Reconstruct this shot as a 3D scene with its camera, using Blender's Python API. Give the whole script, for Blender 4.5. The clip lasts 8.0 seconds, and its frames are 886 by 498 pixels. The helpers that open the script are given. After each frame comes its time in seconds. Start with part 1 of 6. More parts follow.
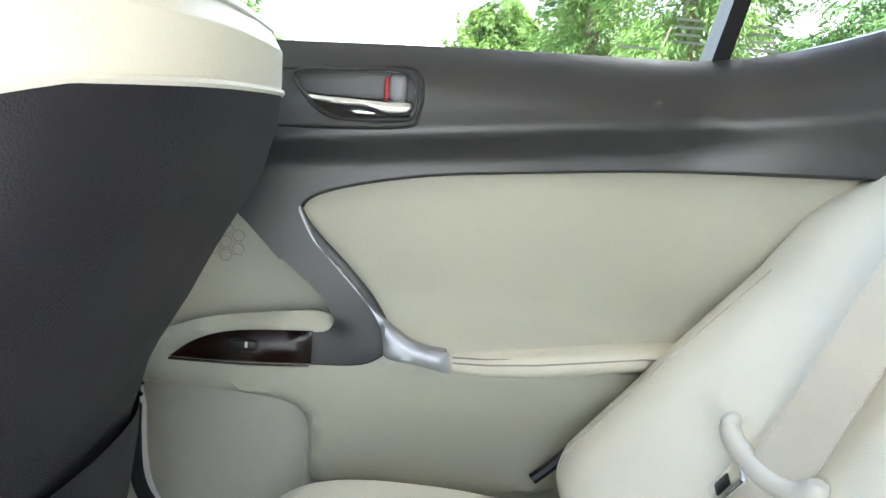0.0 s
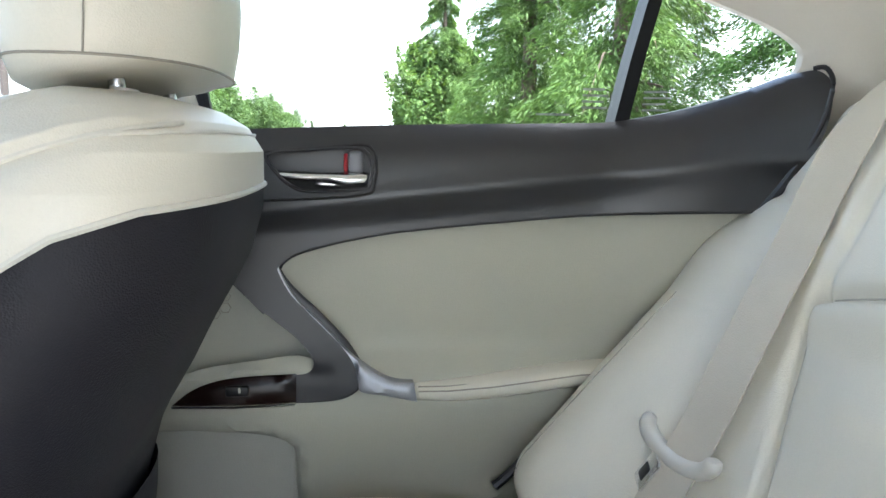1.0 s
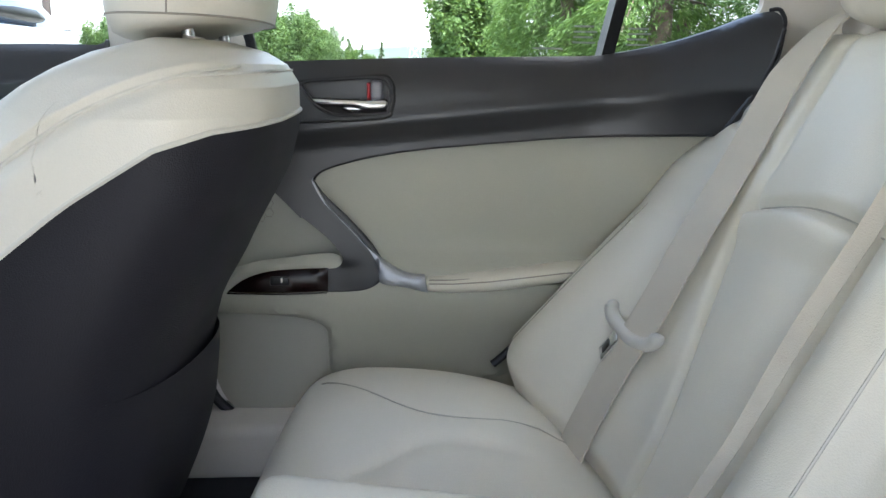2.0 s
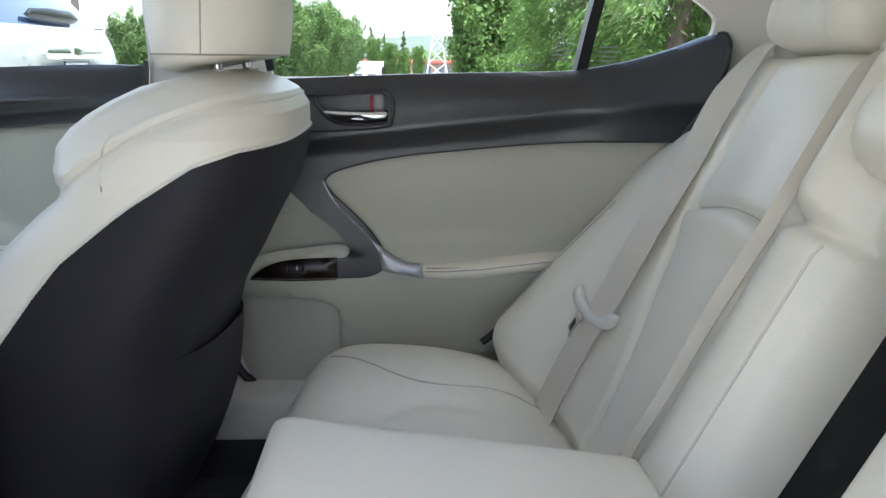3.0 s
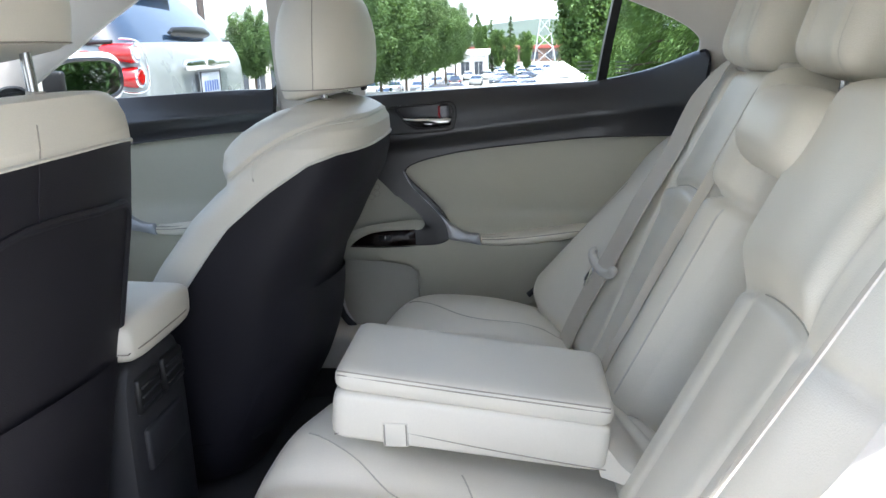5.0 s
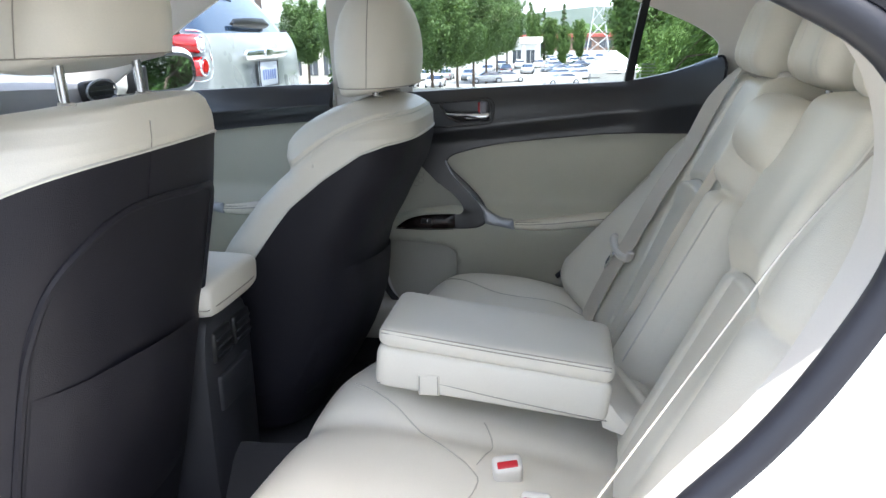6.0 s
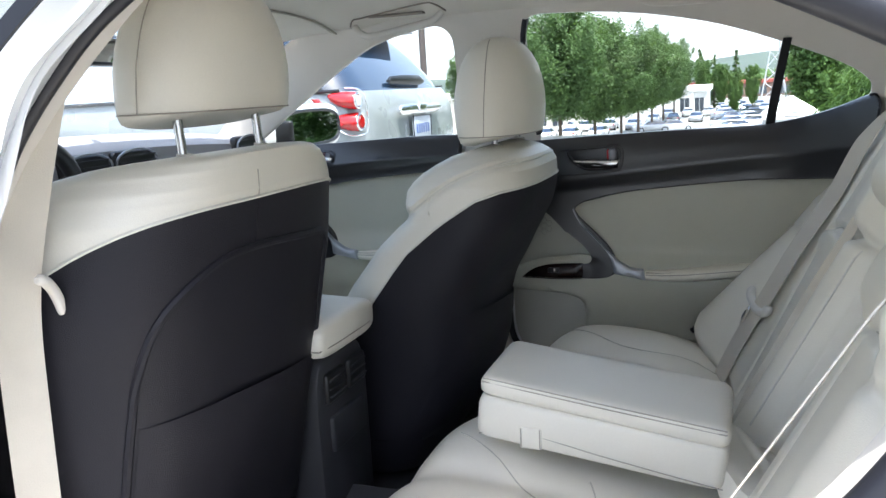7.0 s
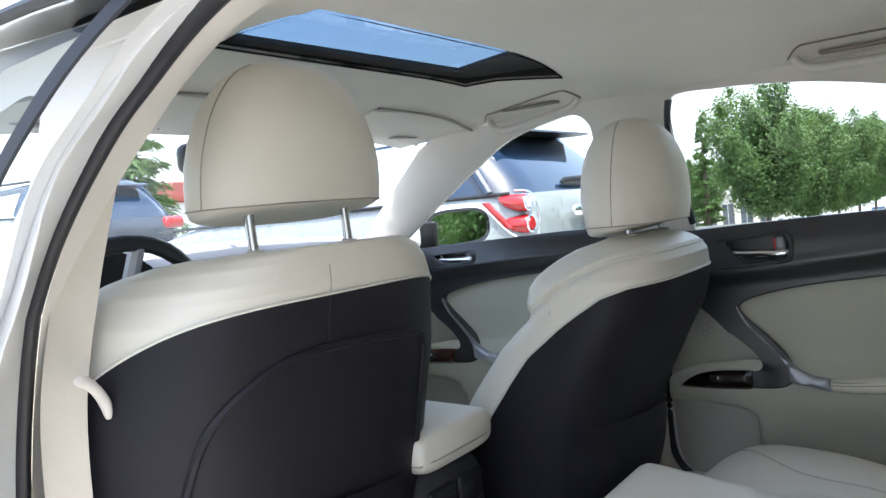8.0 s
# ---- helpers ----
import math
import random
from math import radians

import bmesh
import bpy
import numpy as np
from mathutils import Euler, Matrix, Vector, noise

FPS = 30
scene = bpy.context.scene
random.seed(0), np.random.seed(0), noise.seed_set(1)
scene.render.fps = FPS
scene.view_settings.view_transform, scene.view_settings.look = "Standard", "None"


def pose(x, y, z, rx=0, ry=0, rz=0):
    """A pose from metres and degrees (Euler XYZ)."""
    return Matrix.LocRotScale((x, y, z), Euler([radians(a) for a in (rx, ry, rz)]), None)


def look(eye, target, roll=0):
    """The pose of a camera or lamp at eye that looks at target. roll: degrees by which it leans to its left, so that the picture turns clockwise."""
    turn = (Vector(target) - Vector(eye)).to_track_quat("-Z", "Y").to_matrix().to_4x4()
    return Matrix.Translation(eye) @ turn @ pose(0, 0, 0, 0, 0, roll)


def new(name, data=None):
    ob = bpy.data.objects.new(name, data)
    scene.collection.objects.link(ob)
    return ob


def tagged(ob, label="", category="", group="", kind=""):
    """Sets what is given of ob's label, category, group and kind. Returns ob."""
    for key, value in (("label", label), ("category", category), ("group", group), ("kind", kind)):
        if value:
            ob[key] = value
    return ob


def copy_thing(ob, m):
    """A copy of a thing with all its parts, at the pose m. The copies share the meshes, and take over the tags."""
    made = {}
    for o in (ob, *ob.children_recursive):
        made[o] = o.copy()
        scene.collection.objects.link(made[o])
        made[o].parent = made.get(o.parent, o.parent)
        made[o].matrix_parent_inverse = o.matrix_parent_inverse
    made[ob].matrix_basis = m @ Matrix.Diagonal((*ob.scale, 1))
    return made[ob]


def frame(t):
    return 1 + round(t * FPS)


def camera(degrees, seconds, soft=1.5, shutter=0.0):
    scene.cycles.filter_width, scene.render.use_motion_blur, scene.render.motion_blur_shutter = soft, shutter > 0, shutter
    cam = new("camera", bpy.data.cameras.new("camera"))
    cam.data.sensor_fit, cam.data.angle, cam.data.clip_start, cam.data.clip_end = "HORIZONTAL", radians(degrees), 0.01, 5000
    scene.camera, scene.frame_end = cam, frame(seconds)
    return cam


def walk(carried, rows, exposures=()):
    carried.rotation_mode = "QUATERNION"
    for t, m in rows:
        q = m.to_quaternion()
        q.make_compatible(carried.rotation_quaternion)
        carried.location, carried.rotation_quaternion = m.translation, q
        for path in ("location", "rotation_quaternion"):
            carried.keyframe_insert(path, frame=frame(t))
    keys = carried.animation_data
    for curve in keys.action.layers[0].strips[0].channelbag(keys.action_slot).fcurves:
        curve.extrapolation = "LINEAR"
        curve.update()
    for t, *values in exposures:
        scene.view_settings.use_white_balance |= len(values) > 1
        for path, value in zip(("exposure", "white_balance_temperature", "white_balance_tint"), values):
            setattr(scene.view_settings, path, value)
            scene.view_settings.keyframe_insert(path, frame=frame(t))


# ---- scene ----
cam = camera(60.0, 8.0)
PATH = [
    (0, (-0.0374, -0.2040, 0.9004), (0.0970, 1.7622, 0.5597), 4.72),
    (0.5, (-0.0479, -0.2670, 0.9171), (0.1513, 1.6996, 0.6124), 2.91),
    (1, (-0.0519, -0.3520, 0.9450), (0.1938, 1.6160, 0.6870), 0.90),
    (1.5, (-0.0452, -0.4570, 0.9542), (0.1459, 1.4949, 0.5623), 0.73),
    (3, (0.0080, -0.7170, 1.0090), (0.1013, 1.2198, 0.5189), 0.76),
    (3.5, (0.0258, -0.8260, 1.0466), (0.0572, 1.1263, 0.6134), -1.15),
    (4, (0.0604, -0.9270, 1.0608), (0.0060, 1.0226, 0.6178), -1.95),
    (4.5, (0.0942, -1.0280, 1.0669), (-0.0357, 0.9076, 0.5804), -2.25),
    (6, (0.1666, -1.3130, 1.1143), (-0.1434, 0.5857, 0.5678), -1.25),
    (6.5, (0.1954, -1.3510, 1.1223), (-0.2339, 0.5252, 0.5787), -2.58),
    (7, (0.2521, -1.2780, 1.1021), (-0.4641, 0.5454, 0.6991), -3.20),
    (7.5, (0.3029, -1.1740, 1.0798), (-0.6939, 0.5376, 0.8025), -3.65),
    (8, (0.3245, -1.0970, 1.0615), (-0.8368, 0.5286, 0.9680), -5.75),
]
EXPOSURES = [(0.0, 3.85, 6300, 4), (0.5, 3.26, 6200, 5), (1.0, 3.05, 6100, 6), (1.5, 2.90, 6100, 7), (3.0, 2.59, 6050, 8), (4.0, 2.39, 6050, 9), (4.5, 2.33, 6000, 9), (6.0, 2.21, 5950, 8), (7.0, 2.05, 5950, 8), (8.0, 2.07, 5950, 8)]
walk(cam, [(t, look(eye, target, roll)) for t, eye, target, roll in PATH], EXPOSURES)

# ---- world and light ----
SUN_ELEV, SUN_AZ = 71.0, 305.0      # azimuth: direction towards the sun, degrees from +x
world = bpy.data.worlds.new("world")
scene.world = world
world.use_nodes = True
wn = world.node_tree.nodes
sky = wn.new("ShaderNodeTexSky")
sky.sky_type = 'NISHITA'
sky.sun_disc = False
sky.sun_elevation = radians(SUN_ELEV)
sky.sun_rotation = radians(90 - SUN_AZ)
sky.air_density, sky.dust_density, sky.ozone_density = 1.0, 4.0, 1.0
# thin bright haze that thickens towards the horizon
sky_tc, sky_sep, sky_inv, sky_pow, sky_mul, sky_mix, sky_noise = (wn.new(n) for n in ("ShaderNodeTexCoord", "ShaderNodeSeparateXYZ", "ShaderNodeMath", "ShaderNodeMath", "ShaderNodeMath", "ShaderNodeMix", "ShaderNodeTexNoise"))
sky_inv.operation, sky_pow.operation, sky_mul.operation = 'SUBTRACT', 'POWER', 'MULTIPLY'
sky_inv.use_clamp = True
sky_inv.inputs[0].default_value, sky_pow.inputs[1].default_value = 1.0, 2.0
sky_noise.inputs["Scale"].default_value, sky_noise.inputs["Detail"].default_value = 2.5, 5.0
sky_mix.data_type = 'RGBA'
sky_mix.inputs[7].default_value = (3.5, 3.55, 3.6, 1)
wl = world.node_tree.links
wl.new(sky_tc.outputs["Generated"], sky_sep.inputs[0])
wl.new(sky_tc.outputs["Generated"], sky_noise.inputs["Vector"])
wl.new(sky_sep.outputs[2], sky_inv.inputs[1])
wl.new(sky_inv.outputs[0], sky_pow.inputs[0])
sky_cloud = wn.new("ShaderNodeMath")
sky_cloud.operation = 'MULTIPLY_ADD'
sky_cloud.inputs[1].default_value, sky_cloud.inputs[2].default_value = 0.5, 0.7
wl.new(sky_noise.outputs["Fac"], sky_cloud.inputs[0])
wl.new(sky_pow.outputs[0], sky_mul.inputs[0])
wl.new(sky_cloud.outputs[0], sky_mul.inputs[1])
sky_mul.use_clamp = True
wl.new(sky_mul.outputs[0], sky_mix.inputs[0])
wl.new(sky.outputs[0], sky_mix.inputs[6])
wl.new(sky_mix.outputs[2], wn["Background"].inputs[0])
wn["Background"].inputs[1].default_value = 0.15
sun_data = bpy.data.lights.new("sun", 'SUN')
sun_data.energy, sun_data.angle, sun_data.color = 2.8, radians(0.8), (1.0, 0.95, 0.87)
sun = new("sun", sun_data)
sun_way = Vector((math.cos(radians(SUN_ELEV)) * math.cos(radians(SUN_AZ)), math.cos(radians(SUN_ELEV)) * math.sin(radians(SUN_AZ)), math.sin(radians(SUN_ELEV))))
sun.matrix_world = look(sun_way * 30, (0, 0, 0))


# ---- materials ----
def material(name, color, rough=0.5, metal=0.0, vary=0.08, scale=6.0, fine=220.0, bump=0.0, coat=0.0, sheen=0.0, cells=0.0, spec=0.5, alt=None, per_object=0.0):
    m = bpy.data.materials.new(name)
    m.use_nodes = True
    nt = m.node_tree
    b = nt.nodes["Principled BSDF"]
    b.inputs["Metallic"].default_value = metal
    b.inputs["Coat Weight"].default_value = coat
    b.inputs["Coat Roughness"].default_value = 0.06
    b.inputs["Sheen Weight"].default_value = sheen
    b.inputs["Specular IOR Level"].default_value = spec
    tc = nt.nodes.new("ShaderNodeTexCoord")

    def noise_tex(s, detail):
        n = nt.nodes.new("ShaderNodeTexNoise")
        n.inputs["Scale"].default_value, n.inputs["Detail"].default_value = s, detail
        nt.links.new(tc.outputs["Object"], n.inputs["Vector"])
        return n
    n1, n2 = noise_tex(scale, 4), noise_tex(fine, 2)
    mix = nt.nodes.new("ShaderNodeMix")
    mix.data_type = 'RGBA'
    dark = alt or tuple(c * (1 - 2.2 * vary) for c in color)
    light = tuple(min(1, c * (1 + vary)) for c in color)
    mix.inputs[6].default_value, mix.inputs[7].default_value = (*dark, 1), (*light, 1)
    add = nt.nodes.new("ShaderNodeMath")
    add.operation = 'MULTIPLY_ADD'
    nt.links.new(n2.outputs["Fac"], add.inputs[0])
    add.inputs[1].default_value = 0.4
    sub = nt.nodes.new("ShaderNodeMath")
    sub.operation = 'MULTIPLY_ADD'
    sub.inputs[1].default_value, sub.inputs[2].default_value = 1.2, -0.3
    nt.links.new(n1.outputs["Fac"], sub.inputs[0])
    nt.links.new(sub.outputs[0], add.inputs[2])
    last = add
    if per_object:
        info = nt.nodes.new("ShaderNodeObjectInfo")
        po = nt.nodes.new("ShaderNodeMath")
        po.operation = 'MULTIPLY_ADD'
        po.inputs[1].default_value = per_object
        nt.links.new(info.outputs["Random"], po.inputs[0])
        nt.links.new(add.outputs[0], po.inputs[2])
        last = po
    nt.links.new(last.outputs[0], mix.inputs["Factor"])
    nt.links.new(mix.outputs[2], b.inputs["Base Color"])
    rr = nt.nodes.new("ShaderNodeMapRange")
    rr.inputs["To Min"].default_value, rr.inputs["To Max"].default_value = max(0.0, rough * 0.85), min(1.0, rough * 1.15)
    nt.links.new(n1.outputs["Fac"], rr.inputs["Value"])
    nt.links.new(rr.outputs[0], b.inputs["Roughness"])
    if bump:
        bp = nt.nodes.new("ShaderNodeBump")
        bp.inputs["Strength"].default_value, bp.inputs["Distance"].default_value = bump, 0.001
        src = n2.outputs["Fac"]
        if cells:
            v = nt.nodes.new("ShaderNodeTexVoronoi")
            v.inputs["Scale"].default_value = cells
            nt.links.new(tc.outputs["Object"], v.inputs["Vector"])
            src = v.outputs["Distance"]
        nt.links.new(src, bp.inputs["Height"])
        nt.links.new(bp.outputs[0], b.inputs["Normal"])
    return m


def glass(name, tint=(0.93, 0.97, 0.95), gloss=1.0):
    m = bpy.data.materials.new(name)
    m.use_nodes = True
    nt = m.node_tree
    nt.nodes.remove(nt.nodes["Principled BSDF"])
    tr, gl, fr, pw, am, mx = (nt.nodes.new(n) for n in ("ShaderNodeBsdfTransparent", "ShaderNodeBsdfGlossy", "ShaderNodeLayerWeight", "ShaderNodeMath", "ShaderNodeMath", "ShaderNodeMixShader"))
    tr.inputs[0].default_value = (*tint, 1)
    gl.inputs["Roughness"].default_value = 0.0
    gl.inputs["Color"].default_value = (gloss, gloss, gloss, 1)
    fr.inputs["Blend"].default_value = 0.5
    pw.operation, am.operation = 'POWER', 'MULTIPLY_ADD'
    pw.inputs[1].default_value = 5.0
    am.inputs[1].default_value, am.inputs[2].default_value = 0.45, 0.006
    nt.links.new(fr.outputs["Facing"], pw.inputs[0])
    nt.links.new(pw.outputs[0], am.inputs[0])
    nt.links.new(am.outputs[0], mx.inputs[0])
    nt.links.new(tr.outputs[0], mx.inputs[1])
    nt.links.new(gl.outputs[0], mx.inputs[2])
    nt.links.new(mx.outputs[0], nt.nodes["Material Output"].inputs[0])
    return m


LEATHER = material("cream_leather", (0.77, 0.725, 0.62), 0.38, vary=0.05, scale=5, fine=420, bump=0.22, cells=650)
LEATHER_FRONT = material("cream_leather_smooth", (0.72, 0.68, 0.59), 0.40, vary=0.05, scale=4, fine=380, bump=0.18, cells=700)
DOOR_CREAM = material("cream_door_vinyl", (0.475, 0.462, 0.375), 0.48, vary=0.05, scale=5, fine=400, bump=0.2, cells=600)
STITCH = material("taupe_stitching", (0.36, 0.33, 0.275), 0.7, vary=0.1, fine=900)
SEAM = material("soft_leather_seam", (0.50, 0.465, 0.39), 0.6, vary=0.08, fine=900)
PIPING = material("cream_piping", (0.66, 0.63, 0.56), 0.5, vary=0.05)
DARK_TRIM = material("charcoal_soft_trim", (0.017, 0.017, 0.020), 0.33, vary=0.1, scale=7, fine=500, bump=0.12, cells=900, spec=0.75)
SEAT_BACK = material("charcoal_seat_vinyl", (0.014, 0.013, 0.018), 0.55, vary=0.12, scale=5, fine=350, bump=0.35, cells=700, spec=0.28)
CARPET = material("black_carpet", (0.030, 0.029, 0.032), 0.95, vary=0.25, scale=9, fine=600, bump=0.8, sheen=0.1)
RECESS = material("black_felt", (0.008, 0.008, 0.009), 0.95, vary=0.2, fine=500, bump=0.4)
HEADLINER = material("beige_headliner_cloth", (0.68, 0.645, 0.57), 0.92, vary=0.05, scale=4, fine=520, bump=0.35, sheen=0.1)
PILLAR = material("beige_pillar_plastic", (0.67, 0.63, 0.57), 0.55, vary=0.04, scale=5, fine=420, bump=0.15)
BELT = material("beige_belt_webbing", (0.60, 0.55, 0.465), 0.65, vary=0.07, scale=12, fine=700, bump=0.5)
BUCKLE = material("ivory_plastic", (0.66, 0.63, 0.57), 0.35, vary=0.03)
SILVER = material("satin_silver_trim", (0.40, 0.41, 0.44), 0.42, metal=0.55, vary=0.03, fine=300)
CHROME = material("chrome", (0.86, 0.86, 0.87), 0.20, metal=1.0, vary=0.02)
STEEL = material("brushed_steel_post", (0.55, 0.55, 0.56), 0.22, metal=1.0, vary=0.03)
WOOD = material("dark_gloss_wood", (0.014, 0.005, 0.004), 0.25, vary=0.3, scale=14, fine=90, coat=0.08, spec=0.3)
WOOD_RED = material("reddish_gloss_wood", (0.06, 0.018, 0.012), 0.12, vary=0.3, scale=14, fine=90, coat=0.8)
BLACK = material("black_plastic", (0.012, 0.012, 0.013), 0.35, vary=0.1)
CUPBLACK = material("black_cup_plastic", (0.006, 0.006, 0.008), 0.45, vary=0.1, spec=0.3)
RUBBER = material("black_rubber_seal", (0.012, 0.012, 0.017), 0.42, vary=0.1, fine=300, bump=0.1)
WHITE_PAINT = material("pearl_white_paint", (0.80, 0.80, 0.79), 0.25, vary=0.015, coat=0.9)
SUV_PAINT = material("silver_white_paint", (0.25, 0.27, 0.272), 0.28, metal=0.15, vary=0.02, coat=0.9)
DARK_PAINT = material("dark_blue_grey_paint", (0.03, 0.037, 0.05), 0.25, vary=0.03, coat=0.9)
SILVER_PAINT = material("silver_car_paint", (0.45, 0.46, 0.48), 0.3, metal=0.4, vary=0.03, coat=0.7)
RED_LENS = material("red_lamp_lens", (0.42, 0.008, 0.010), 0.08, vary=0.2, scale=40, coat=1.0)
CLEAR_LENS = material("clear_lamp_lens", (0.62, 0.63, 0.66), 0.08, vary=0.1, scale=50, coat=1.0)
RED = material("red_button", (0.50, 0.010, 0.020), 0.35, vary=0.05)
DASH = material("grey_dash_vinyl", (0.33, 0.33, 0.34), 0.5, vary=0.04, fine=450, bump=0.3, cells=800)
CONSOLE = material("charcoal_console_plastic", (0.03, 0.03, 0.034), 0.5, vary=0.1, fine=450, bump=0.3)
TYRE = material("tyre_rubber", (0.015, 0.015, 0.015), 0.8, vary=0.2)
GLASS = glass("window_glass", (0.96, 0.98, 0.97))
# Glass with a pale sky reflection painted into its base colour.
SIDE_PANE = material("painted_sky_car_glass", (0.34, 0.38, 0.42), 0.06, vary=0.1, coat=1.0)
PRIVACY = material("dark_tinted_car_glass", (0.012, 0.025, 0.05), 0.04, vary=0.05, coat=1.0)
MIRROR = material("mirror_glass", (0.82, 0.84, 0.84), 0.02, metal=1.0, vary=0.0)
PLATE = material("plate_face", (0.40, 0.43, 0.47), 0.4, vary=0.1, scale=30)
PLATE_INK = material("plate_marks", (0.05, 0.10, 0.28), 0.5, vary=0.1)
ASPHALT = material("sun_bleached_asphalt", (0.25, 0.25, 0.24), 0.9, vary=0.2, scale=0.6, fine=120, bump=0.6)
GRASS = material("verge_grass", (0.06, 0.10, 0.03), 0.95, vary=0.3, scale=2, fine=60, bump=0.8)
WHITE_LINE = material("road_marking_white", (0.6, 0.6, 0.58), 0.8, vary=0.15, scale=3)
BARK = material("tree_bark", (0.10, 0.075, 0.055), 0.95, vary=0.25, scale=10, fine=90, bump=0.9)


def leafy(name, color, alt, through_light=0.35):
    """Leaves: a rough green surface that also lets some light through."""
    m = material(name, color, 0.6, vary=0.3, scale=0.7, fine=5, alt=alt, spec=0.25)
    nt = m.node_tree
    b = nt.nodes["Principled BSDF"]
    tl, mx = nt.nodes.new("ShaderNodeBsdfTranslucent"), nt.nodes.new("ShaderNodeMixShader")
    tl.inputs[0].default_value = (color[0] * 2.6, color[1] * 2.5, color[2] * 1.2, 1)
    mx.inputs[0].default_value = through_light
    nt.links.new(b.outputs[0], mx.inputs[1])
    nt.links.new(tl.outputs[0], mx.inputs[2])
    nt.links.new(mx.outputs[0], nt.nodes["Material Output"].inputs[0])
    return m


LEAF_A = leafy("green_leaves", (0.062, 0.108, 0.034), (0.028, 0.056, 0.018), 0.22)
LEAF_B = leafy("bright_green_leaves", (0.072, 0.125, 0.036), (0.038, 0.078, 0.018), 0.25)
LEAF_C = leafy("dark_conifer_needles", (0.045, 0.095, 0.024), (0.016, 0.042, 0.011), 0.2)
STUCCO = material("pale_stucco", (0.58, 0.55, 0.49), 0.9, vary=0.07, scale=1.5, fine=60, bump=0.3)
WHITE_WALL = material("white_wall_panel", (0.72, 0.72, 0.70), 0.7, vary=0.05, scale=1)
BRICK_WALL = material("brown_brick_wall", (0.17, 0.11, 0.085), 0.9, vary=0.15, scale=2)
RED_ROOF = material("red_roofing", (0.30, 0.065, 0.05), 0.7, vary=0.15, scale=2)
GREY_METAL = material("galvanised_steel", (0.42, 0.43, 0.44), 0.55, metal=0.5, vary=0.1)
BROWN_METAL = material("brown_painted_pole", (0.07, 0.055, 0.05), 0.6, vary=0.15)
SHOP_GLASS = material("shop_window_glass", (0.05, 0.06, 0.075), 0.08, vary=0.2, scale=1, coat=0.5)
TENT = material("white_canvas", (0.80, 0.80, 0.78), 0.8, vary=0.04)
# Greyed green: aerial haze is part of this colour.
HILL = material("haze_tinted_hill", (0.060, 0.080, 0.066), 1.0, vary=0.25, scale=0.02, fine=0.3)


# ---- mesh tools ----
def part(name, bm, mat, parent=None, label="", smooth=38):
    me = bpy.data.meshes.new(name)
    bmesh.ops.recalc_face_normals(bm, faces=bm.faces)
    bm.to_mesh(me)
    bm.free()
    me.materials.append(mat)
    if smooth:
        for p in me.polygons:
            p.use_smooth = True
        me.set_sharp_from_angle(angle=radians(smooth))
    ob = new(name, me)
    if parent is not None:
        ob.parent = parent
        ob.matrix_parent_inverse = parent.matrix_world.inverted()
    if label:
        tagged(ob, label=label)
    return ob


def thing(name, at, label, category, group="", kind=""):
    e = new(name)
    e.empty_display_size = 0.05
    e.location = at
    e.matrix_world = Matrix.Translation(at)
    return tagged(e, label, category, group, kind)


def smooth_line(pts, n=6, closed=False):
    """Catmull-Rom curve through points; a point given twice stays a corner."""
    P = [np.array(p, float) for p in pts]
    N = len(P)
    out = []
    for i in range(N if closed else N - 1):
        p1, p2 = P[i], P[(i + 1) % N]
        if np.allclose(p1, p2):
            continue
        p0 = P[i - 1] if (closed or i > 0) else p1
        p3 = P[(i + 2) % N] if (closed or i + 2 < N) else p2
        for k in range(n):
            t = k / n
            out.append(0.5 * (2 * p1 + (p2 - p0) * t + (2 * p0 - 5 * p1 + 4 * p2 - p3) * t * t + (3 * p1 - p0 - 3 * p2 + p3) * t ** 3))
    if not closed:
        out.append(P[-1])
    return out


def loft(rings, caps=True, closed=True):
    bm = bmesh.new()
    vs = [[bm.verts.new(tuple(p)) for p in r] for r in rings]
    n = len(vs[0])
    for a, b in zip(vs[:-1], vs[1:]):
        for i in range(n if closed else n - 1):
            j = (i + 1) % n
            bm.faces.new((a[i], a[j], b[j], b[i]))
    if caps:
        bm.faces.new(vs[0][::-1])
        bm.faces.new(vs[-1])
    return bm


def tube(pts, r, n=8, closed=False, rings=None):
    P = [Vector(tuple(p)) for p in pts]
    out = []
    up = Vector((0.03, 0.02, 1)).normalized()
    N = len(P)
    for i, p in enumerate(P):
        a = P[i - 1] if (i > 0 or closed) else p
        b = P[(i + 1) % N] if (i < N - 1 or closed) else p
        d = (b - a).normalized()
        s = d.cross(up)
        if s.length < 0.05:
            s = d.cross(Vector((1, 0, 0)))
        s.normalize()
        u = s.cross(d)
        rr = r[i] if isinstance(r, (list, tuple)) else r
        out.append([p + (s * math.cos(2 * math.pi * k / n) + u * math.sin(2 * math.pi * k / n)) * rr for k in range(n)])
    if closed:
        out.append(out[0])
        bm = loft(out, caps=False)
        bmesh.ops.remove_doubles(bm, verts=bm.verts, dist=1e-6)
        return bm
    return loft(out)


def ribbon(pts, across, thick, normals):
    """A flat strap along pts; across: half-width vectors; normals: thickness directions."""
    rings = []
    for p, a, nrm in zip(pts, across, normals):
        p, a, nrm = Vector(tuple(p)), Vector(tuple(a)), Vector(tuple(nrm)).normalized() * thick * 0.5
        rings.append([p - a - nrm, p - a * 0.5 - nrm, p + a * 0.5 - nrm, p + a - nrm, p + a + nrm, p + a * 0.5 + nrm, p - a * 0.5 + nrm, p - a + nrm])
    return loft(rings)


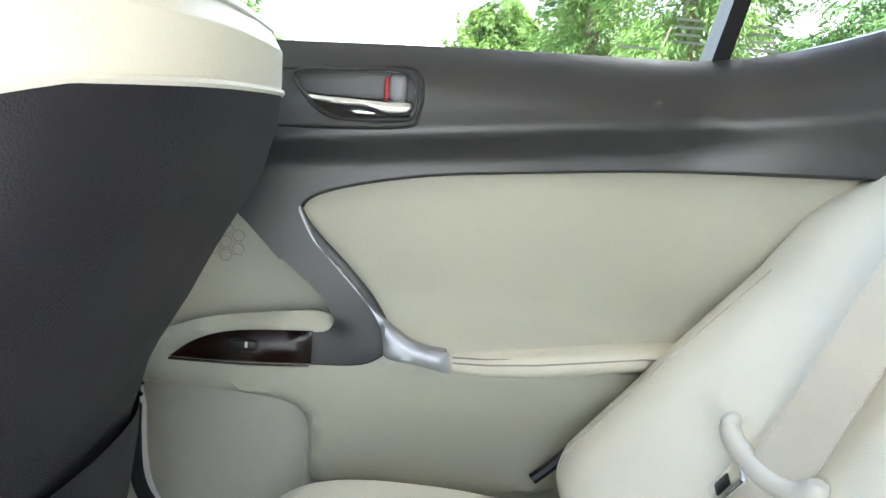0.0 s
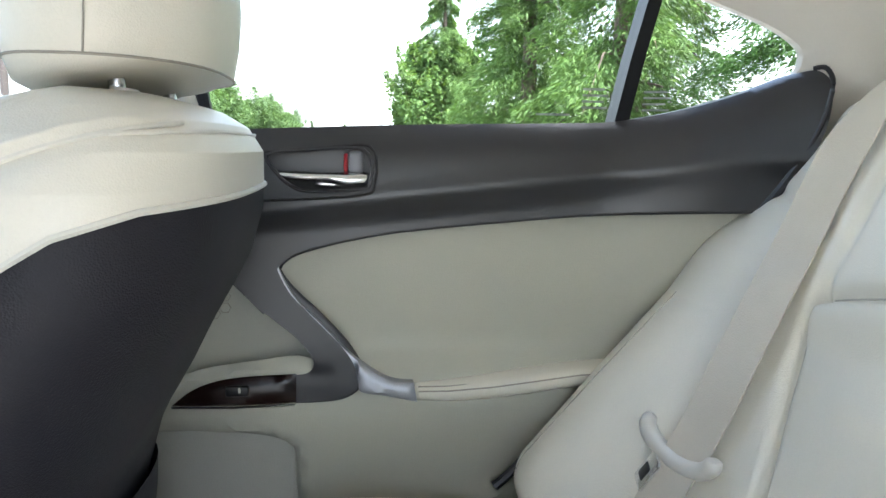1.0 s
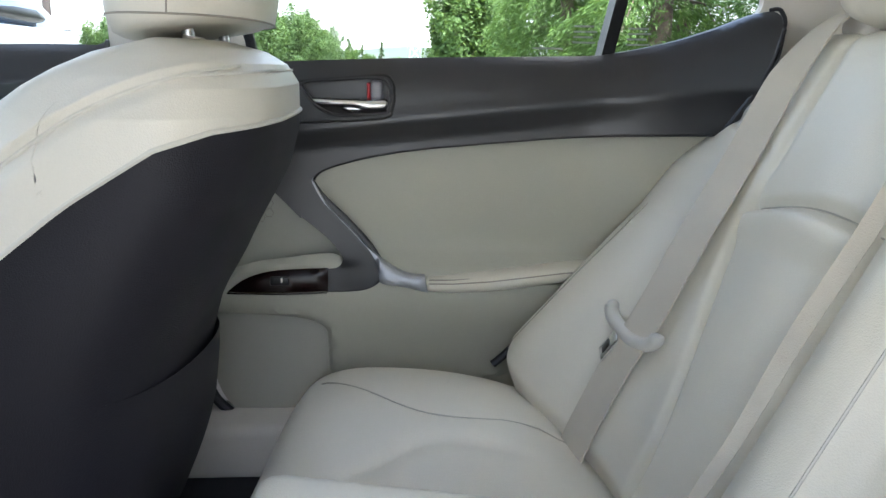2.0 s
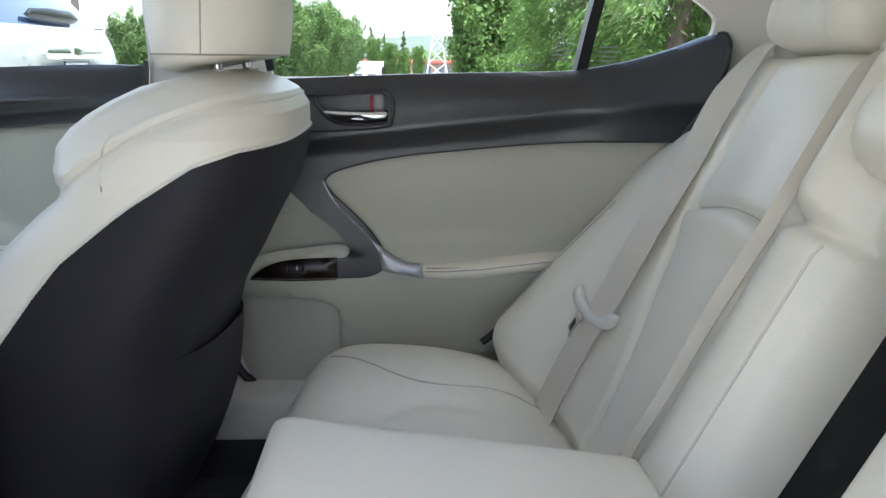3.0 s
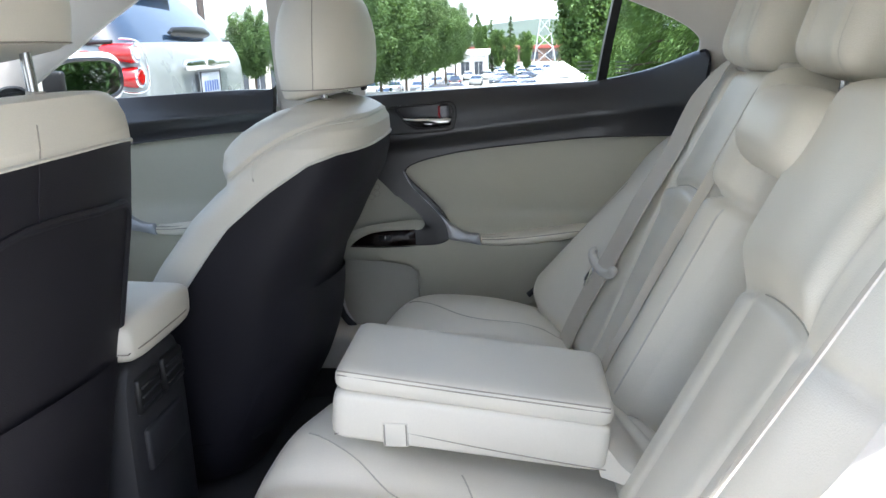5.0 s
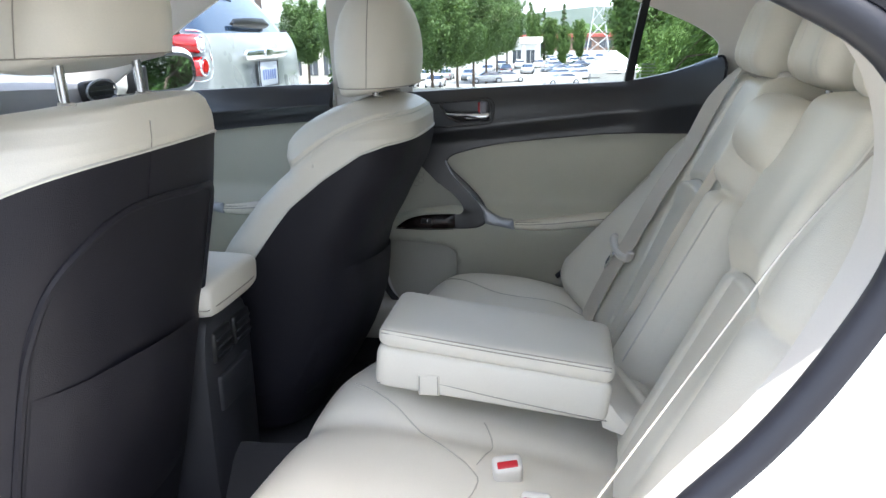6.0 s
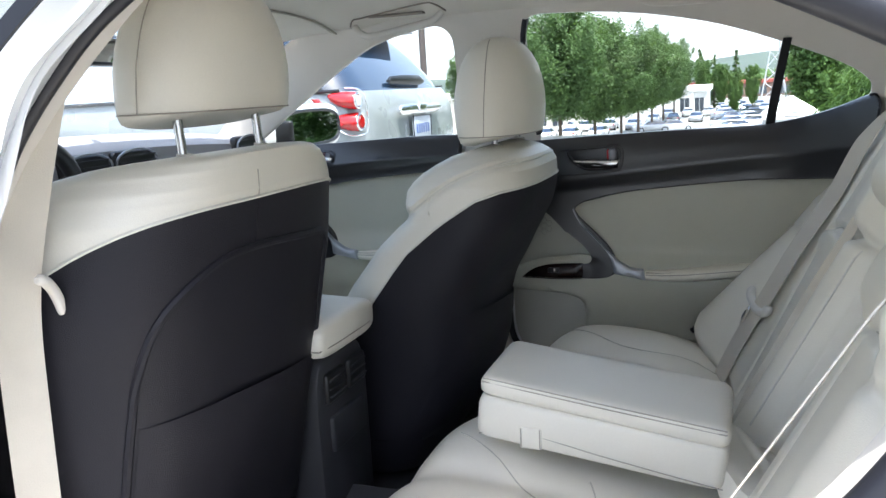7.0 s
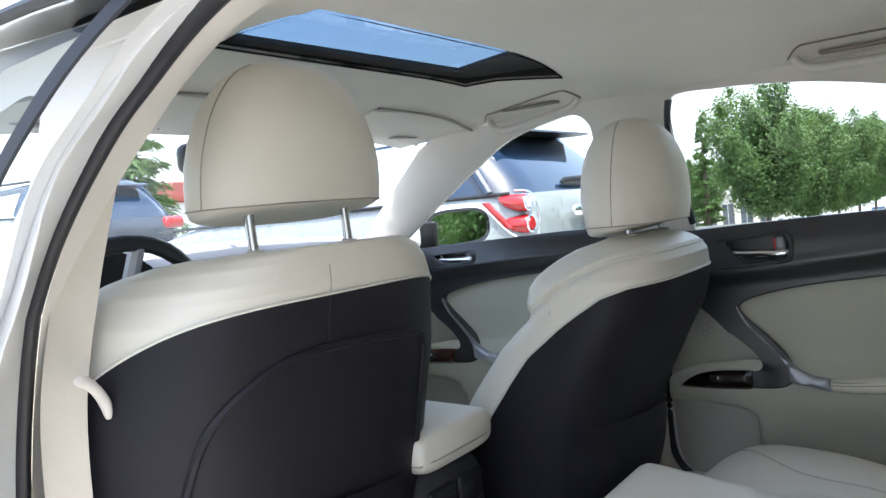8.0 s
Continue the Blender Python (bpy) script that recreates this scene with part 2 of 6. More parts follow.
def rbox(c, size, r=0.01, seg=3, m=None):
    bm = bmesh.new()
    bmesh.ops.create_cube(bm, size=1.0)
    bmesh.ops.scale(bm, vec=size, verts=bm.verts)
    if r:
        bmesh.ops.bevel(bm, geom=bm.edges[:], offset=r, segments=seg, profile=0.5, affect='EDGES')
    if m is not None:
        bmesh.ops.transform(bm, matrix=m, verts=bm.verts)
    bmesh.ops.translate(bm, vec=c, verts=bm.verts)
    return bm


def cyl(a, b, r, n=16, r2=None):
    return tube([a, b], [r, r if r2 is None else r2], n)


def inside(poly, x, y):
    c = False
    j = len(poly) - 1
    for i in range(len(poly)):
        xi, yi = poly[i][0], poly[i][1]
        xj, yj = poly[j][0], poly[j][1]
        if (yi > y) != (yj > y) and x < (xj - xi) * (y - yi) / (yj - yi) + xi:
            c = not c
        j = i
    return c


def edge_distance(loops, X, Y):
    d = np.full(X.shape, 1e9)
    for L in loops:
        A = np.array([(p[0], p[1]) for p in L])
        B = np.roll(A, -1, axis=0)
        for (ax, ay), (bx, by) in zip(A, B):
            dx, dy = bx - ax, by - ay
            q = dx * dx + dy * dy
            if q < 1e-14:
                continue
            t = np.clip(((X - ax) * dx + (Y - ay) * dy) / q, 0, 1)
            d = np.minimum(d, np.hypot(X - ax - t * dx, Y - ay - t * dy))
    return d


def sheet(outline, fn, normal, thick, step=0.02, holes=(), soft=0.0, drop=None):
    """A plate whose outline and holes lie in a (u, v) plan; fn(u, v) gives the front, and the rim rolls back over the width soft."""
    from mathutils.geometry import delaunay_2d_cdt
    loops = []
    for L in (outline, *holes):
        dense = []
        for p, q in zip(L, [*L[1:], L[0]]):
            p, q = np.array(p[:2], float), np.array(q[:2], float)
            k = max(1, int(np.ceil(np.linalg.norm(q - p) / (1.5 * step))))
            dense += [p + (q - p) * i / k for i in range(k)]
        loops.append(dense)
    pts, edges = [], []
    for L in loops:
        s = len(pts)
        pts += [(float(p[0]), float(p[1])) for p in L]
        edges += [(s + i, s + (i + 1) % len(L)) for i in range(len(L))]
    A = np.array(loops[0])
    lo, hi = A.min(0), A.max(0)
    gx, gy = np.meshgrid(np.arange(lo[0] + step / 2, hi[0], step), np.arange(lo[1] + step / 2, hi[1], step))
    gx, gy = gx.ravel(), gy.ravel()
    d = edge_distance(loops, gx, gy)
    for x, y, dd in zip(gx, gy, d):
        if dd > step * 0.45 and inside(loops[0], x, y) and not any(inside(h, x, y) for h in loops[1:]):
            pts.append((float(x), float(y)))
    vs, es, fs, _, _, _ = delaunay_2d_cdt([Vector(p) for p in pts], edges, [], 0, 1e-7)
    keep = []
    for f in fs:
        cx, cy = sum(vs[i][0] for i in f) / 3, sum(vs[i][1] for i in f) / 3
        if inside(loops[0], cx, cy) and not any(inside(h, cx, cy) for h in loops[1:]):
            keep.append(f)
    X, Y = np.array([v[0] for v in vs]), np.array([v[1] for v in vs])
    D = edge_distance(loops, X, Y)
    nrm = Vector(normal).normalized()
    drop = soft if drop is None else drop
    bm = bmesh.new()
    front, back = [], []
    for x, y, dd in zip(X, Y, D):
        p = Vector(fn(float(x), float(y)))
        k = max(0.0, 1 - dd / soft) if soft else 0.0
        front.append(bm.verts.new(p - nrm * drop * (1 - math.sqrt(max(0.0, 1 - k * k)))))
        back.append(bm.verts.new(p - nrm * max(thick, drop * 1.05)))
    count = {}
    for f in keep:
        bm.faces.new([front[i] for i in f])
        bm.faces.new([back[i] for i in f[::-1]])
        for i in range(3):
            e = (f[i], f[(i + 1) % 3])
            count[tuple(sorted(e))] = (count.get(tuple(sorted(e)), (0, e))[0] + 1, e)
    for n, e in count.values():
        if n == 1:
            bm.faces.new((front[e[1]], front[e[0]], back[e[0]], back[e[1]]))
    bmesh.ops.delete(bm, geom=[v for v in bm.verts if not v.link_faces], context='VERTS')
    return bm


def field(fn, us, vs, back):
    """A closed slab: fn(u, v) gives the front; back(u, v) the rear."""
    bm = bmesh.new()
    F = [[bm.verts.new(tuple(fn(u, v))) for v in vs] for u in us]
    B = [[bm.verts.new(tuple(back(u, v))) for v in vs] for u in us]
    nu, nv = len(us), len(vs)
    for i in range(nu - 1):
        for j in range(nv - 1):
            bm.faces.new((F[i][j], F[i + 1][j], F[i + 1][j + 1], F[i][j + 1]))
            bm.faces.new((B[i][j], B[i][j + 1], B[i + 1][j + 1], B[i + 1][j]))
    for i in range(nu - 1):
        bm.faces.new((F[i][0], B[i][0], B[i + 1][0], F[i + 1][0]))
        bm.faces.new((F[i][-1], F[i + 1][-1], B[i + 1][-1], B[i][-1]))
    for j in range(nv - 1):
        bm.faces.new((F[0][j], F[0][j + 1], B[0][j + 1], B[0][j]))
        bm.faces.new((F[-1][j], B[-1][j], B[-1][j + 1], F[-1][j + 1]))
    return bm


def step_up(a, b, x):
    t = min(1.0, max(0.0, (x - a) / (b - a)))
    return t * t * (3 - 2 * t)


def bell(x, c, w):
    return math.exp(-((x - c) / w) ** 2)


def lerp_table(table, x):
    if x <= table[0][0]:
        return table[0][1]
    for (a, va), (b, vb) in zip(table[:-1], table[1:]):
        if x <= b:
            return va + (vb - va) * (x - a) / (b - a)
    return table[-1][1]


# ================= the car: shell =================
def side_y(x, z):
    """Inner face of the right body side."""
    return 0.672 - 0.27 * max(0.0, z - 0.97) - 2.3 * max(0.0, min(x, 0.62) - 0.30) ** 2 - 0.10 * max(0.0, -0.75 - x)


ROOF_LINE = [(-1.05, 1.256), (-0.98, 1.266), (-0.90, 1.278), (-0.82, 1.291), (-0.74, 1.307), (-0.68, 1.334), (-0.63, 1.353), (-0.58, 1.362)]


def roof_z(x, y):
    return lerp_table(ROOF_LINE, x) - (0.075 - 0.055 * step_up(-0.62, -0.82, x)) * abs(y / 0.58) ** 5 - 0.42 * max(0.0, x - 0.25) ** 1.7


car = thing("sedan_shell", (0, 0, 0), "pearl white sedan body standing with its rear door open", "car body", kind="structure")

# windows of the right side, as outlines in (x, z)
REAR_WIN = smooth_line([(-0.228, 0.952), (-0.228, 0.952), (-0.240, 1.10), (-0.244, 1.20), (-0.243, 1.245), (-0.222, 1.270), (-0.13, 1.268), (-0.044, 1.262), (0.06, 1.248), (0.177, 1.223), (0.28, 1.190), (0.40, 1.141), (0.465, 1.108), (0.499, 1.080), (0.506, 1.060), (0.498, 1.040), (0.455, 1.016), (0.395, 0.985), (0.31, 0.952), (0.31, 0.952)], 5, True)
FRONT_WIN = smooth_line([(-0.442, 0.952), (-0.442, 0.952), (-0.436, 1.10), (-0.432, 1.20), (-0.437, 1.238), (-0.467, 1.262), (-0.53, 1.258), (-0.66, 1.227), (-0.775, 1.168), (-0.90, 1.09), (-1.04, 1.00), (-1.10, 0.965), (-1.10, 0.952), (-1.10, 0.952)], 5, True)
SIDE_OUT = [(-1.22, 0.944), (-1.22, 0.985), (-1.18, 1.02), (-1.06, 1.125), (-0.93, 1.235), (-0.84, 1.285), (-0.70, 1.305), (-0.45, 1.312), (-0.2, 1.312), (0.1, 1.305), (0.35, 1.27), (0.6, 1.19), (0.80, 1.09), (0.98, 0.99), (1.0, 0.944), (0.5, 0.944)]
part("right_side_trim", sheet(SIDE_OUT, lambda x, z: (x, side_y(x, z), z), (0, -1, 0), 0.022, 0.03, (REAR_WIN, FRONT_WIN), 0.008), PILLAR, car, "beige moulded pillar and roof rail trim")

# headliner with the sunroof opening
SUNROOF = smooth_line([(-0.618, -0.296), (-0.640, -0.285), (-0.644, 0.03), (-0.640, 0.36), (-0.615, 0.415), (-0.50, 0.465), (-0.435, 0.49), (-0.435, 0.49), (-0.435, -0.285), (-0.435, -0.285), (-0.50, -0.29)], 5, True)
ROOF_OUT = [(-0.965, -0.54), (-0.985, -0.3), (-0.99, 0), (-0.985, 0.3), (-0.965, 0.54), (-0.8, 0.585), (-0.4, 0.60), (0.0, 0.60), (0.35, 0.58), (0.70, 0.53), (0.74, 0.3), (0.75, 0), (0.74, -0.3), (0.70, -0.53), (0.35, -0.58), (0.0, -0.60), (-0.4, -0.60), (-0.8, -0.585)]
headliner = part("ceiling", sheet(ROOF_OUT, lambda x, y: (x, y, roof_z(x, y)), (0, 0, -1), 0.012, 0.035, (SUNROOF,), 0.008), HEADLINER)
tagged(headliner, "beige woven cloth headliner with a sunroof opening", "ceiling", kind="structure")
ROOF_SKIN_HOLE = [(-0.84, -0.46), (-0.84, 0.46), (-0.20, 0.46), (-0.20, -0.46)]
ROOF_SKIN = [(x * 1.03 - 0.01, y * 1.13) for x, y in ROOF_OUT]
part("roof_panel", sheet(ROOF_SKIN, lambda x, y: (x, y, roof_z(x / 1.03, y / 1.13) + 0.06), (0, 0, 1), 0.012, 0.05, (ROOF_SKIN_HOLE,)), WHITE_PAINT, car)

sunroof = thing("sunroof", (-0.53, 0.02, 1.36), "open-shade glass sunroof in a black frame", "sunroof")
part("sunroof_shaft", loft([[Vector((p[0], p[1], roof_z(p[0], p[1]) + 0.004)) for p in SUNROOF], [Vector((p[0], p[1], 1.364)) for p in SUNROOF]], caps=False), RECESS, sunroof)
FR_OUT = [(-0.86, -0.50), (-0.86, 0.52), (-0.18, 0.52), (-0.18, -0.50)]
FR_IN = [(-0.622, -0.40), (-0.602, 0.325), (-0.42, 0.268), (-0.24, 0.25), (-0.24, -0.40)]
part("sunroof_frame", sheet(FR_OUT, lambda x, y: (x, y, 1.366), (0, 0, -1), 0.008, 0.08, (FR_IN,)), RECESS, sunroof, "black sunroof frame")
part("sunroof_pane", rbox((-0.52, 0.0, 1.392), (0.62, 0.90, 0.005), 0.001, 1), glass("sunroof_glass", (0.44, 0.53, 0.62)), sunroof, "blue tinted glass pane", 0)


GLASS_MARK = material("etched_white", (0.30, 0.33, 0.31), 0.7, vary=0.2, fine=900)


def car_glass(name, outline, fn, nrm, mat=GLASS, parent=car, label="clear car window glass"):
    ob = part(name, sheet(outline, fn, nrm, 0.004, 0.05), mat, parent, label)
    ob.visible_shadow = False
    for p in ob.data.polygons:
        p.use_smooth = False
    return ob


car_glass("rear_window_pane", [(p[0] * 1.01, p[1]) for p in REAR_WIN], lambda x, z: (x, side_y(x, z) + 0.014, z), (0, -1, 0))
# etched marks in the corners of the side glass
for gx, gz, w, rows in ((0.200, 0.994, 0.047, 1), (0.262, 1.004, 0.036, 4), (0.346, 1.002, 0.034, 4)):
    for r in range(rows):
        part("glass_mark", ribbon([(gx + u, side_y(gx + u, gz + 0.008 * r) + 0.0115, gz + 0.008 * r) for u in np.linspace(0, w * (1 - 0.15 * (r % 2)), 4)], [Vector((0, 0, 0.0014))] * 4, 0.0006, [Vector((0, 1, 0))] * 4), GLASS_MARK, car, "small etched glass mark")
car_glass("front_window_pane", FRONT_WIN, lambda x, z: (x, side_y(x, z) + 0.014, z), (0, -1, 0))
# divider bar and run channels
part("window_divider", loft([[(x + dx, side_y(x, z) + dy, z) for dx, dy in ((-w, 0.0), (w, 0.0), (w, 0.04), (-w, 0.04))] for x, z, w in ((0.314, 0.965, 0.010), (0.328, 1.07, 0.0095), (0.345, 1.175, 0.009))]), CUPBLACK, car, "black window divider bar")
part("run_channel", tube(smooth_line([(-0.232, side_y(-0.23, 0.98) + 0.01, 0.98), (-0.248, side_y(-0.24, 1.1) + 0.01, 1.10), (-0.252, side_y(-0.24, 1.2) + 0.01, 1.21), (-0.240, side_y(-0.24, 1.26) + 0.012, 1.262)], 5), 0.009), RUBBER, car)

# floor, tunnel, firewall, rear bulkhead, parcel shelf
floor = part("floor", field(lambda x, y: (x, y, 0.215 + 0.012 * math.sin(9 * x) * math.sin(7 * y) + 0.14 * bell(y, -0.06, 0.10)), np.linspace(-1.35, -0.02, 28), np.linspace(-0.70, 0.70, 40), lambda x, y: (x, y, 0.16)), CARPET)
tagged(floor, "black carpeted car floor", "floor", kind="structure")
part("firewall", rbox((-1.47, 0, 0.55), (0.05, 1.4, 0.70), 0.01), BLACK, car)
part("rear_bulkhead", rbox((0.66, 0.0, 0.62), (0.04, 1.32, 0.75), 0.01), RECESS, car)
part("parcel_shelf", sheet([(0.585, -0.56), (0.585, 0.56), (1.0, 0.50), (1.0, -0.50)], lambda x, y: (x, y, 0.985 + 0.02 * (x - 0.585)), (0, 0, 1), 0.02, 0.06, soft=0.012), HEADLINER, car, "beige cloth parcel shelf")
part("sill_carpet", rbox((-0.1, 0.688, 0.245), (1.1, 0.118, 0.12), 0.02), CARPET, car)
part("right_sill", rbox((-0.1, 0.685, 0.335), (1.1, 0.12, 0.10), 0.02), PILLAR, car, "beige plastic sill trim")
RIGHT_SKIN = smooth_line([(-2.42, 0.30), (-2.42, 0.30), (-2.46, 0.62), (-2.30, 0.78), (-1.95, 0.86), (-1.55, 0.93), (-1.2, 0.955), (-0.3, 0.965), (0.4, 0.97), (1.0, 0.97), (1.6, 0.97), (1.95, 0.95), (2.05, 0.80), (2.06, 0.45), (1.98, 0.28), (1.98, 0.28)], 4, True)
ARCH = [[(x + 0.355 * math.cos(a), 0.335 + 0.36 * math.sin(a)) for a in np.linspace(0.02, math.pi - 0.02, 16)] for x in (-1.72, 1.03)]
part("right_body_side", sheet(RIGHT_SKIN, lambda x, z: (x, 0.855 - 0.03 * bell(z, 0.95, 0.10) - 0.02 * bell(z, 0.28, 0.12) - 0.05 * max(0.0, abs(x + 0.2) - 1.7) ** 2 * 2, z), (0, 1, 0), 0.045, 0.06, ARCH, 0.03), WHITE_PAINT, car, "pearl white painted body side")
part("boot_lid", field(lambda x, y: (x, y, 1.0 - 0.02 * ((x - 1.0) / 1.0) ** 2 - 0.07 * abs(y / 0.75) ** 4), np.linspace(1.06, 2.0, 10), np.linspace(-0.76, 0.80, 18), lambda x, y: (x, y, 0.88)), WHITE_PAINT, car, "pearl white boot lid")
part("rear_bumper", loft([[Vector((x, y * w, z)) for y in np.linspace(-0.80, 0.83, 15) for _ in (0,)] + [Vector((x - 0.10, y * w, z)) for y in np.linspace(0.83, -0.80, 15)] for x, w, z in ((1.99, 0.95, 0.26), (2.10, 1.0, 0.36), (2.13, 1.0, 0.52), (2.09, 1.0, 0.70), (2.05, 0.97, 0.90), (1.99, 0.94, 0.96))]), WHITE_PAINT, car, "pearl white rear bumper")
part("front_bumper", loft([[Vector((x, y * w, z)) for y in np.linspace(-0.80, 0.80, 15)] + [Vector((x + 0.10, y * w, z)) for y in np.linspace(0.80, -0.80, 15)] for x, w, z in ((-2.40, 0.95, 0.24), (-2.52, 0.98, 0.36), (-2.55, 1.0, 0.52), (-2.50, 1.0, 0.66), (-2.42, 0.97, 0.80))]), WHITE_PAINT, car, "pearl white front bumper")
part("left_front_wing", sheet(smooth_line([(-1.56, 0.93), (-1.56, 0.93), (-1.95, 0.86), (-2.30, 0.78), (-2.44, 0.62), (-2.42, 0.30), (-2.42, 0.30), (-1.57, 0.25), (-1.57, 0.25)], 4, True), lambda x, z: (x, -0.83 + 0.10 * max(0.0, -1.9 - x) ** 2 + 0.03 * bell(z, 0.93, 0.08), z), (0, -1, 0), 0.03, 0.06, ([(p[0], p[1]) for p in ARCH[0] if p[0] < -1.62],), 0.02), WHITE_PAINT, car, "pearl white front wing")
# rear screen, out of view; its tint is set dark to dim the headrests
car_glass("rear_screen", [(0, -0.50), (0, 0.50), (1, 0.56), (1, -0.56)], lambda k, y: (0.72 + 0.36 * k, y, 1.265 - 0.255 * k), (-0.5, 0, -0.8), glass("rear_screen_tint", (0.16, 0.18, 0.18)), label="heated rear screen glass, tinted to cut light").visible_shadow = True
car_glass("windscreen", [(0, -0.54), (0, 0.54), (1, 0.66), (1, -0.66)], lambda k, y: (-0.99 - 0.60 * k - 0.06 * (1 - (y / 0.66) ** 2), y, 1.266 - 0.316 * k), (0.5, 0, -0.8), label="clear windscreen glass")
part("windscreen_header", sheet([(-0.985, -0.58), (-0.985, 0.58), (-0.93, 0.59), (-0.93, -0.59)], lambda x, y: (x, y, roof_z(x, y) + 0.004), (0, 0, -1), 0.012, 0.05), HEADLINER, car)

# left side: pillar trim, roof rail and the open rear door's frame
OPENING_REAR = [(0.17, 1.212), (0.325, 1.138), (0.388, 1.095), (0.415, 1.035), (0.413, 0.975), (0.400, 0.925), (0.360, 0.848), (0.320, 0.789), (0.266, 0.724), (0.21, 0.64), (0.175, 0.53), (0.15, 0.43), (0.08, 0.37), (-0.1, 0.355), (-0.35, 0.355)]
OPENING = [(-0.595, 0.42), (-0.588, 0.58), (-0.570, 0.73), (-0.543, 0.85), (-0.512, 0.94), (-0.485, 1.00), (-0.456, 1.06), (-0.428, 1.10), (-0.390, 1.142), (-0.352, 1.178), (-0.310, 1.206), (-0.245, 1.236), (-0.165, 1.254), (-0.05, 1.263), (0.06, 1.248)] + OPENING_REAR + [(-0.55, 0.37)]
OPENING_SKIN = [(-0.505, 0.42), (-0.50, 0.58), (-0.487, 0.68), (-0.475, 0.75), (-0.448, 0.845), (-0.410, 0.935), (-0.380, 1.010), (-0.368, 1.064), (-0.359, 1.10), (-0.336, 1.135), (-0.279, 1.180), (-0.240, 1.213), (-0.165, 1.245), (-0.05, 1.260), (0.06, 1.246)] + OPENING_REAR + [(-0.46, 0.37)]
OPEN = smooth_line(OPENING, 4, True)
SKIN = smooth_line(OPENING_SKIN, 4, True)


def left_y(x, z):
    return -0.745 + 0.20 * max(0.0, z - 1.0) + 0.045 * step_up(-0.05, -0.33, x)


def left_in(x, z):
    return -(side_y(x, z) - 0.005)


L_FRONT_WIN = [(-0.60 + (p[0] + 0.44) * 0.88, p[1] if p[1] < 1.13 else 1.13 + (p[1] - 1.13) * 0.95) for p in FRONT_WIN]
LEFT_OUT = [(-1.22, 0.25), (-1.22, 0.985), (-1.18, 1.02), (-1.06, 1.125), (-0.93, 1.235), (-0.84, 1.285), (-0.70, 1.305), (-0.45, 1.312), (-0.2, 1.312), (0.1, 1.305), (0.35, 1.27), (0.6, 1.19), (0.80, 1.09), (0.98, 0.99), (1.0, 0.86), (0.7, 0.25)]
OPEN_TRIM = [(0.01 + (p[0] - 0.01) * 1.01 - 0.010 * step_up(-0.18, -0.40, p[0]), 0.80 + (p[1] - 0.80) * 1.005 + 0.022 * step_up(1.16, 1.25, p[1])) for p in OPEN]
part("left_side_trim", sheet(LEFT_OUT, lambda x, z: (x, left_in(x, z), z), (0, 1, 0), 0.012, 0.04, (OPEN_TRIM, L_FRONT_WIN), 0.012), PILLAR, car, "beige moulded pillar and roof rail trim")
# reveal from the seal to the cabin
part("door_reveal", loft([[Vector((p[0], left_y(p[0], p[1]) + 0.008, p[1])) for p in OPEN], [Vector((p[0] + 0.5 * (q[0] - p[0]), (left_y(p[0], p[1]) + left_in(p[0], p[1])) / 2, p[1])) for p, q in zip(OPEN, OPEN_TRIM)], [Vector((q[0], left_in(*q) - 0.004, q[1])) for q in OPEN_TRIM]], caps=False), PILLAR, car, "beige trim lining the open doorway")
part("door_seal", tube([Vector((p[0], left_y(p[0], p[1]) - 0.004, p[1])) for p in OPEN], [0.0165 - 0.0065 * step_up(0.05, -0.12, p[0]) for p in OPEN], 10, True), RUBBER, car, "black rubber door seal")
part("seal_lip", tube([Vector((0.01 + (p[0] - 0.01) * (1.035 if p[0] > 0 else 1.02), left_y(p[0], p[1]) - 0.012, 0.80 + (p[1] - 0.80) * (1.02 + 0.02 * step_up(-0.05, 0.15, p[0])))) for p in OPEN], [0.009 - 0.005 * step_up(0.05, -0.12, p[0]) for p in OPEN], 8, True), RUBBER, car)


def left_out(x, z):
    return -0.80 + 0.26 * max(0.0, z - 0.97) - 0.02 * bell(z, 0.72, 0.2)


OPEN_OUT = [(0.01 + (p[0] - 0.01) * (1.05 if p[0] > 0 else 1.03), 0.80 + (p[1] - 0.80) * (1.022 + 0.033 * step_up(-0.05, 0.15, p[0]))) for p in SKIN]
BODY_L = smooth_line([(-0.57, 0.22), (-0.57, 0.22), (-0.565, 0.55), (-0.530, 0.80), (-0.485, 0.94), (-0.452, 1.03), (-0.426, 1.09), (-0.390, 1.135), (-0.325, 1.192), (-0.265, 1.230), (-0.195, 1.262), (-0.10, 1.292), (0.06, 1.305), (0.25, 1.295), (0.5, 1.24), (0.8, 1.12), (1.0, 1.02), (1.5, 0.98), (2.0, 0.96), (2.1, 0.75), (2.05, 0.30), (1.0, 0.22), (1.0, 0.22)], 4, True)
part("left_quarter_panel", sheet(BODY_L, lambda x, z: (x, left_out(x, z), z), (0, -1, 0), 0.01, 0.05, (OPEN_OUT,), 0.03), WHITE_PAINT, car, "pearl white painted rear quarter panel")
part("door_jamb", loft([[Vector((p[0], left_out(*p) + 0.012, p[1])) for p in OPEN_OUT], [Vector((p[0], left_y(p[0], p[1]) - 0.006, p[1])) for p in OPEN]], caps=False), WHITE_PAINT, car, "pearl white painted door jamb")
part("door_striker", rbox((0.335, -0.782, 0.665), (0.035, 0.03, 0.06), 0.008), BLACK, car, "black door latch striker")
part("striker_loop", tube(smooth_line([(0.335, -0.79, 0.645), (0.335, -0.825, 0.65), (0.335, -0.825, 0.68), (0.335, -0.79, 0.685)], 4), 0.005), STEEL, car)

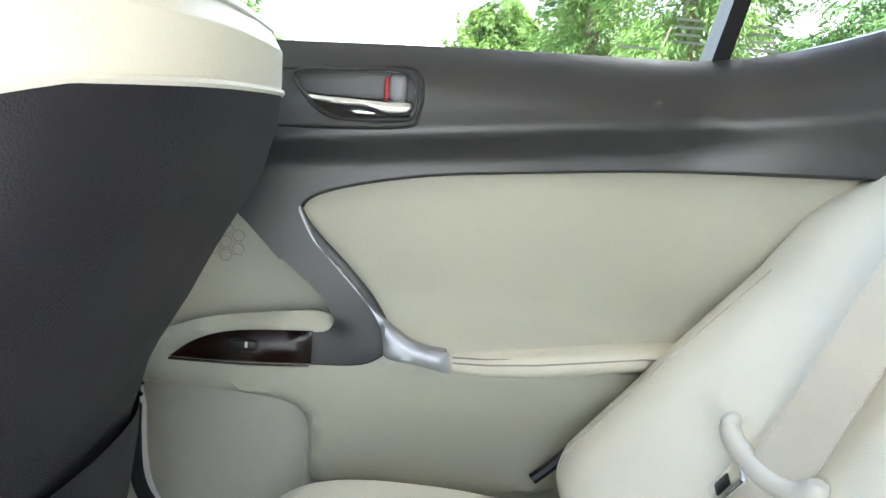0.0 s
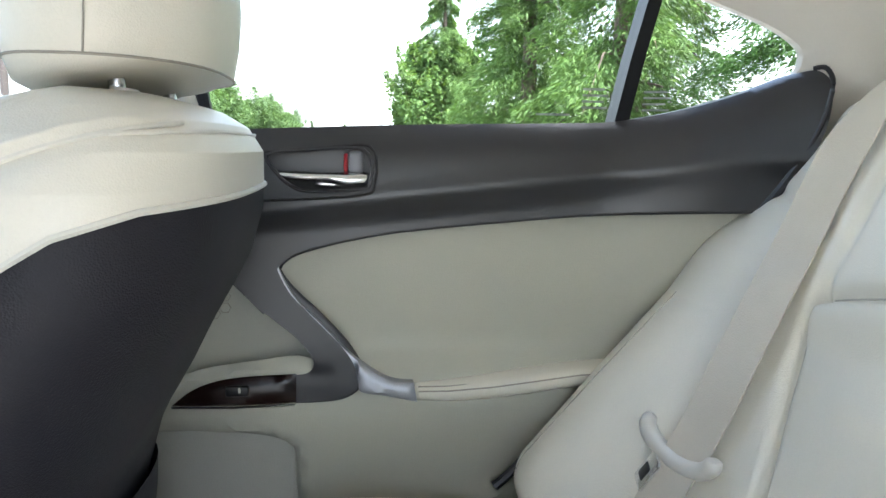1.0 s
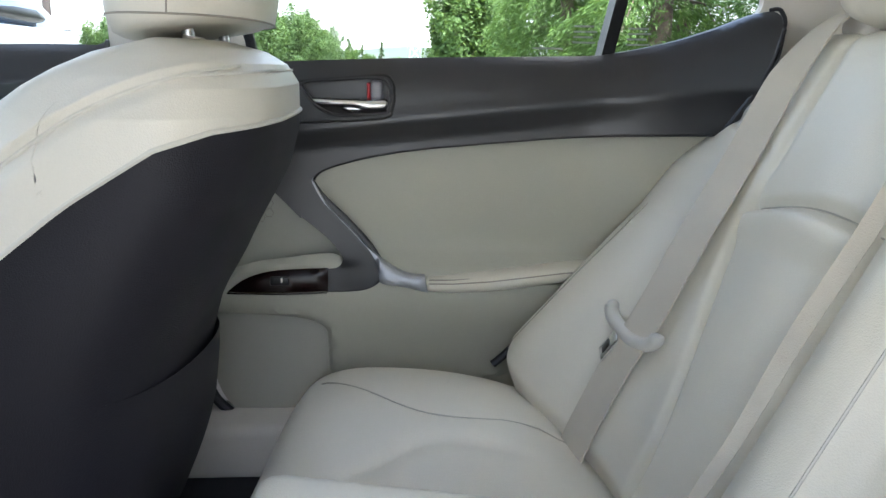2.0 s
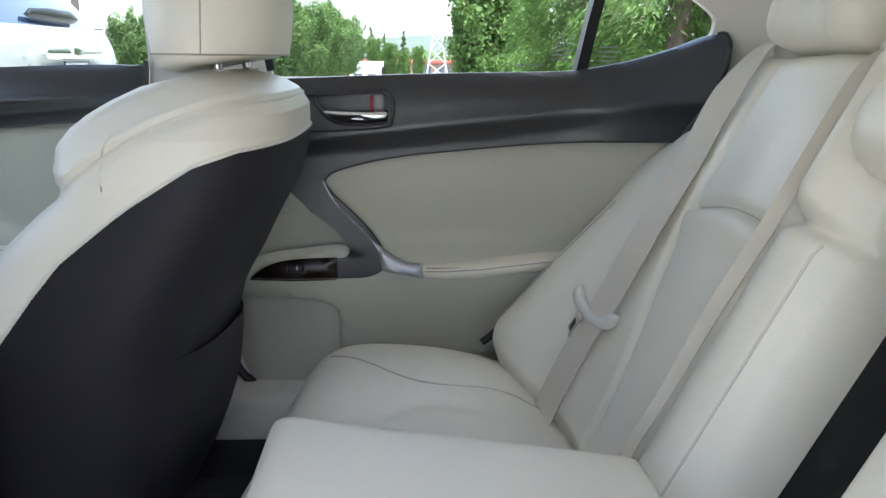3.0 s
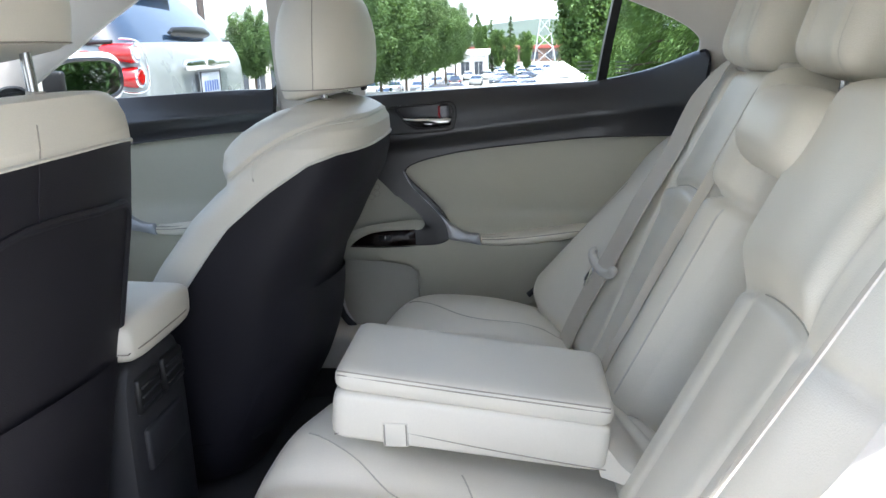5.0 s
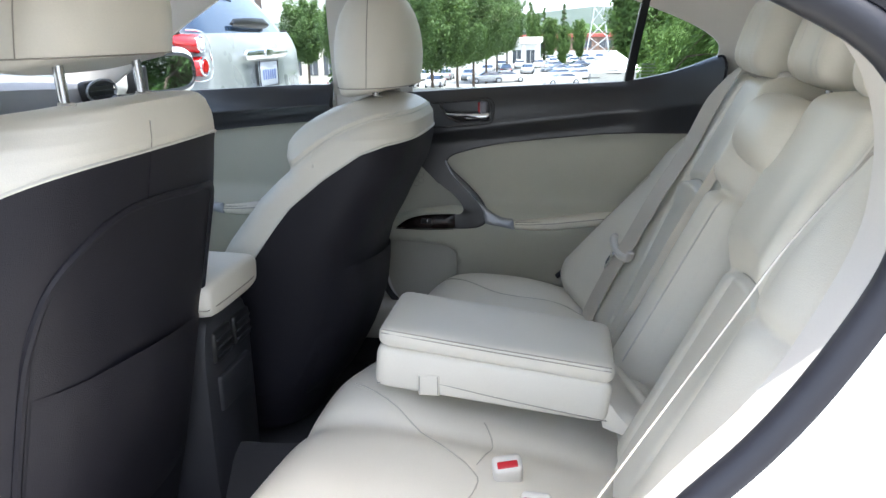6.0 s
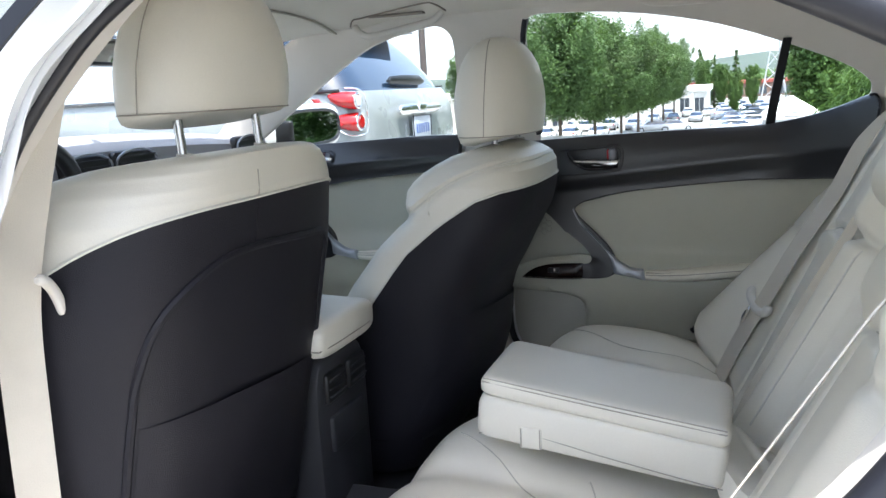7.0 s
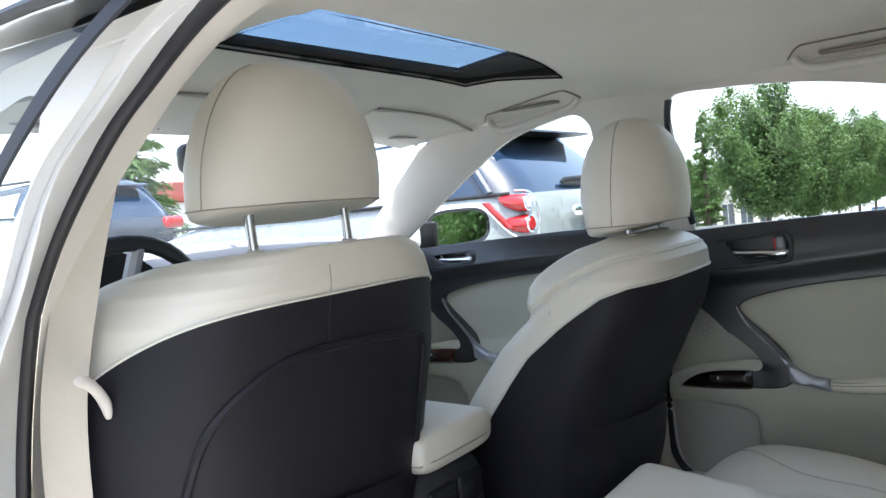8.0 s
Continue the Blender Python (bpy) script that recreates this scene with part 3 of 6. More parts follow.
# closed front door of the near side
fdoor = thing("left_front_door", (-0.9, -0.8, 0.6), "pearl white front car door, closed", "car door")
LDOOR = [(-1.55, 0.25), (-1.60, 0.7), (-1.50, 0.94), (-1.40, 0.98), (-0.478, 0.985), (-0.508, 0.9), (-0.575, 0.6), (-0.585, 0.25)]
part("door_skin", sheet(LDOOR, lambda x, z: (x, left_out(x, z), z), (0, -1, 0), 0.03, 0.06, (), 0.02), WHITE_PAINT, fdoor)
FRAME_L = [(-0.476, 0.985), (-0.457, 1.04), (-0.433, 1.094), (-0.400, 1.142), (-0.336, 1.199), (-0.275, 1.237), (-0.208, 1.268), (-0.216, 1.279), (-0.284, 1.251), (-0.350, 1.213), (-0.416, 1.154), (-0.451, 1.10), (-0.474, 1.04), (-0.493, 0.985)]
part("window_frame", sheet(smooth_line(FRAME_L, 3, True), lambda x, z: (x, left_out(x, z), z), (0, -1, 0), 0.008, 0.03, (), 0.004), CUPBLACK, fdoor, "black window frame")
part("window_header", tube(smooth_line([(x, left_out(x, z), z) for x, z in ((-0.215, 1.277), (-0.40, 1.292), (-0.62, 1.29), (-0.8, 1.27), (-1.0, 1.18), (-1.25, 1.03), (-1.36, 0.98))], 5), 0.007), BLACK, fdoor)
car_glass("window_pane", [(-0.50, 0.98), (-0.47, 1.1), (-0.36, 1.22), (-0.30, 1.26), (-0.62, 1.28), (-0.8, 1.26), (-1.0, 1.17), (-1.3, 0.98)], lambda x, z: (x, left_out(x, z) + 0.02, z), (0, -1, 0), GLASS, fdoor)
part("inner_panel", rbox((-1.05, -0.70, 0.62), (0.95, 0.05, 0.68), 0.02), DOOR_CREAM, fdoor)

# the open rear door, swung out on its front hinges
rdoor = thing("left_rear_door", (-0.56, -0.82, 0.3), "pearl white rear car door swung wide open", "car door")
DM = Matrix.Translation((-0.60, -0.83, 0)) @ Euler((0, 0, radians(-112))).to_matrix().to_4x4()
RD = smooth_line([(0.0, 0.27), (0.0, 0.27), (0.0, 0.97), (0.0, 0.97), (0.93, 1.0), (0.93, 1.0), (0.90, 0.85), (0.72, 0.62), (0.66, 0.30), (0.60, 0.27), (0.60, 0.27)], 4, True)
part("door_skin", sheet(RD, lambda u, z: DM @ Vector((u, -0.02 - 0.02 * bell(z, 0.7, 0.2), z)), tuple(DM.to_3x3() @ Vector((0, -1, 0))), 0.06, 0.06, (), 0.02), WHITE_PAINT, rdoor)
part("inner_trim", sheet(RD, lambda u, z: DM @ Vector((u, 0.06, z)), tuple(DM.to_3x3() @ Vector((0, 1, 0))), 0.03, 0.06, (), 0.02), DOOR_CREAM, rdoor, "cream vinyl inner trim")
part("window_frame", tube([DM @ Vector((u, 0.02 + 0.26 * (z - 0.97), z)) for u, z in smooth_line([(0.02, 0.97), (0.06, 1.15), (0.13, 1.26), (0.30, 1.29), (0.60, 1.25), (0.85, 1.12), (0.92, 1.0)], 5)], 0.018), BLACK, rdoor, "black window frame")
car_glass("window_pane", [(0.03, 0.96), (0.07, 1.15), (0.14, 1.25), (0.30, 1.28), (0.60, 1.24), (0.84, 1.11), (0.90, 0.98)], lambda u, z: DM @ Vector((u, 0.02 + 0.26 * (z - 0.97), z)), tuple(DM.to_3x3() @ Vector((0, 1, 0))), GLASS, rdoor)
part("outer_handle", tube([DM @ Vector((0.62, -0.05, 0.80)), DM @ Vector((0.66, -0.075, 0.805)), DM @ Vector((0.78, -0.075, 0.815)), DM @ Vector((0.82, -0.05, 0.82))], 0.012), WHITE_PAINT, rdoor)

# bonnet and dashboard
part("bonnet", field(lambda x, y: (x, y, 0.93 - 0.10 * ((x + 1.55) / 0.95) ** 2 - 0.10 * (y / 0.72) ** 4), np.linspace(-2.45, -1.57, 14), np.linspace(-0.72, 0.72, 16), lambda x, y: (x, y, 0.60)), WHITE_PAINT, car, "pearl white bonnet")
dash = thing("dashboard", (-1.25, 0, 0.8), "grey soft-touch dashboard with air vents", "dashboard")


def dash_ring(y):
    k = 1 - 0.035 * abs(y / 0.66) ** 2
    return [Vector(p) for p in ((-1.52, y, 0.955 * k), (-1.35, y, 1.022 * k), (-1.20, y, 1.046 * k), (-1.10, y, 1.038 * k), (-1.055, y, 1.012 * k), (-1.045, y, 0.95), (-1.06, y, 0.80), (-1.10, y, 0.62), (-1.30, y, 0.55), (-1.52, y, 0.6))]


part("dash_top", loft([dash_ring(y) for y in np.linspace(-0.66, 0.66, 21)]), DASH, dash)
part("demister_strip", tube([(-1.335 - 0.05 * (y / 0.66) ** 2, y, 1.030 - 0.035 * (y / 0.66) ** 2) for y in np.linspace(-0.6, 0.6, 15)], 0.010, 8), BLACK, dash, "black demister strip")
part("binnacle", loft([[Vector((x, -0.36 + w * math.cos(a), 0.985 + h * math.sin(a))) for a in np.linspace(-0.3, math.pi + 0.3, 12)] for x, w, h in ((-1.25, 0.12, 0.03), (-1.15, 0.17, 0.075), (-1.04, 0.18, 0.085), (-1.02, 0.17, 0.078))]), BLACK, dash)
for vy in (0.115, -0.03, 0.56, -0.60):
    v = part("air_vent", rbox((-1.046, vy, 0.983), (0.03, 0.13, 0.055), 0.012), BLACK, dash, "black air vent")
    for kz in (-0.014, 0.0, 0.014):
        part("vent_slat", rbox((-1.030, vy, 0.983 + kz), (0.008, 0.112, 0.004), 0.001, 1), CONSOLE, v)
    part("vent_rim", tube([(-1.030, vy + 0.066 * math.cos(a), 0.983 + 0.029 * math.sin(a)) for a in np.linspace(0, 2 * math.pi, 20, False)], 0.003, 6, True), SILVER, v)
wheel = thing("steering_wheel", (-0.93, -0.36, 0.90), "black leather steering wheel", "steering wheel")
WM = Matrix.Translation((-0.93, -0.36, 0.895)) @ Euler((0, radians(-66), 0)).to_matrix().to_4x4()
part("rim", tube([WM @ Vector((0.185 * math.cos(a), 0.185 * math.sin(a), 0)) for a in np.linspace(0, 2 * math.pi, 40, False)], 0.015, 10, True), BLACK, wheel)
bm = rbox((0, 0, 0), (0.13, 0.15, 0.05), 0.02)
bmesh.ops.transform(bm, matrix=WM @ Matrix.Translation((0, 0, -0.02)), verts=bm.verts)
part("hub", bm, CONSOLE, wheel)
for a in (0.15, math.pi - 0.15, 4.71):
    part("spoke", tube([WM @ Vector((0.05 * math.cos(a), 0.05 * math.sin(a), -0.015)), WM @ Vector((0.182 * math.cos(a), 0.182 * math.sin(a), 0))], 0.014), SILVER, wheel)
part("column", tube([WM @ Vector((0, 0, -0.02)), (-1.10, -0.36, 0.82)], 0.04, 12), BLACK, wheel)
mirror_in = thing("rear_view_mirror", (-1.00, 0.0, 1.225), "black interior rear-view mirror", "mirror")
part("mirror_housing", rbox((-1.02, 0.005, 1.225), (0.045, 0.23, 0.066), 0.020), BLACK, mirror_in)
part("mirror_pane", rbox((-0.997, 0.005, 1.225), (0.004, 0.20, 0.050), 0.001, 1), MIRROR, mirror_in, "mirror glass")
part("mirror_stem", tube([(-1.03, 0, 1.235), (-1.07, 0, 1.285)], 0.010), BLACK, mirror_in)

# sun visors, grab handles, roof bits
for sy in (0.40, -0.40):
    vis = thing("sun_visor", (-0.83, sy, 1.28), "beige cloth sun visor folded to the roof", "sun visor", "sun visors")
    flap = smooth_line([(-0.935, sy - 0.17), (-0.925, sy - 0.185), (-0.775, sy - 0.185), (-0.760, sy - 0.17), (-0.752, sy), (-0.760, sy + 0.17), (-0.775, sy + 0.183), (-0.915, sy + 0.175), (-0.93, sy + 0.16)], 3, True)
    part("visor_flap", sheet(flap, lambda x, y: (x, y, roof_z(x, y) - 0.010), (0, 0, -1), 0.009, 0.03, (), 0.006), HEADLINER, vis)
    lx, ly = -0.885, sy + math.copysign(0.07, sy)
    part("visor_label", rbox((lx, ly, roof_z(lx, ly) - 0.0115), (0.030, 0.085, 0.002), 0.0005, 1), STITCH, vis, "small printed warning label")
    part("visor_slit", tube([(-0.748, y, roof_z(-0.748, y) - 0.003) for y in np.linspace(sy - 0.185, sy + 0.185, 15)], 0.0028), STITCH, vis)


# Shade behind and around the folded grip, put into a brown colour.
GRIP_SHADE = material("painted_grip_shade", (0.24, 0.205, 0.17), 0.6, vary=0.1)


def grab(xa, xb, s):
    y = s * 0.565
    g = thing("grab_handle", ((xa + xb) / 2, y, roof_z((xa + xb) / 2, y)), "beige folded roof grab handle", "grab handle", "roof grab handles")
    P = [(xa, y, roof_z(xa, y) - 0.004), (xa + 0.02, y - s * 0.01, roof_z(xa, y) - 0.022), (xa + 0.06, y - s * 0.015, roof_z(xa, y) - 0.030), (xb - 0.06, y - s * 0.015, roof_z(xb, y) - 0.030), (xb - 0.02, y - s * 0.01, roof_z(xb, y) - 0.022), (xb, y, roof_z(xb, y) - 0.004)]
    part("grip", tube(smooth_line(P, 6), 0.0085, 10), PILLAR, g)
    part("grip_recess", rbox(((xa + xb) / 2, y, roof_z((xa + xb) / 2, y) - 0.001), (abs(xb - xa) - 0.09, 0.034, 0.006), 0.0025, 2), GRIP_SHADE, g, "shallow recess behind the grip, shade painted in")
    part("grip_slit", tube(smooth_line([(xa - 0.012, y - s * 0.004, roof_z(xa, y) - 0.002), (xa + 0.01, y - s * 0.030, roof_z(xa, y - s * 0.03) - 0.002), (xa + 0.04, y - s * 0.036, roof_z(xa, y - s * 0.036) - 0.002), (xb - 0.04, y - s * 0.036, roof_z(xb, y - s * 0.036) - 0.002), (xb - 0.01, y - s * 0.030, roof_z(xb, y - s * 0.03) - 0.002), (xb + 0.012, y - s * 0.004, roof_z(xb, y) - 0.002)], 5), 0.0022, 6), GRIP_SHADE, g)


grab(-0.68, -0.44, 1)
grab(0.03, 0.26, 1)


# ================= far-side doors =================
GREY_KNOB = material("grey_knob", (0.24, 0.24, 0.26), 0.3, vary=0.05)
def door_y(x):
    return -2.4 * max(0.0, x - 0.27) ** 2


def trimmed_door(name, dx, label, rear=True):
    d = thing(name, (dx, 0.7, 0.62), label, "car door")
    lift = 0.0 if rear else 0.032

    def at(off):
        return lambda x, z: (x + dx, off(x, z) + (door_y(x) if rear else 0.0), z + lift * step_up(0.97, 0.87, z))
    N = (0, -1, 0)

    def upper_y(x, z):
        zr = 0.872 + 0.105 * (x + 0.1)
        zr = min(zr, 0.915) + 0.025 * step_up(0.30, 0.50, x)
        ztop = 0.992 + lerp_table([(0.25, 0.0), (0.31, 0.002), (0.395, 0.016), (0.455, 0.038), (0.514, 0.060)], x)
        fade = 1 - step_up(0.15, 0.40, x)
        if z < 0.80:
            k = min(1.0, (0.80 - z) / 0.17)
            return 0.653 - 0.006 * k + 0.004 * step_up(-0.055, -0.105, x) * step_up(0.665, 0.645, z)
        if z > zr:
            k = min(0.98, max(0.0, (z - zr) / (ztop - zr)))
            return 0.640 + 0.046 * (1 - math.sqrt(1 - k * k)) + 0.004 * k - 0.0032 * bell(z, zr, 0.014)
        k = min(1.0, (zr - z) / 0.035)
        return 0.640 + 0.010 * fade * step_up(0.0, 1.0, k) + 0.003 * k - 0.0032 * bell(z, zr, 0.014)
    # base
    base = [(-0.325, 0.52), (-0.325, 0.93), (0.30, 0.94), (0.57, 0.95), (0.57, 0.86), (0.54, 0.76), (0.46, 0.60), (0.28, 0.42), (0.10, 0.345), (-0.20, 0.345), (-0.28, 0.37), (-0.315, 0.43)]
    if not rear:
        base = [p for p in ((-0.42, 0.36), (-0.42, 0.94), (0.355, 0.94), (0.355, 0.36)) for _ in (0, 1)]
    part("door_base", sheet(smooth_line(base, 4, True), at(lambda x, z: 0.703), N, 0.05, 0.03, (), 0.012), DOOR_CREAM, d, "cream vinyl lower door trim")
    # upper dark trim with the pull
    CUP = smooth_line([(-0.153, 0.935), (-0.10, 0.941), (-0.045, 0.945), (-0.027, 0.938), (-0.021, 0.920), (-0.024, 0.900), (-0.035, 0.8925), (-0.098, 0.889), (-0.122, 0.895), (-0.140, 0.910)], 4, True)
    top = [(-0.34, 0.958), (-0.34, 0.958), (-0.176, 0.967), (-0.05, 0.973), (0.08, 0.978), (0.23, 0.982), (0.31, 0.986), (0.395, 1.003), (0.455, 1.024), (0.498, 1.044), (0.514, 1.045), (0.518, 1.02), (0.505, 0.955), (0.478, 0.885), (0.468, 0.872)] if rear else [(-0.42, 0.955), (-0.42, 0.955), (-0.176, 0.967), (0.08, 0.978), (0.25, 0.985), (0.345, 0.985), (0.356, 0.985), (0.356, 0.866), (0.356, 0.866)]
    low = [(0.40, 0.868), (0.32, 0.863), (0.24, 0.858), (0.16, 0.851), (0.085, 0.844), (0.01, 0.836), (-0.05, 0.8255), (-0.10, 0.813), (-0.128, 0.802), (-0.140, 0.788), (-0.133, 0.773), (-0.118, 0.7555), (-0.089, 0.7275), (-0.060, 0.696), (-0.041, 0.669), (-0.033, 0.647), (-0.038, 0.627), (-0.058, 0.614), (-0.090, 0.609), (-0.122, 0.608), (-0.122, 0.608), (-0.122, 0.645), (-0.122, 0.645), (-0.104, 0.648), (-0.097, 0.664), (-0.116, 0.692), (-0.145, 0.717), (-0.160, 0.729), (-0.163, 0.729), (-0.190, 0.757), (-0.217, 0.782), (-0.27, 0.82), (-0.34, 0.86), (-0.34, 0.86)]
    if not rear:
        low = low[1:-4] + [(-0.25, 0.80), (-0.42, 0.86), (-0.42, 0.86)]
    part("upper_trim", sheet(smooth_line(top + low, 4, True), at(upper_y), N, 0.030, 0.006, (CUP,)), DARK_TRIM, d, "charcoal soft-touch upper trim with a sweeping pull handle")
    edge = smooth_line([(0.472, 0.874)] + low[:20] if rear else [(0.352, 0.866)] + low[:19], 4)
    part("trim_edge", tube([Vector(at(lambda x, z: upper_y(x, z) + 0.0022)(p[0], p[1])) for p in edge], 0.0026, 8), DARK_TRIM, d, "rolled lower edge of the charcoal trim")
    # handle cup
    cup = part("handle_cup", sheet([(p[0] * 1.02 - 0.001, 0.915 + (p[1] - 0.915) * 1.04) for p in CUP], at(lambda x, z: 0.684 - 0.012 * step_up(0.91, 0.885, z)), N, 0.004, 0.012), DARK_TRIM, d, "charcoal recessed handle cup")
    part("cup_rim", tube([Vector(at(lambda x, z: upper_y(x, z) - 0.002)(p[0], p[1])) for p in CUP], 0.0025, 6, True), DARK_TRIM, cup)
    BEZ = smooth_line([(-0.173, 0.937), (-0.10, 0.943), (-0.035, 0.949), (-0.020, 0.942), (-0.015, 0.925), (-0.018, 0.897), (-0.028, 0.886), (-0.075, 0.881), (-0.122, 0.8785), (-0.173, 0.877)], 4)
    part("bezel_line", tube([Vector(at(lambda x, z: upper_y(x, z) + 0.0006)(p[0], p[1])) for p in BEZ], 0.0022, 6), BLACK, d)
    # lever: slim blade widening to the pivot
    rings = []
    for x, z, hz, hy in ((-0.146, 0.9095, 0.0035, 0.004), (-0.137, 0.9085, 0.0055, 0.006), (-0.11, 0.907, 0.0062, 0.008), (-0.08, 0.9065, 0.0065, 0.009), (-0.066, 0.905, 0.0080, 0.010), (-0.05, 0.903, 0.0100, 0.011), (-0.032, 0.904, 0.0105, 0.011), (-0.026, 0.906, 0.0075, 0.008)):
        c = Vector(at(lambda a, b: 0.652)(x, z))
        rings.append([c + Vector((0, hy * math.cos(t), hz * math.sin(t))) for t in np.linspace(0, 2 * math.pi, 12, False)])
    lever = part("door_lever", loft(rings), CHROME, d, "polished chrome door lever")
    rings = []
    for x, z, hz in ((-0.096, 0.8975, 0.002), (-0.088, 0.8975, 0.0055), (-0.07, 0.8975, 0.0085), (-0.045, 0.8985, 0.0095), (-0.030, 0.9015, 0.0115), (-0.0255, 0.904, 0.007)):
        c = Vector(at(lambda a, b: 0.666)(x, z))
        rings.append([c + Vector((0, 0.008 * math.cos(t), hz * math.sin(t))) for t in np.linspace(0, 2 * math.pi, 12, False)])
    part("lever_base", loft(rings), CHROME, lever)
    part("lock_knob", rbox(at(lambda a, b: 0.660)(-0.0420, 0.9265), (0.020, 0.022, 0.030), 0.007), GREY_KNOB, d, "grey lock knob")
    part("lock_mark", rbox(at(lambda a, b: 0.666)(-0.0545, 0.9255), (0.0055, 0.012, 0.024), 0.002), RED, d, "red unlocked marker")
    # cream insert
    ins = [(0.40, 0.872), (0.24, 0.862), (0.085, 0.848), (-0.05, 0.830), (-0.11, 0.815), (-0.136, 0.803), (-0.148, 0.788), (-0.140, 0.770), (-0.110, 0.735), (-0.075, 0.695), (-0.04, 0.655), (0.0, 0.632), (0.05, 0.628), (0.15, 0.628), (0.27, 0.635), (0.36, 0.68), (0.46, 0.80), (0.475, 0.874)]
    if not rear:
        ins = ins[1:-3] + [(0.32, 0.637), (0.356, 0.66), (0.356, 0.66), (0.356, 0.872), (0.356, 0.872)]
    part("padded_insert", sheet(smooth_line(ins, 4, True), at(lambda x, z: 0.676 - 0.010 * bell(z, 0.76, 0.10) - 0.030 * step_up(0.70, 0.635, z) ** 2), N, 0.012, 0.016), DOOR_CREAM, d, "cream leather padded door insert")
    # silver strip beside the pull
    sil = [(-0.140, 0.791), (-0.1395, 0.786), (-0.120, 0.7505), (-0.081, 0.709), (-0.040, 0.669), (0.001, 0.643), (0.034, 0.638), (0.034, 0.638), (0.039, 0.612), (0.039, 0.612), (0.0, 0.621), (-0.034, 0.627), (-0.039, 0.640), (-0.044, 0.663), (-0.064, 0.692), (-0.0945, 0.724), (-0.1235, 0.7525), (-0.1415, 0.784)]
    part("silver_strip", sheet(smooth_line(sil, 4, True), at(lambda x, z: 0.643 - 0.020 * min(1.0, max(0.0, (0.80 - z) / 0.17))), N, 0.02, 0.006, (), 0.004), SILVER, d, "satin silver strip along the pull")
    # armrest body under the switch panel
    body = [(-0.314, 0.5685), (-0.314, 0.5685), (-0.314, 0.600), (-0.308, 0.624), (-0.275, 0.641), (-0.235, 0.6535), (-0.175, 0.662), (-0.117, 0.668), (-0.085, 0.655), (-0.035, 0.633), (0.04, 0.622), (0.15, 0.620), (0.30, 0.622), (0.345, 0.60), (0.31, 0.52), (0.20, 0.45), (0.05, 0.43), (-0.10, 0.44), (-0.121, 0.46), (-0.122, 0.522), (-0.133, 0.543), (-0.152, 0.5535), (-0.19, 0.561), (-0.257, 0.566)]
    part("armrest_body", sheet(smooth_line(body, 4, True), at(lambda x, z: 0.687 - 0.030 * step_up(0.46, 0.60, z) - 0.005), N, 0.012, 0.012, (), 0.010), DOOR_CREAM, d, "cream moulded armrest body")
    # map pocket panel
    if rear:
        pk = [(-0.316, 0.562), (-0.316, 0.562), (-0.257, 0.5605), (-0.19, 0.5555), (-0.153, 0.548), (-0.137, 0.538), (-0.128, 0.520), (-0.127, 0.45), (-0.135, 0.37), (-0.135, 0.37), (-0.24, 0.365), (-0.285, 0.385), (-0.312, 0.43), (-0.319, 0.50)]
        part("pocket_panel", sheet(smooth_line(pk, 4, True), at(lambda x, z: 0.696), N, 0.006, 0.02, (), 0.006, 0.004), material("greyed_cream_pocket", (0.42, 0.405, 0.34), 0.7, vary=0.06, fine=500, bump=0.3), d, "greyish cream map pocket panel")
    # switch panel
    wd = [(-0.279, 0.6085), (-0.279, 0.6085), (-0.257, 0.626), (-0.228, 0.638), (-0.190, 0.644), (-0.120, 0.647), (-0.120, 0.647), (-0.120, 0.609), (-0.120, 0.609), (-0.20, 0.6065)]
    sw = part("switch_panel", sheet(smooth_line(wd, 4, True), at(lambda x, z: 0.642 + 0.10 * max(0.0, z - 0.62)), N, 0.006, 0.008, (), 0.004), WOOD if rear else WOOD_RED, d, "glossy dark wood switch panel")
    part("panel_edge", tube([Vector(at(lambda x, z: 0.643)(x, z)) for x, z in ((-0.279, 0.6070), (-0.20, 0.6050), (-0.122, 0.6070))], 0.0016, 6), CHROME, sw)
    part("window_switch", rbox(at(lambda a, b: 0.641)(-0.195, 0.628), (0.030, 0.008, 0.014), 0.003), BLACK, sw)
    part("switch_mark", rbox(at(lambda a, b: 0.6365)(-0.192, 0.630), (0.003, 0.001, 0.007), 0.0003, 1), BUCKLE, sw)
    # padded armrest
    rings = []
    pad_end = ((0.33, 0.042, 0.017), (0.40, 0.038, 0.015), (0.43, 0.02, 0.006)) if rear else ((0.33, 0.040, 0.016), (0.352, 0.03, 0.012))
    for x, w, h in ((0.037, 0.038, 0.0125), (0.041, 0.042, 0.0145), (0.08, 0.045, 0.0175), (0.14, 0.048, 0.019), (0.20, 0.047, 0.019), (0.26, 0.045, 0.018)) + pad_end:
        zc = 0.6215 + 0.022 * step_up(0.06, 0.34, x)
        ring = []
        for t in np.linspace(0, 2 * math.pi, 20, False):
            c, s = math.cos(t), math.sin(t)
            ring.append(Vector(at(lambda a, b: 0.672)(x, zc)) + Vector((0, w * math.copysign(abs(c) ** 0.8, c), h * math.copysign(abs(s) ** 0.75, s))))
        rings.append(ring)
    arm = part("armrest_pad", loft(rings), LEATHER, d, "cream leather armrest pad with twin stitching")
    for o, kk in ((0.0095, 0.86), (0.0045, 0.975)):
        part("stitch_line", tube([Vector(at(lambda a, b: 0.672 - w * kk)(x, 0.6215 + 0.022 * step_up(0.06, 0.34, x) + o)) for x, w in ((0.041, 0.045), (0.08, 0.047), (0.14, 0.048), (0.20, 0.047), (0.26, 0.045), (0.33, 0.042))], 0.0011, 5), STITCH, arm)
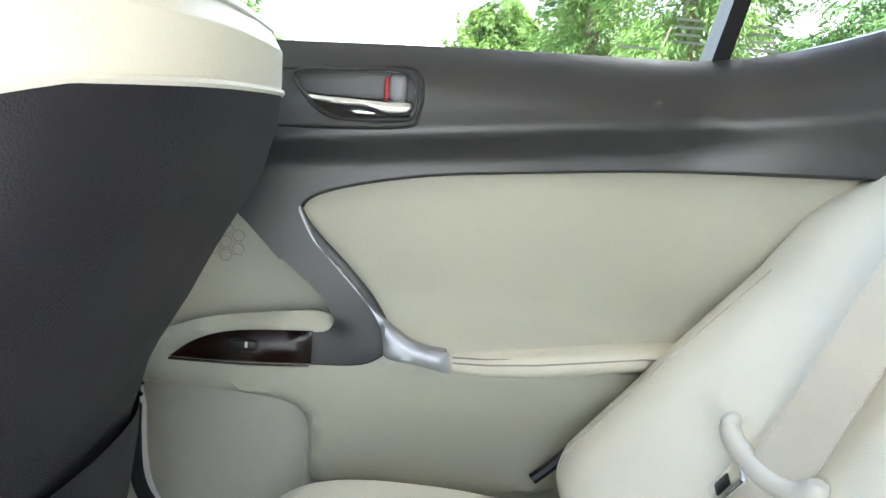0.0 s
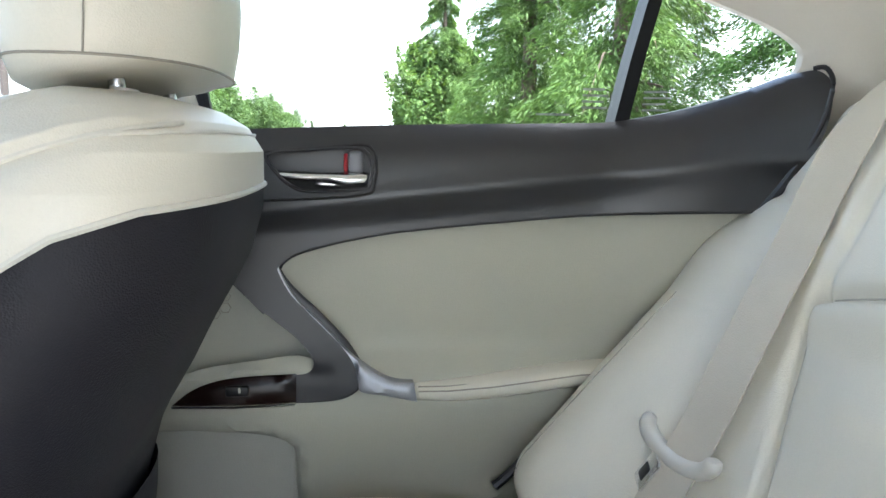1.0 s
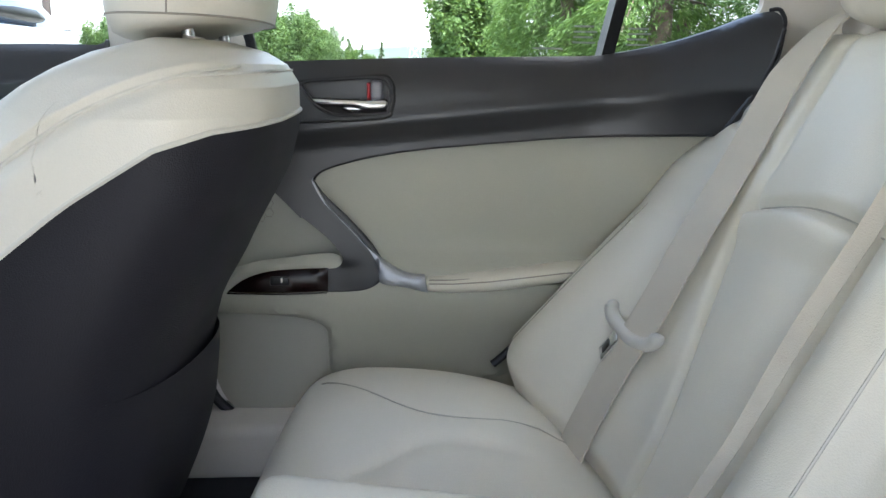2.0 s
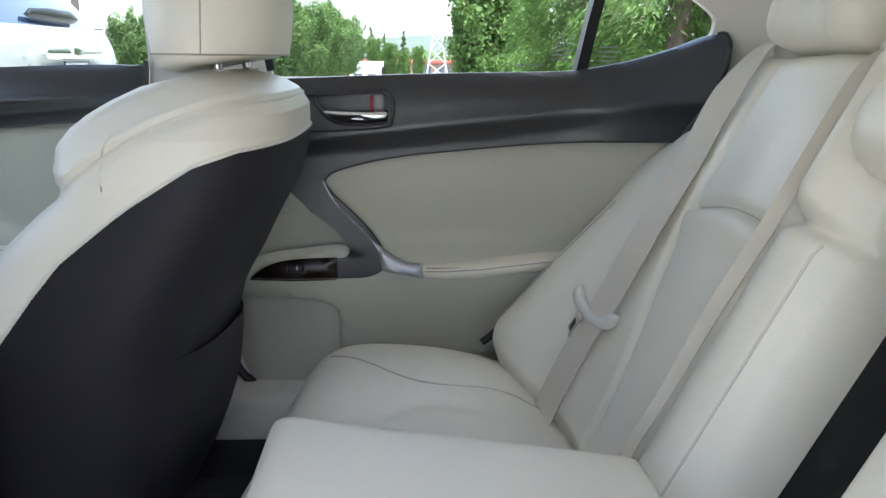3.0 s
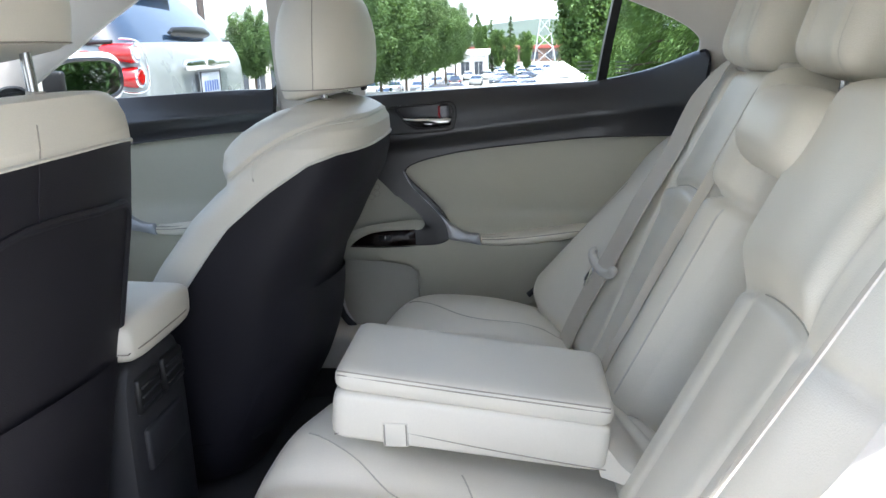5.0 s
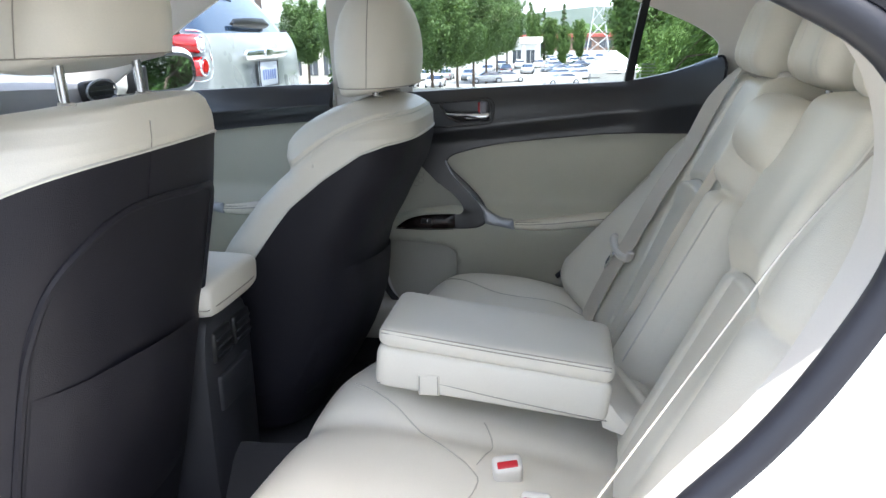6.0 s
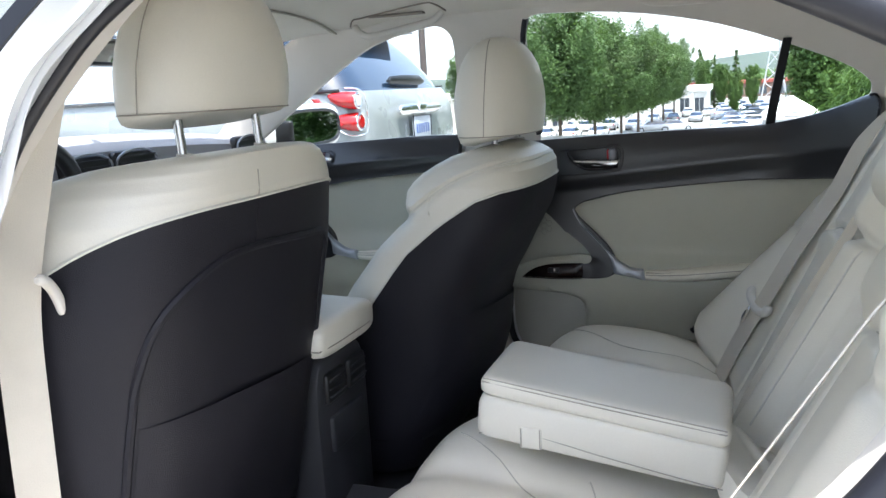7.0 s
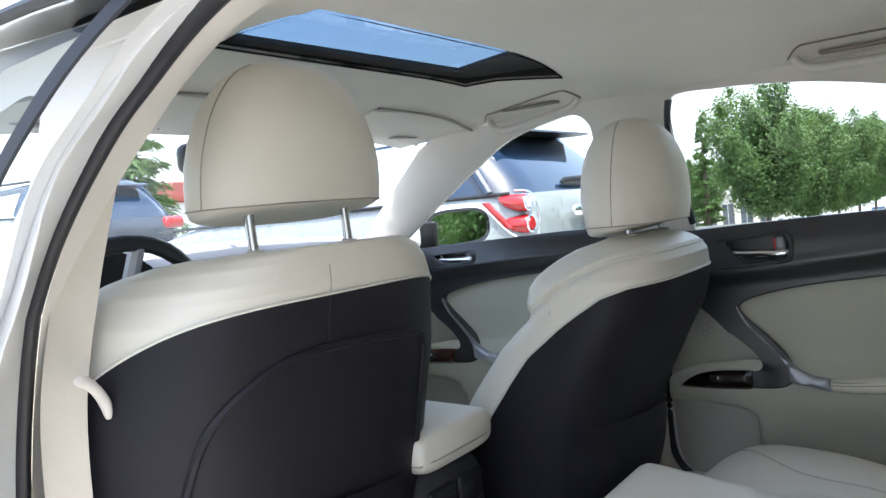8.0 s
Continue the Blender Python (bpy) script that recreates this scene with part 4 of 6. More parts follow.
    # perforated speaker rings
    if rear:
        # Below the trim this black tube draws the shaded gap beside the seat.
        GAP = smooth_line([(0.498, 1.047), (0.508, 1.046), (0.513, 1.02), (0.500, 0.955), (0.464, 0.872), (0.420, 0.808), (0.371, 0.740), (0.283, 0.625), (0.183, 0.513), (0.150, 0.482)], 5)
        part("rear_gap", tube([Vector(at(lambda a, b: 0.645)(p[0], p[1])) for p in GAP], [0.003 + 0.004 * step_up(1.0, 0.87, p[1]) for p in GAP], 8), RUBBER, d, "black rubber edge, carried down as the dark gap beside the seat")
        for i, (hx, hz) in enumerate(((-0.246, 0.742), (-0.232, 0.750), (-0.232, 0.734), (-0.246, 0.726), (-0.218, 0.742), (-0.218, 0.726), (-0.232, 0.718), (-0.246, 0.758))):
            part("speaker_hex", tube([Vector(at(lambda a, b: 0.7025)(hx + 0.0075 * math.cos(math.pi * k / 3), hz + 0.0075 * math.sin(math.pi * k / 3))) for k in range(6)], 0.0008, 4, True), STITCH, d)
        part("door_seal", tube(smooth_line([(x, 0.697, z) for x, z in ((-0.325, 0.66), (-0.330, 0.57), (-0.334, 0.50), (-0.328, 0.43), (-0.300, 0.385), (-0.24, 0.352), (-0.12, 0.340), (0.1, 0.335), (0.26, 0.39))], 5), 0.009), RUBBER, d, "black rubber door seal")
    return d


trimmed_door("right_rear_door", 0.0, "closed rear door lined in charcoal and cream with wood switch panel", True)
trimmed_door("right_front_door", -0.80, "closed front door lined in charcoal and cream leather", False)

# lower trim of the right middle pillar, between the doors
part("pillar_lower_trim", sheet(smooth_line([(-0.440, 0.30), (-0.440, 0.30), (-0.440, 0.975), (-0.440, 0.975), (-0.335, 0.975), (-0.335, 0.975), (-0.335, 0.30), (-0.335, 0.30)], 2, True), lambda x, z: (x, 0.664 + 0.02 * abs((x + 0.387) / 0.05) ** 4 * 0.5, z), (0, -1, 0), 0.03, 0.02, (), 0.008), PILLAR, car, "beige moulded middle pillar trim")

# outer door mirror
wing = thing("wing_mirror", (-1.02, 0.95, 1.0), "pearl white door mirror reflecting dark trees", "mirror")
bm = rbox((0, 0, 0), (0.10, 0.355, 0.145), 0.045, 5)
bmesh.ops.transform(bm, matrix=pose(-1.070, 0.895, 1.012, 0, 0, -6), verts=bm.verts)
part("mirror_housing", bm, WHITE_PAINT, wing)
ell = [(0.142 * math.copysign(abs(math.cos(a)) ** 0.6, math.cos(a)), 0.052 * math.copysign(abs(math.sin(a)) ** 0.6, math.sin(a))) for a in np.linspace(0, 2 * math.pi, 32, False)]
WMM = pose(-1.0175, 0.880, 1.012, 0, 0, -6)
part("mirror_pane", sheet(ell, lambda u, v: WMM @ Vector((0.001, u, v)), (1, 0, 0), 0.004, 0.03), MIRROR, wing, "dark reflecting mirror glass")
part("mirror_rim", tube([WMM @ Vector((0.0, u * 1.03, v * 1.03)) for u, v in ell], 0.006, 6, True), BLACK, wing)
part("mirror_sail", rbox((-1.06, 0.735, 1.0), (0.12, 0.02, 0.08), 0.008), BLACK, wing)


# ================= rear bench =================
UPV = Vector((0.44, 0, 0.898))
NRM = Vector((-0.898, 0, 0.44))


def back_base(y, s):
    return Vector((0.24, y, 0.43)) + UPV * s


def right_off(y, s):
    z = 0.43 + 0.898 * s
    ys = 0.245 + 0.115 * step_up(0.48, 0.83, z)
    o = lerp_table([(0.43, 0.120), (0.50, 0.115), (0.63, 0.074), (0.75, 0.032), (0.83, 0.016), (0.90, 0.012), (0.95, 0.008), (1.02, 0.0)], z) * bell(y, 0.565, 0.155) * (1 - 0.16 * step_up(0.50, 0.43, z) * step_up(0.47, 0.60, y))
    o -= 0.006 * bell(z, 0.880 + 0.25 * (y - 0.45), 0.009) * step_up(0.36, 0.42, y)
    o += 0.010 * bell(y, 0.22, 0.08)
    o -= 0.013 * bell(y, ys, 0.009) * step_up(0.84, 0.80, z)
    o -= 0.007 * bell(y, 0.36, 0.010) * step_up(0.80, 0.86, z)
    zs = 0.822 - 0.9 * (y - 0.20) ** 2
    inner = step_up(0.108, 0.140, y) * step_up(ys + 0.012, ys - 0.012, y)
    o -= 0.009 * bell(z, zs, 0.007) * inner
    o += 0.010 * step_up(zs - 0.06, zs - 0.018, z) * step_up(zs, zs - 0.014, z) * inner
    o -= 0.016 * bell(y, 0.115, 0.010)
    o += 0.022 * bell(y, 0.062, 0.038) * (1 + 0.6 * step_up(0.835, 0.875, z))
    o -= 0.020 * bell(z, 0.838, 0.010) * step_up(0.125, 0.10, y)
    o -= 0.030 * step_up(0.035, 0.005, y) ** 2
    o -= 0.060 * step_up(0.60, 0.66, y) ** 2 + 0.075 * step_up(0.46, 0.62, y) * step_up(0.80, 1.02, z)
    o -= 0.10 * step_up(0.63, 0.71, s) ** 1.3
    o -= 0.03 * step_up(0.05, 0.0, s)
    return o


def zs0(k):
    return 0.792 - 0.7 * (k - 0.36) ** 2


def left_off(y, s):
    z = 0.43 + 0.898 * s
    k = -y
    o = 0.062 * bell(k, 0.545, 0.13) * (1 - 0.35 * step_up(0.84, 1.0, z))
    o += 0.014 * bell(k, 0.32, 0.09)
    ys = 0.40 + 0.05 * step_up(0.52, 0.80, z)
    o -= 0.009 * bell(k, ys, 0.014) * step_up(0.50, 0.58, z)
    o -= 0.006 * bell(k, 0.235, 0.011) * step_up(zs0(k), zs0(k) - 0.02, z)
    o -= 0.010 * bell(z, 0.79 + 0.10 * (k - 0.5), 0.010) * step_up(ys + 0.01, ys + 0.04, k)
    zs = 0.792 - 0.7 * (k - 0.36) ** 2
    if k < ys + 0.01:
        o -= 0.012 * bell(z, zs, 0.007) * step_up(0.17, 0.20, k)
    o += 0.024 * step_up(zs - 0.004, zs + 0.045, z) * step_up(ys + 0.05, ys - 0.04, k)
    o -= 0.035 * step_up(0.195, 0.156, k) ** 2
    o -= 0.060 * step_up(0.60, 0.68, k)
    o -= 0.10 * step_up(0.63, 0.71, s) ** 1.3
    o -= 0.03 * step_up(0.05, 0.0, s)
    return o


bench = thing("rear_bench_seat", (0.1, 0, 0.3), "cream leather rear bench seat with its armrest folded down", "seat")
SS = list(np.linspace(0, 0.60, 150)) + list(np.linspace(0.606, 0.71, 20))
part("right_backrest", field(lambda y, s: back_base(y, s) + NRM * right_off(y, s), np.linspace(0.006, 0.655, 190), SS, lambda y, s: back_base(y, s) - NRM * 0.125), LEATHER, bench, "cream perforated leather backrest with sewn seams", 60)


def left_face(y, s):
    z = 0.43 + 0.898 * s
    shift = 0.024 * step_up(0.785, 0.835, z) * step_up(1.02, 0.90, z) * step_up(-0.34, -0.158, y)
    return back_base(y + shift, s) + NRM * left_off(y, s)


part("left_backrest", field(left_face, np.linspace(-0.68, -0.158, 160), SS, lambda y, s: back_base(y, s) - NRM * 0.125), LEATHER, bench, "cream perforated leather backrest with sewn seams", 60)
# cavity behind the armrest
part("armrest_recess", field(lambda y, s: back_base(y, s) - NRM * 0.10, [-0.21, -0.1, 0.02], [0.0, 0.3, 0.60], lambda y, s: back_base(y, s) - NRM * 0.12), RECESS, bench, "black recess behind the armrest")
part("recess_sill", rbox((0.335, -0.095, 0.445), (0.14, 0.18, 0.05), 0.02), LEATHER, bench)


def roll(c, ry, rz, y0, y1, tilt, n=24, k=0.75):
    rings = []
    for t in 0.5 - 0.5 * np.cos(np.linspace(0, math.pi, 33)):
        e = max(0.0004, 1 - abs(2 * t - 1) ** 5) ** 0.5
        y = y0 + (y1 - y0) * t
        ring = []
        for a in np.linspace(0, 2 * math.pi, n, False):
            ca, sa = math.cos(a), math.sin(a)
            u, w = ry * e * math.copysign(abs(ca) ** k, ca), rz * e * math.copysign(abs(sa) ** k, sa)
            ring.append(Vector((c[0] + u * math.cos(tilt) + w * math.sin(tilt), y, c[2] - u * math.sin(tilt) + w * math.cos(tilt))))
        rings.append(ring)
    return loft(rings)


part("centre_pad", roll((0.500, 0, 0.945), 0.065, 0.062, -0.20, 0.048, 0.45), LEATHER, bench, "rolled cream leather centre pad")

# seams on the backs
for y0, z0, y1, z1 in ((0.345, 0.80, 0.275, 0.53),):
    pts = []
    for t in np.linspace(0, 1, 14):
        z = z0 + (z1 - z0) * t
        y = 0.245 + 0.115 * step_up(0.48, 0.83, z)
        s = (z - 0.43) / 0.898
        pts.append(back_base(y, s) + NRM * (right_off(y, s) + 0.001))
    part("seam", tube(pts, 0.0011, 5), SEAM, bench)
part("seam", tube([back_base(y, (0.822 - 0.9 * (y - 0.20) ** 2 - 0.43) / 0.898) + NRM * (right_off(y, (0.822 - 0.9 * (y - 0.20) ** 2 - 0.43) / 0.898) + 0.001) for y in np.linspace(0.122, 0.342, 16)], 0.0011, 5), SEAM, bench)
part("piping", tube([back_base(0.024, s) + NRM * (right_off(0.024, s) + 0.001) for s in np.linspace(0.1, 0.44, 24)], 0.0016, 5), PIPING, bench)
part("seam", tube([back_base(-k, (0.792 - 0.7 * (k - 0.36) ** 2 - 0.43) / 0.898) + NRM * (left_off(-k, (0.792 - 0.7 * (k - 0.36) ** 2 - 0.43) / 0.898) + 0.001) for k in np.linspace(0.24, 0.445, 16)], 0.0011, 5), SEAM, bench)

part("seam", tube([back_base(0.582, s) + NRM * (right_off(0.582, s) + 0.0006) for s in np.linspace(0.06, 0.36, 30)], 0.0010, 5), SEAM, bench)
# cushion
CUSH = [(0.30, 0.425), (0.25, 0.440), (0.18, 0.458), (0.10, 0.474), (0.02, 0.488), (-0.06, 0.498), (-0.13, 0.503), (-0.18, 0.500), (-0.215, 0.488), (-0.238, 0.468), (-0.250, 0.440), (-0.250, 0.40), (-0.243, 0.33), (-0.235, 0.24)]
CPROF = smooth_line(CUSH, 6)


def cushion(i, y):
    x, z = CPROF[int(i)]
    f = lerp_table([(-0.62, -0.045), (-0.3, -0.022), (0.06, 0.025), (0.4, 0.075), (0.60, 0.095)], y)
    x += f * min(1.0, max(0.0, (0.28 - x) / 0.45))
    w = step_up(0.30, 0.12, x)
    z += w * ((0.024 + 0.016 * step_up(-0.08, 0.10, x)) * bell(y, 0.43, 0.14) + 0.010 * bell(y, -0.44, 0.16) - 0.012 * bell(y, 0.10, 0.04) - 0.010 * bell(y, -0.22, 0.03) + 0.022 * bell(y, -0.09, 0.10) * step_up(0.02, -0.12, x)) * step_up(0.40, 0.47, z)
    z -= 0.050 * step_up(0.555, 0.64, y) + 0.045 * step_up(-0.56, -0.65, y)
    seam = 0.0
    for c, side in ((0.36, 1), (-0.43, -1)):
        yy = c - side * (0.03 + 0.10 * step_up(0.05, -0.12, x))
        seam += (0.005 if side > 0 else 0.0) * bell(y, yy, 0.013) * step_up(0.18, 0.12, x) * step_up(-0.20, -0.14, x)
    return Vector((x, y, z - seam))


part("seat_cushion", field(cushion, range(len(CPROF)), np.linspace(-0.64, 0.64, 150), lambda i, y: (CPROF[int(i)][0] * 0.85 + 0.05, y, 0.20)), LEATHER, bench, "cream leather seat cushion with sewn seams", 60)


def on_cushion(x, y, up=0.0):
    best = min(range(len(CPROF) // 2 + 20), key=lambda i: abs(cushion(i, y).x - x))
    p = cushion(best, y)
    return Vector((x, y, p.z + up))


part("seam", tube([on_cushion(x, y, 0.0008) for x, y in smooth_line([(-0.19, -0.115), (-0.10, -0.18), (-0.039, -0.237), (0.043, -0.321), (0.05, -0.37), (0.037, -0.422), (0.03, -0.52)], 4)], 0.0011, 5), SEAM, bench)
part("seam", tube([on_cushion(x, y, 0.0008) for x, y in smooth_line([(0.043, -0.167), (0.062, -0.223), (0.045, -0.300)], 4)], 0.0011, 5), SEAM, bench)
part("seam", tube([on_cushion(x, y, 0.0008) for x, y in smooth_line([(-0.12, 0.50), (-0.07, 0.455), (-0.002, 0.390), (0.06, 0.37), (0.15, 0.385), (0.25, 0.40)], 4)], 0.0011, 5), SEAM, bench)

# folded armrest
arm = thing("folding_armrest", (0.06, -0.1, 0.56), "cream leather folding armrest lowered from the seat back", "armrest")


def bar(front, rear, hw, hh, k=0.35, n=28, ends=0.02):
    """A padded block between two points, its width along y."""
    f, r = Vector(front), Vector(rear)
    d = (r - f).normalized()
    up = Vector((0, 1, 0)).cross(d) * -1
    if up.z < 0:
        up = -up
    L = (r - f).length
    rings = []
    for t in [0, 0.15, 0.5, 1.0] + [1.0 + (L / ends - 2) * q for q in (0.25, 0.5, 0.75)] + [L / ends - 1, L / ends - 0.5, L / ends - 0.15, L / ends]:
        p = f + d * (t * ends)
        e = min(t, L / ends - t)
        sh = ends * 0.6 * (1 - math.sqrt(max(0.0, 1 - (1 - min(1.0, e)) ** 2)))
        ring = []
        for a in np.linspace(0, 2 * math.pi, n, False):
            ca, sa = math.cos(a), math.sin(a)
            ring.append(p + Vector((0, 1, 0)) * (hw - sh) * math.copysign(abs(ca) ** k, ca) + up * (hh - sh) * math.copysign(abs(sa) ** k, sa))
        rings.append(ring)
    return loft(rings)


part("armrest_body", bar((-0.135, -0.095, 0.588), (0.245, -0.105, 0.545), 0.093, 0.0385, 0.24), LEATHER_FRONT, arm)
lid = part("armrest_lid", bar((-0.128, -0.093, 0.641), (0.250, -0.103, 0.593), 0.095, 0.0185, 0.30), LEATHER_FRONT, arm, "hinged cream leather lid with twin stitching")
for o in (0.004, 0.010):
    part("stitch_line", tube([(-0.122, -0.1865, 0.643 + o), (0.06, -0.1935, 0.620 + o), (0.245, -0.1965, 0.5965 + o)], 0.0011, 5), STITCH, lid)
part("strap_loop", rbox((-0.045, -0.1895, 0.560), (0.036, 0.006, 0.036), 0.0025), LEATHER_FRONT, arm, "small leather pull loop")
for o in (-0.015, 0.015):
    part("strap_stitch", tube([(-0.045 + o, -0.193, 0.576), (-0.045 + o, -0.193, 0.545)], 0.0009, 5), STITCH, arm)
part("body_seam", tube(smooth_line([(-0.133, -0.184, 0.556), (-0.10, -0.187, 0.566), (-0.05, -0.189, 0.566), (0.06, -0.193, 0.546), (0.15, -0.196, 0.531), (0.24, -0.197, 0.516)], 5), 0.0010, 5), STITCH, arm)


def gaiter(u, y):
    x = 0.215 + 0.15 * u
    z = 0.600 - 0.115 * u ** 0.8 - 0.012 * math.sin(3.0 * u) + 0.006 * math.sin(15 * u + 34 * (y + 0.1) + 2.5 * math.sin(31 * y + 4 * u)) * bell(u, 0.5, 0.45) - 0.05 * (abs(y + 0.1) / 0.09) ** 4 * 0.5
    return (x, y, z)


part("hinge_gaiter", field(gaiter, np.linspace(0, 1, 34), np.linspace(-0.188, -0.006, 26), lambda u, y: (0.235 + 0.13 * u, y, 0.50 - 0.05 * u)), LEATHER_FRONT, arm, "wrinkled leather hinge cover")


# low rear headrests
def rear_headrest(y, x=0.560, w=0.108, z0=1.02):
    h = thing("rear_headrest", (x, y, z0), "low cream leather rear headrest on the bench", "headrest", "rear headrests")
    rings = []
    for t in 0.5 - 0.5 * np.cos(np.linspace(0, math.pi, 41)):
        e = max(0.0004, 1 - abs(2 * t - 1) ** 9) ** 0.5
        yy = y - w + 2 * w * t
        dish = 0.012 * bell(yy, y, 0.045)
        ring = []
        for a in np.linspace(0, 2 * math.pi, 36, False):
            ca, sa = math.cos(a), math.sin(a)
            u, v = 0.056 * e * math.copysign(abs(ca) ** 0.6, ca), (0.074 * (0.93 + 0.07 * e)) * e ** 0.6 * math.copysign(abs(sa) ** 0.55, sa)
            fold = 0.006 * (bell(abs(yy - y), 0.058, 0.008)) * step_up(0.0, -0.5, ca)
            u += (dish * step_up(0.6, -0.2, sa) + fold) * step_up(0.0, -0.6, ca)
            ring.append(Vector((x + u * 0.95 + v * 0.31, yy, z0 + 0.068 - u * 0.31 + v * 0.95)))
        rings.append(ring)
    part("headrest_pad", loft(rings), LEATHER, h, "", 60)
    for o in (-0.05, 0.05):
        part("post", cyl((x - 0.005, y + o, z0 - 0.05), (x, y + o, z0 + 0.03), 0.006), STEEL, h, "steel post")


rear_headrest(0.272)
rear_headrest(-0.405)
rear_headrest(-0.06, 0.575, 0.105, 1.020)


# belts
def belt(name, pts, half, label, thick=0.0022, parent=None):
    L = smooth_line(pts, 6)
    A = []
    for i in range(len(L)):
        d = Vector(tuple(L[min(i + 1, len(L) - 1)] - L[max(i - 1, 0)])).normalized()
        A.append(d)
    H = np.array(half, float)
    ac = [[np.interp(q, range(len(H)), H[:, j]) for j in range(3)] for q in np.linspace(0, len(H) - 1, len(L))]
    across, nr = [], []
    for d, h in zip(A, ac):
        a = Vector(tuple(h))
        a = a - d * a.dot(d)
        across.append(a)
        nr.append(d.cross(a))
    return part(name, ribbon(L, across, thick, nr), BELT, parent, label)


sb = thing("seat_belt", (0.54, 0.40, 1.03), "beige webbing seat belt lying across the seat back", "seat belt", "seat belts")
OUTB = [(0.560, 0.392, 1.036), (0.525, 0.405, 1.026), (0.480, 0.425, 0.957), (0.436, 0.434, 0.855), (0.372, 0.415, 0.750), (0.316, 0.396, 0.650), (0.279, 0.394, 0.585), (0.240, 0.388, 0.505), (0.215, 0.385, 0.445)]
OUTB = OUTB[:2] + [tuple(Vector(p) + (Vector((0.02, -0.8, 1.04)) - Vector(p)).normalized() * k) for p, k in zip(OUTB[2:8], (0.012, 0.022, 0.026, 0.016, 0.010, 0.006))] + OUTB[8:]
belt("webbing", OUTB, [(0.0, 0.022, 0.0)] * 2 + [(-0.009, 0.0245, 0.004)] * 7, "", parent=sb)
def proud(p, k=0.020):
    """Lift a point off the seat towards the doorway."""
    return tuple(Vector(p) + (Vector((0.02, -0.8, 1.04)) - Vector(p)).normalized() * k)


tongue = part("belt_tongue", tube(smooth_line([proud(p) for p in [(0.292, 0.458, 0.648), (0.286, 0.460, 0.640), (0.286, 0.452, 0.629), (0.292, 0.430, 0.618), (0.300, 0.404, 0.612), (0.310, 0.380, 0.614), (0.316, 0.366, 0.624), (0.318, 0.364, 0.634)]], 4), [0.004, 0.0065, 0.008, 0.009] + [0.010] * 22 + [0.0095, 0.0085, 0.005], 10), BUCKLE, sb, "ivory plastic belt tongue")
part("tongue_clip", rbox((0, 0, 0), (0.006, 0.030, 0.042), 0.004, 2, pose(*proud((0.275, 0.428, 0.596)), 22, 25, 0)), CHROME, tongue, "chrome latch plate")
part("tongue_slot", rbox((0, 0, 0), (0.008, 0.016, 0.020), 0.003, 2, pose(*proud((0.2735, 0.429, 0.594)), 22, 25, 0)), DARK_TRIM, tongue)
part("belt_exit", rbox((0.565, 0.385, 1.022), (0.05, 0.07, 0.035), 0.012), PILLAR, sb, "beige belt outlet bezel")
cb = thing("seat_belt", (0.52, 0.13, 1.0), "beige centre seat belt tucked in the seat seam", "seat belt", "seat belts")
belt("webbing", [(0.540, 0.118, 1.025), (0.508, 0.122, 1.000), (0.470, 0.124, 0.925), (0.416, 0.118, 0.822), (0.366, 0.122, 0.722), (0.314, 0.116, 0.618), (0.280, 0.120, 0.548), (0.25, 0.12, 0.47)], [(-0.005, 0.011, 0.0)] * 2 + [(-0.0065, 0.0060, 0.0025)] * 3 + [(-0.005, 0.005, 0.002)] * 3, "", parent=cb)
part("belt_exit", rbox((0.548, 0.118, 1.018), (0.04, 0.05, 0.03), 0.01), PILLAR, cb, "beige belt outlet bezel")
lb = thing("seat_belt", (0.53, -0.42, 1.02), "beige seat belt hanging edge-on before the seat", "seat belt", "seat belts")
belt("webbing", [(0.552, -0.455, 1.034), (0.500, -0.500, 1.030), (0.430, -0.585, 0.995), (0.362, -0.628, 0.930), (0.311, -0.637, 0.850), (0.177, -0.640, 0.620), (0.085, -0.645, 0.46)], [(0.0, 0.022, 0.0)] * 2 + [(0.0, 0.009, -0.005)] + [(0.0, 0.0070, -0.0045)] * 4, "", 0.0016, parent=lb)
part("belt_exit", rbox((0.560, -0.455, 1.022), (0.05, 0.07, 0.035), 0.012), PILLAR, lb, "beige belt outlet bezel")
db = thing("seat_belt", (-0.47, -0.64, 0.9), "beige front seat belt hanging through its guide", "seat belt", "seat belts")
belt("webbing", [(-0.453, -0.636, 1.130), (-0.478, -0.656, 1.020), (-0.503, -0.673, 0.890), (-0.518, -0.673, 0.740), (-0.528, -0.673, 0.540), (-0.533, -0.673, 0.340)], [(0.014, 0.019, 0.003)] * 6, "", parent=db)
part("belt_guide", tube(smooth_line([(-0.460, -0.680, 0.924), (-0.464, -0.668, 0.921), (-0.472, -0.652, 0.908), (-0.478, -0.640, 0.890), (-0.481, -0.636, 0.872)], 5), [0.003, 0.0045, 0.0055] + [0.0065] * 13 + [0.006, 0.0055, 0.005, 0.004, 0.003], 10), PILLAR, db, "beige plastic belt guide")
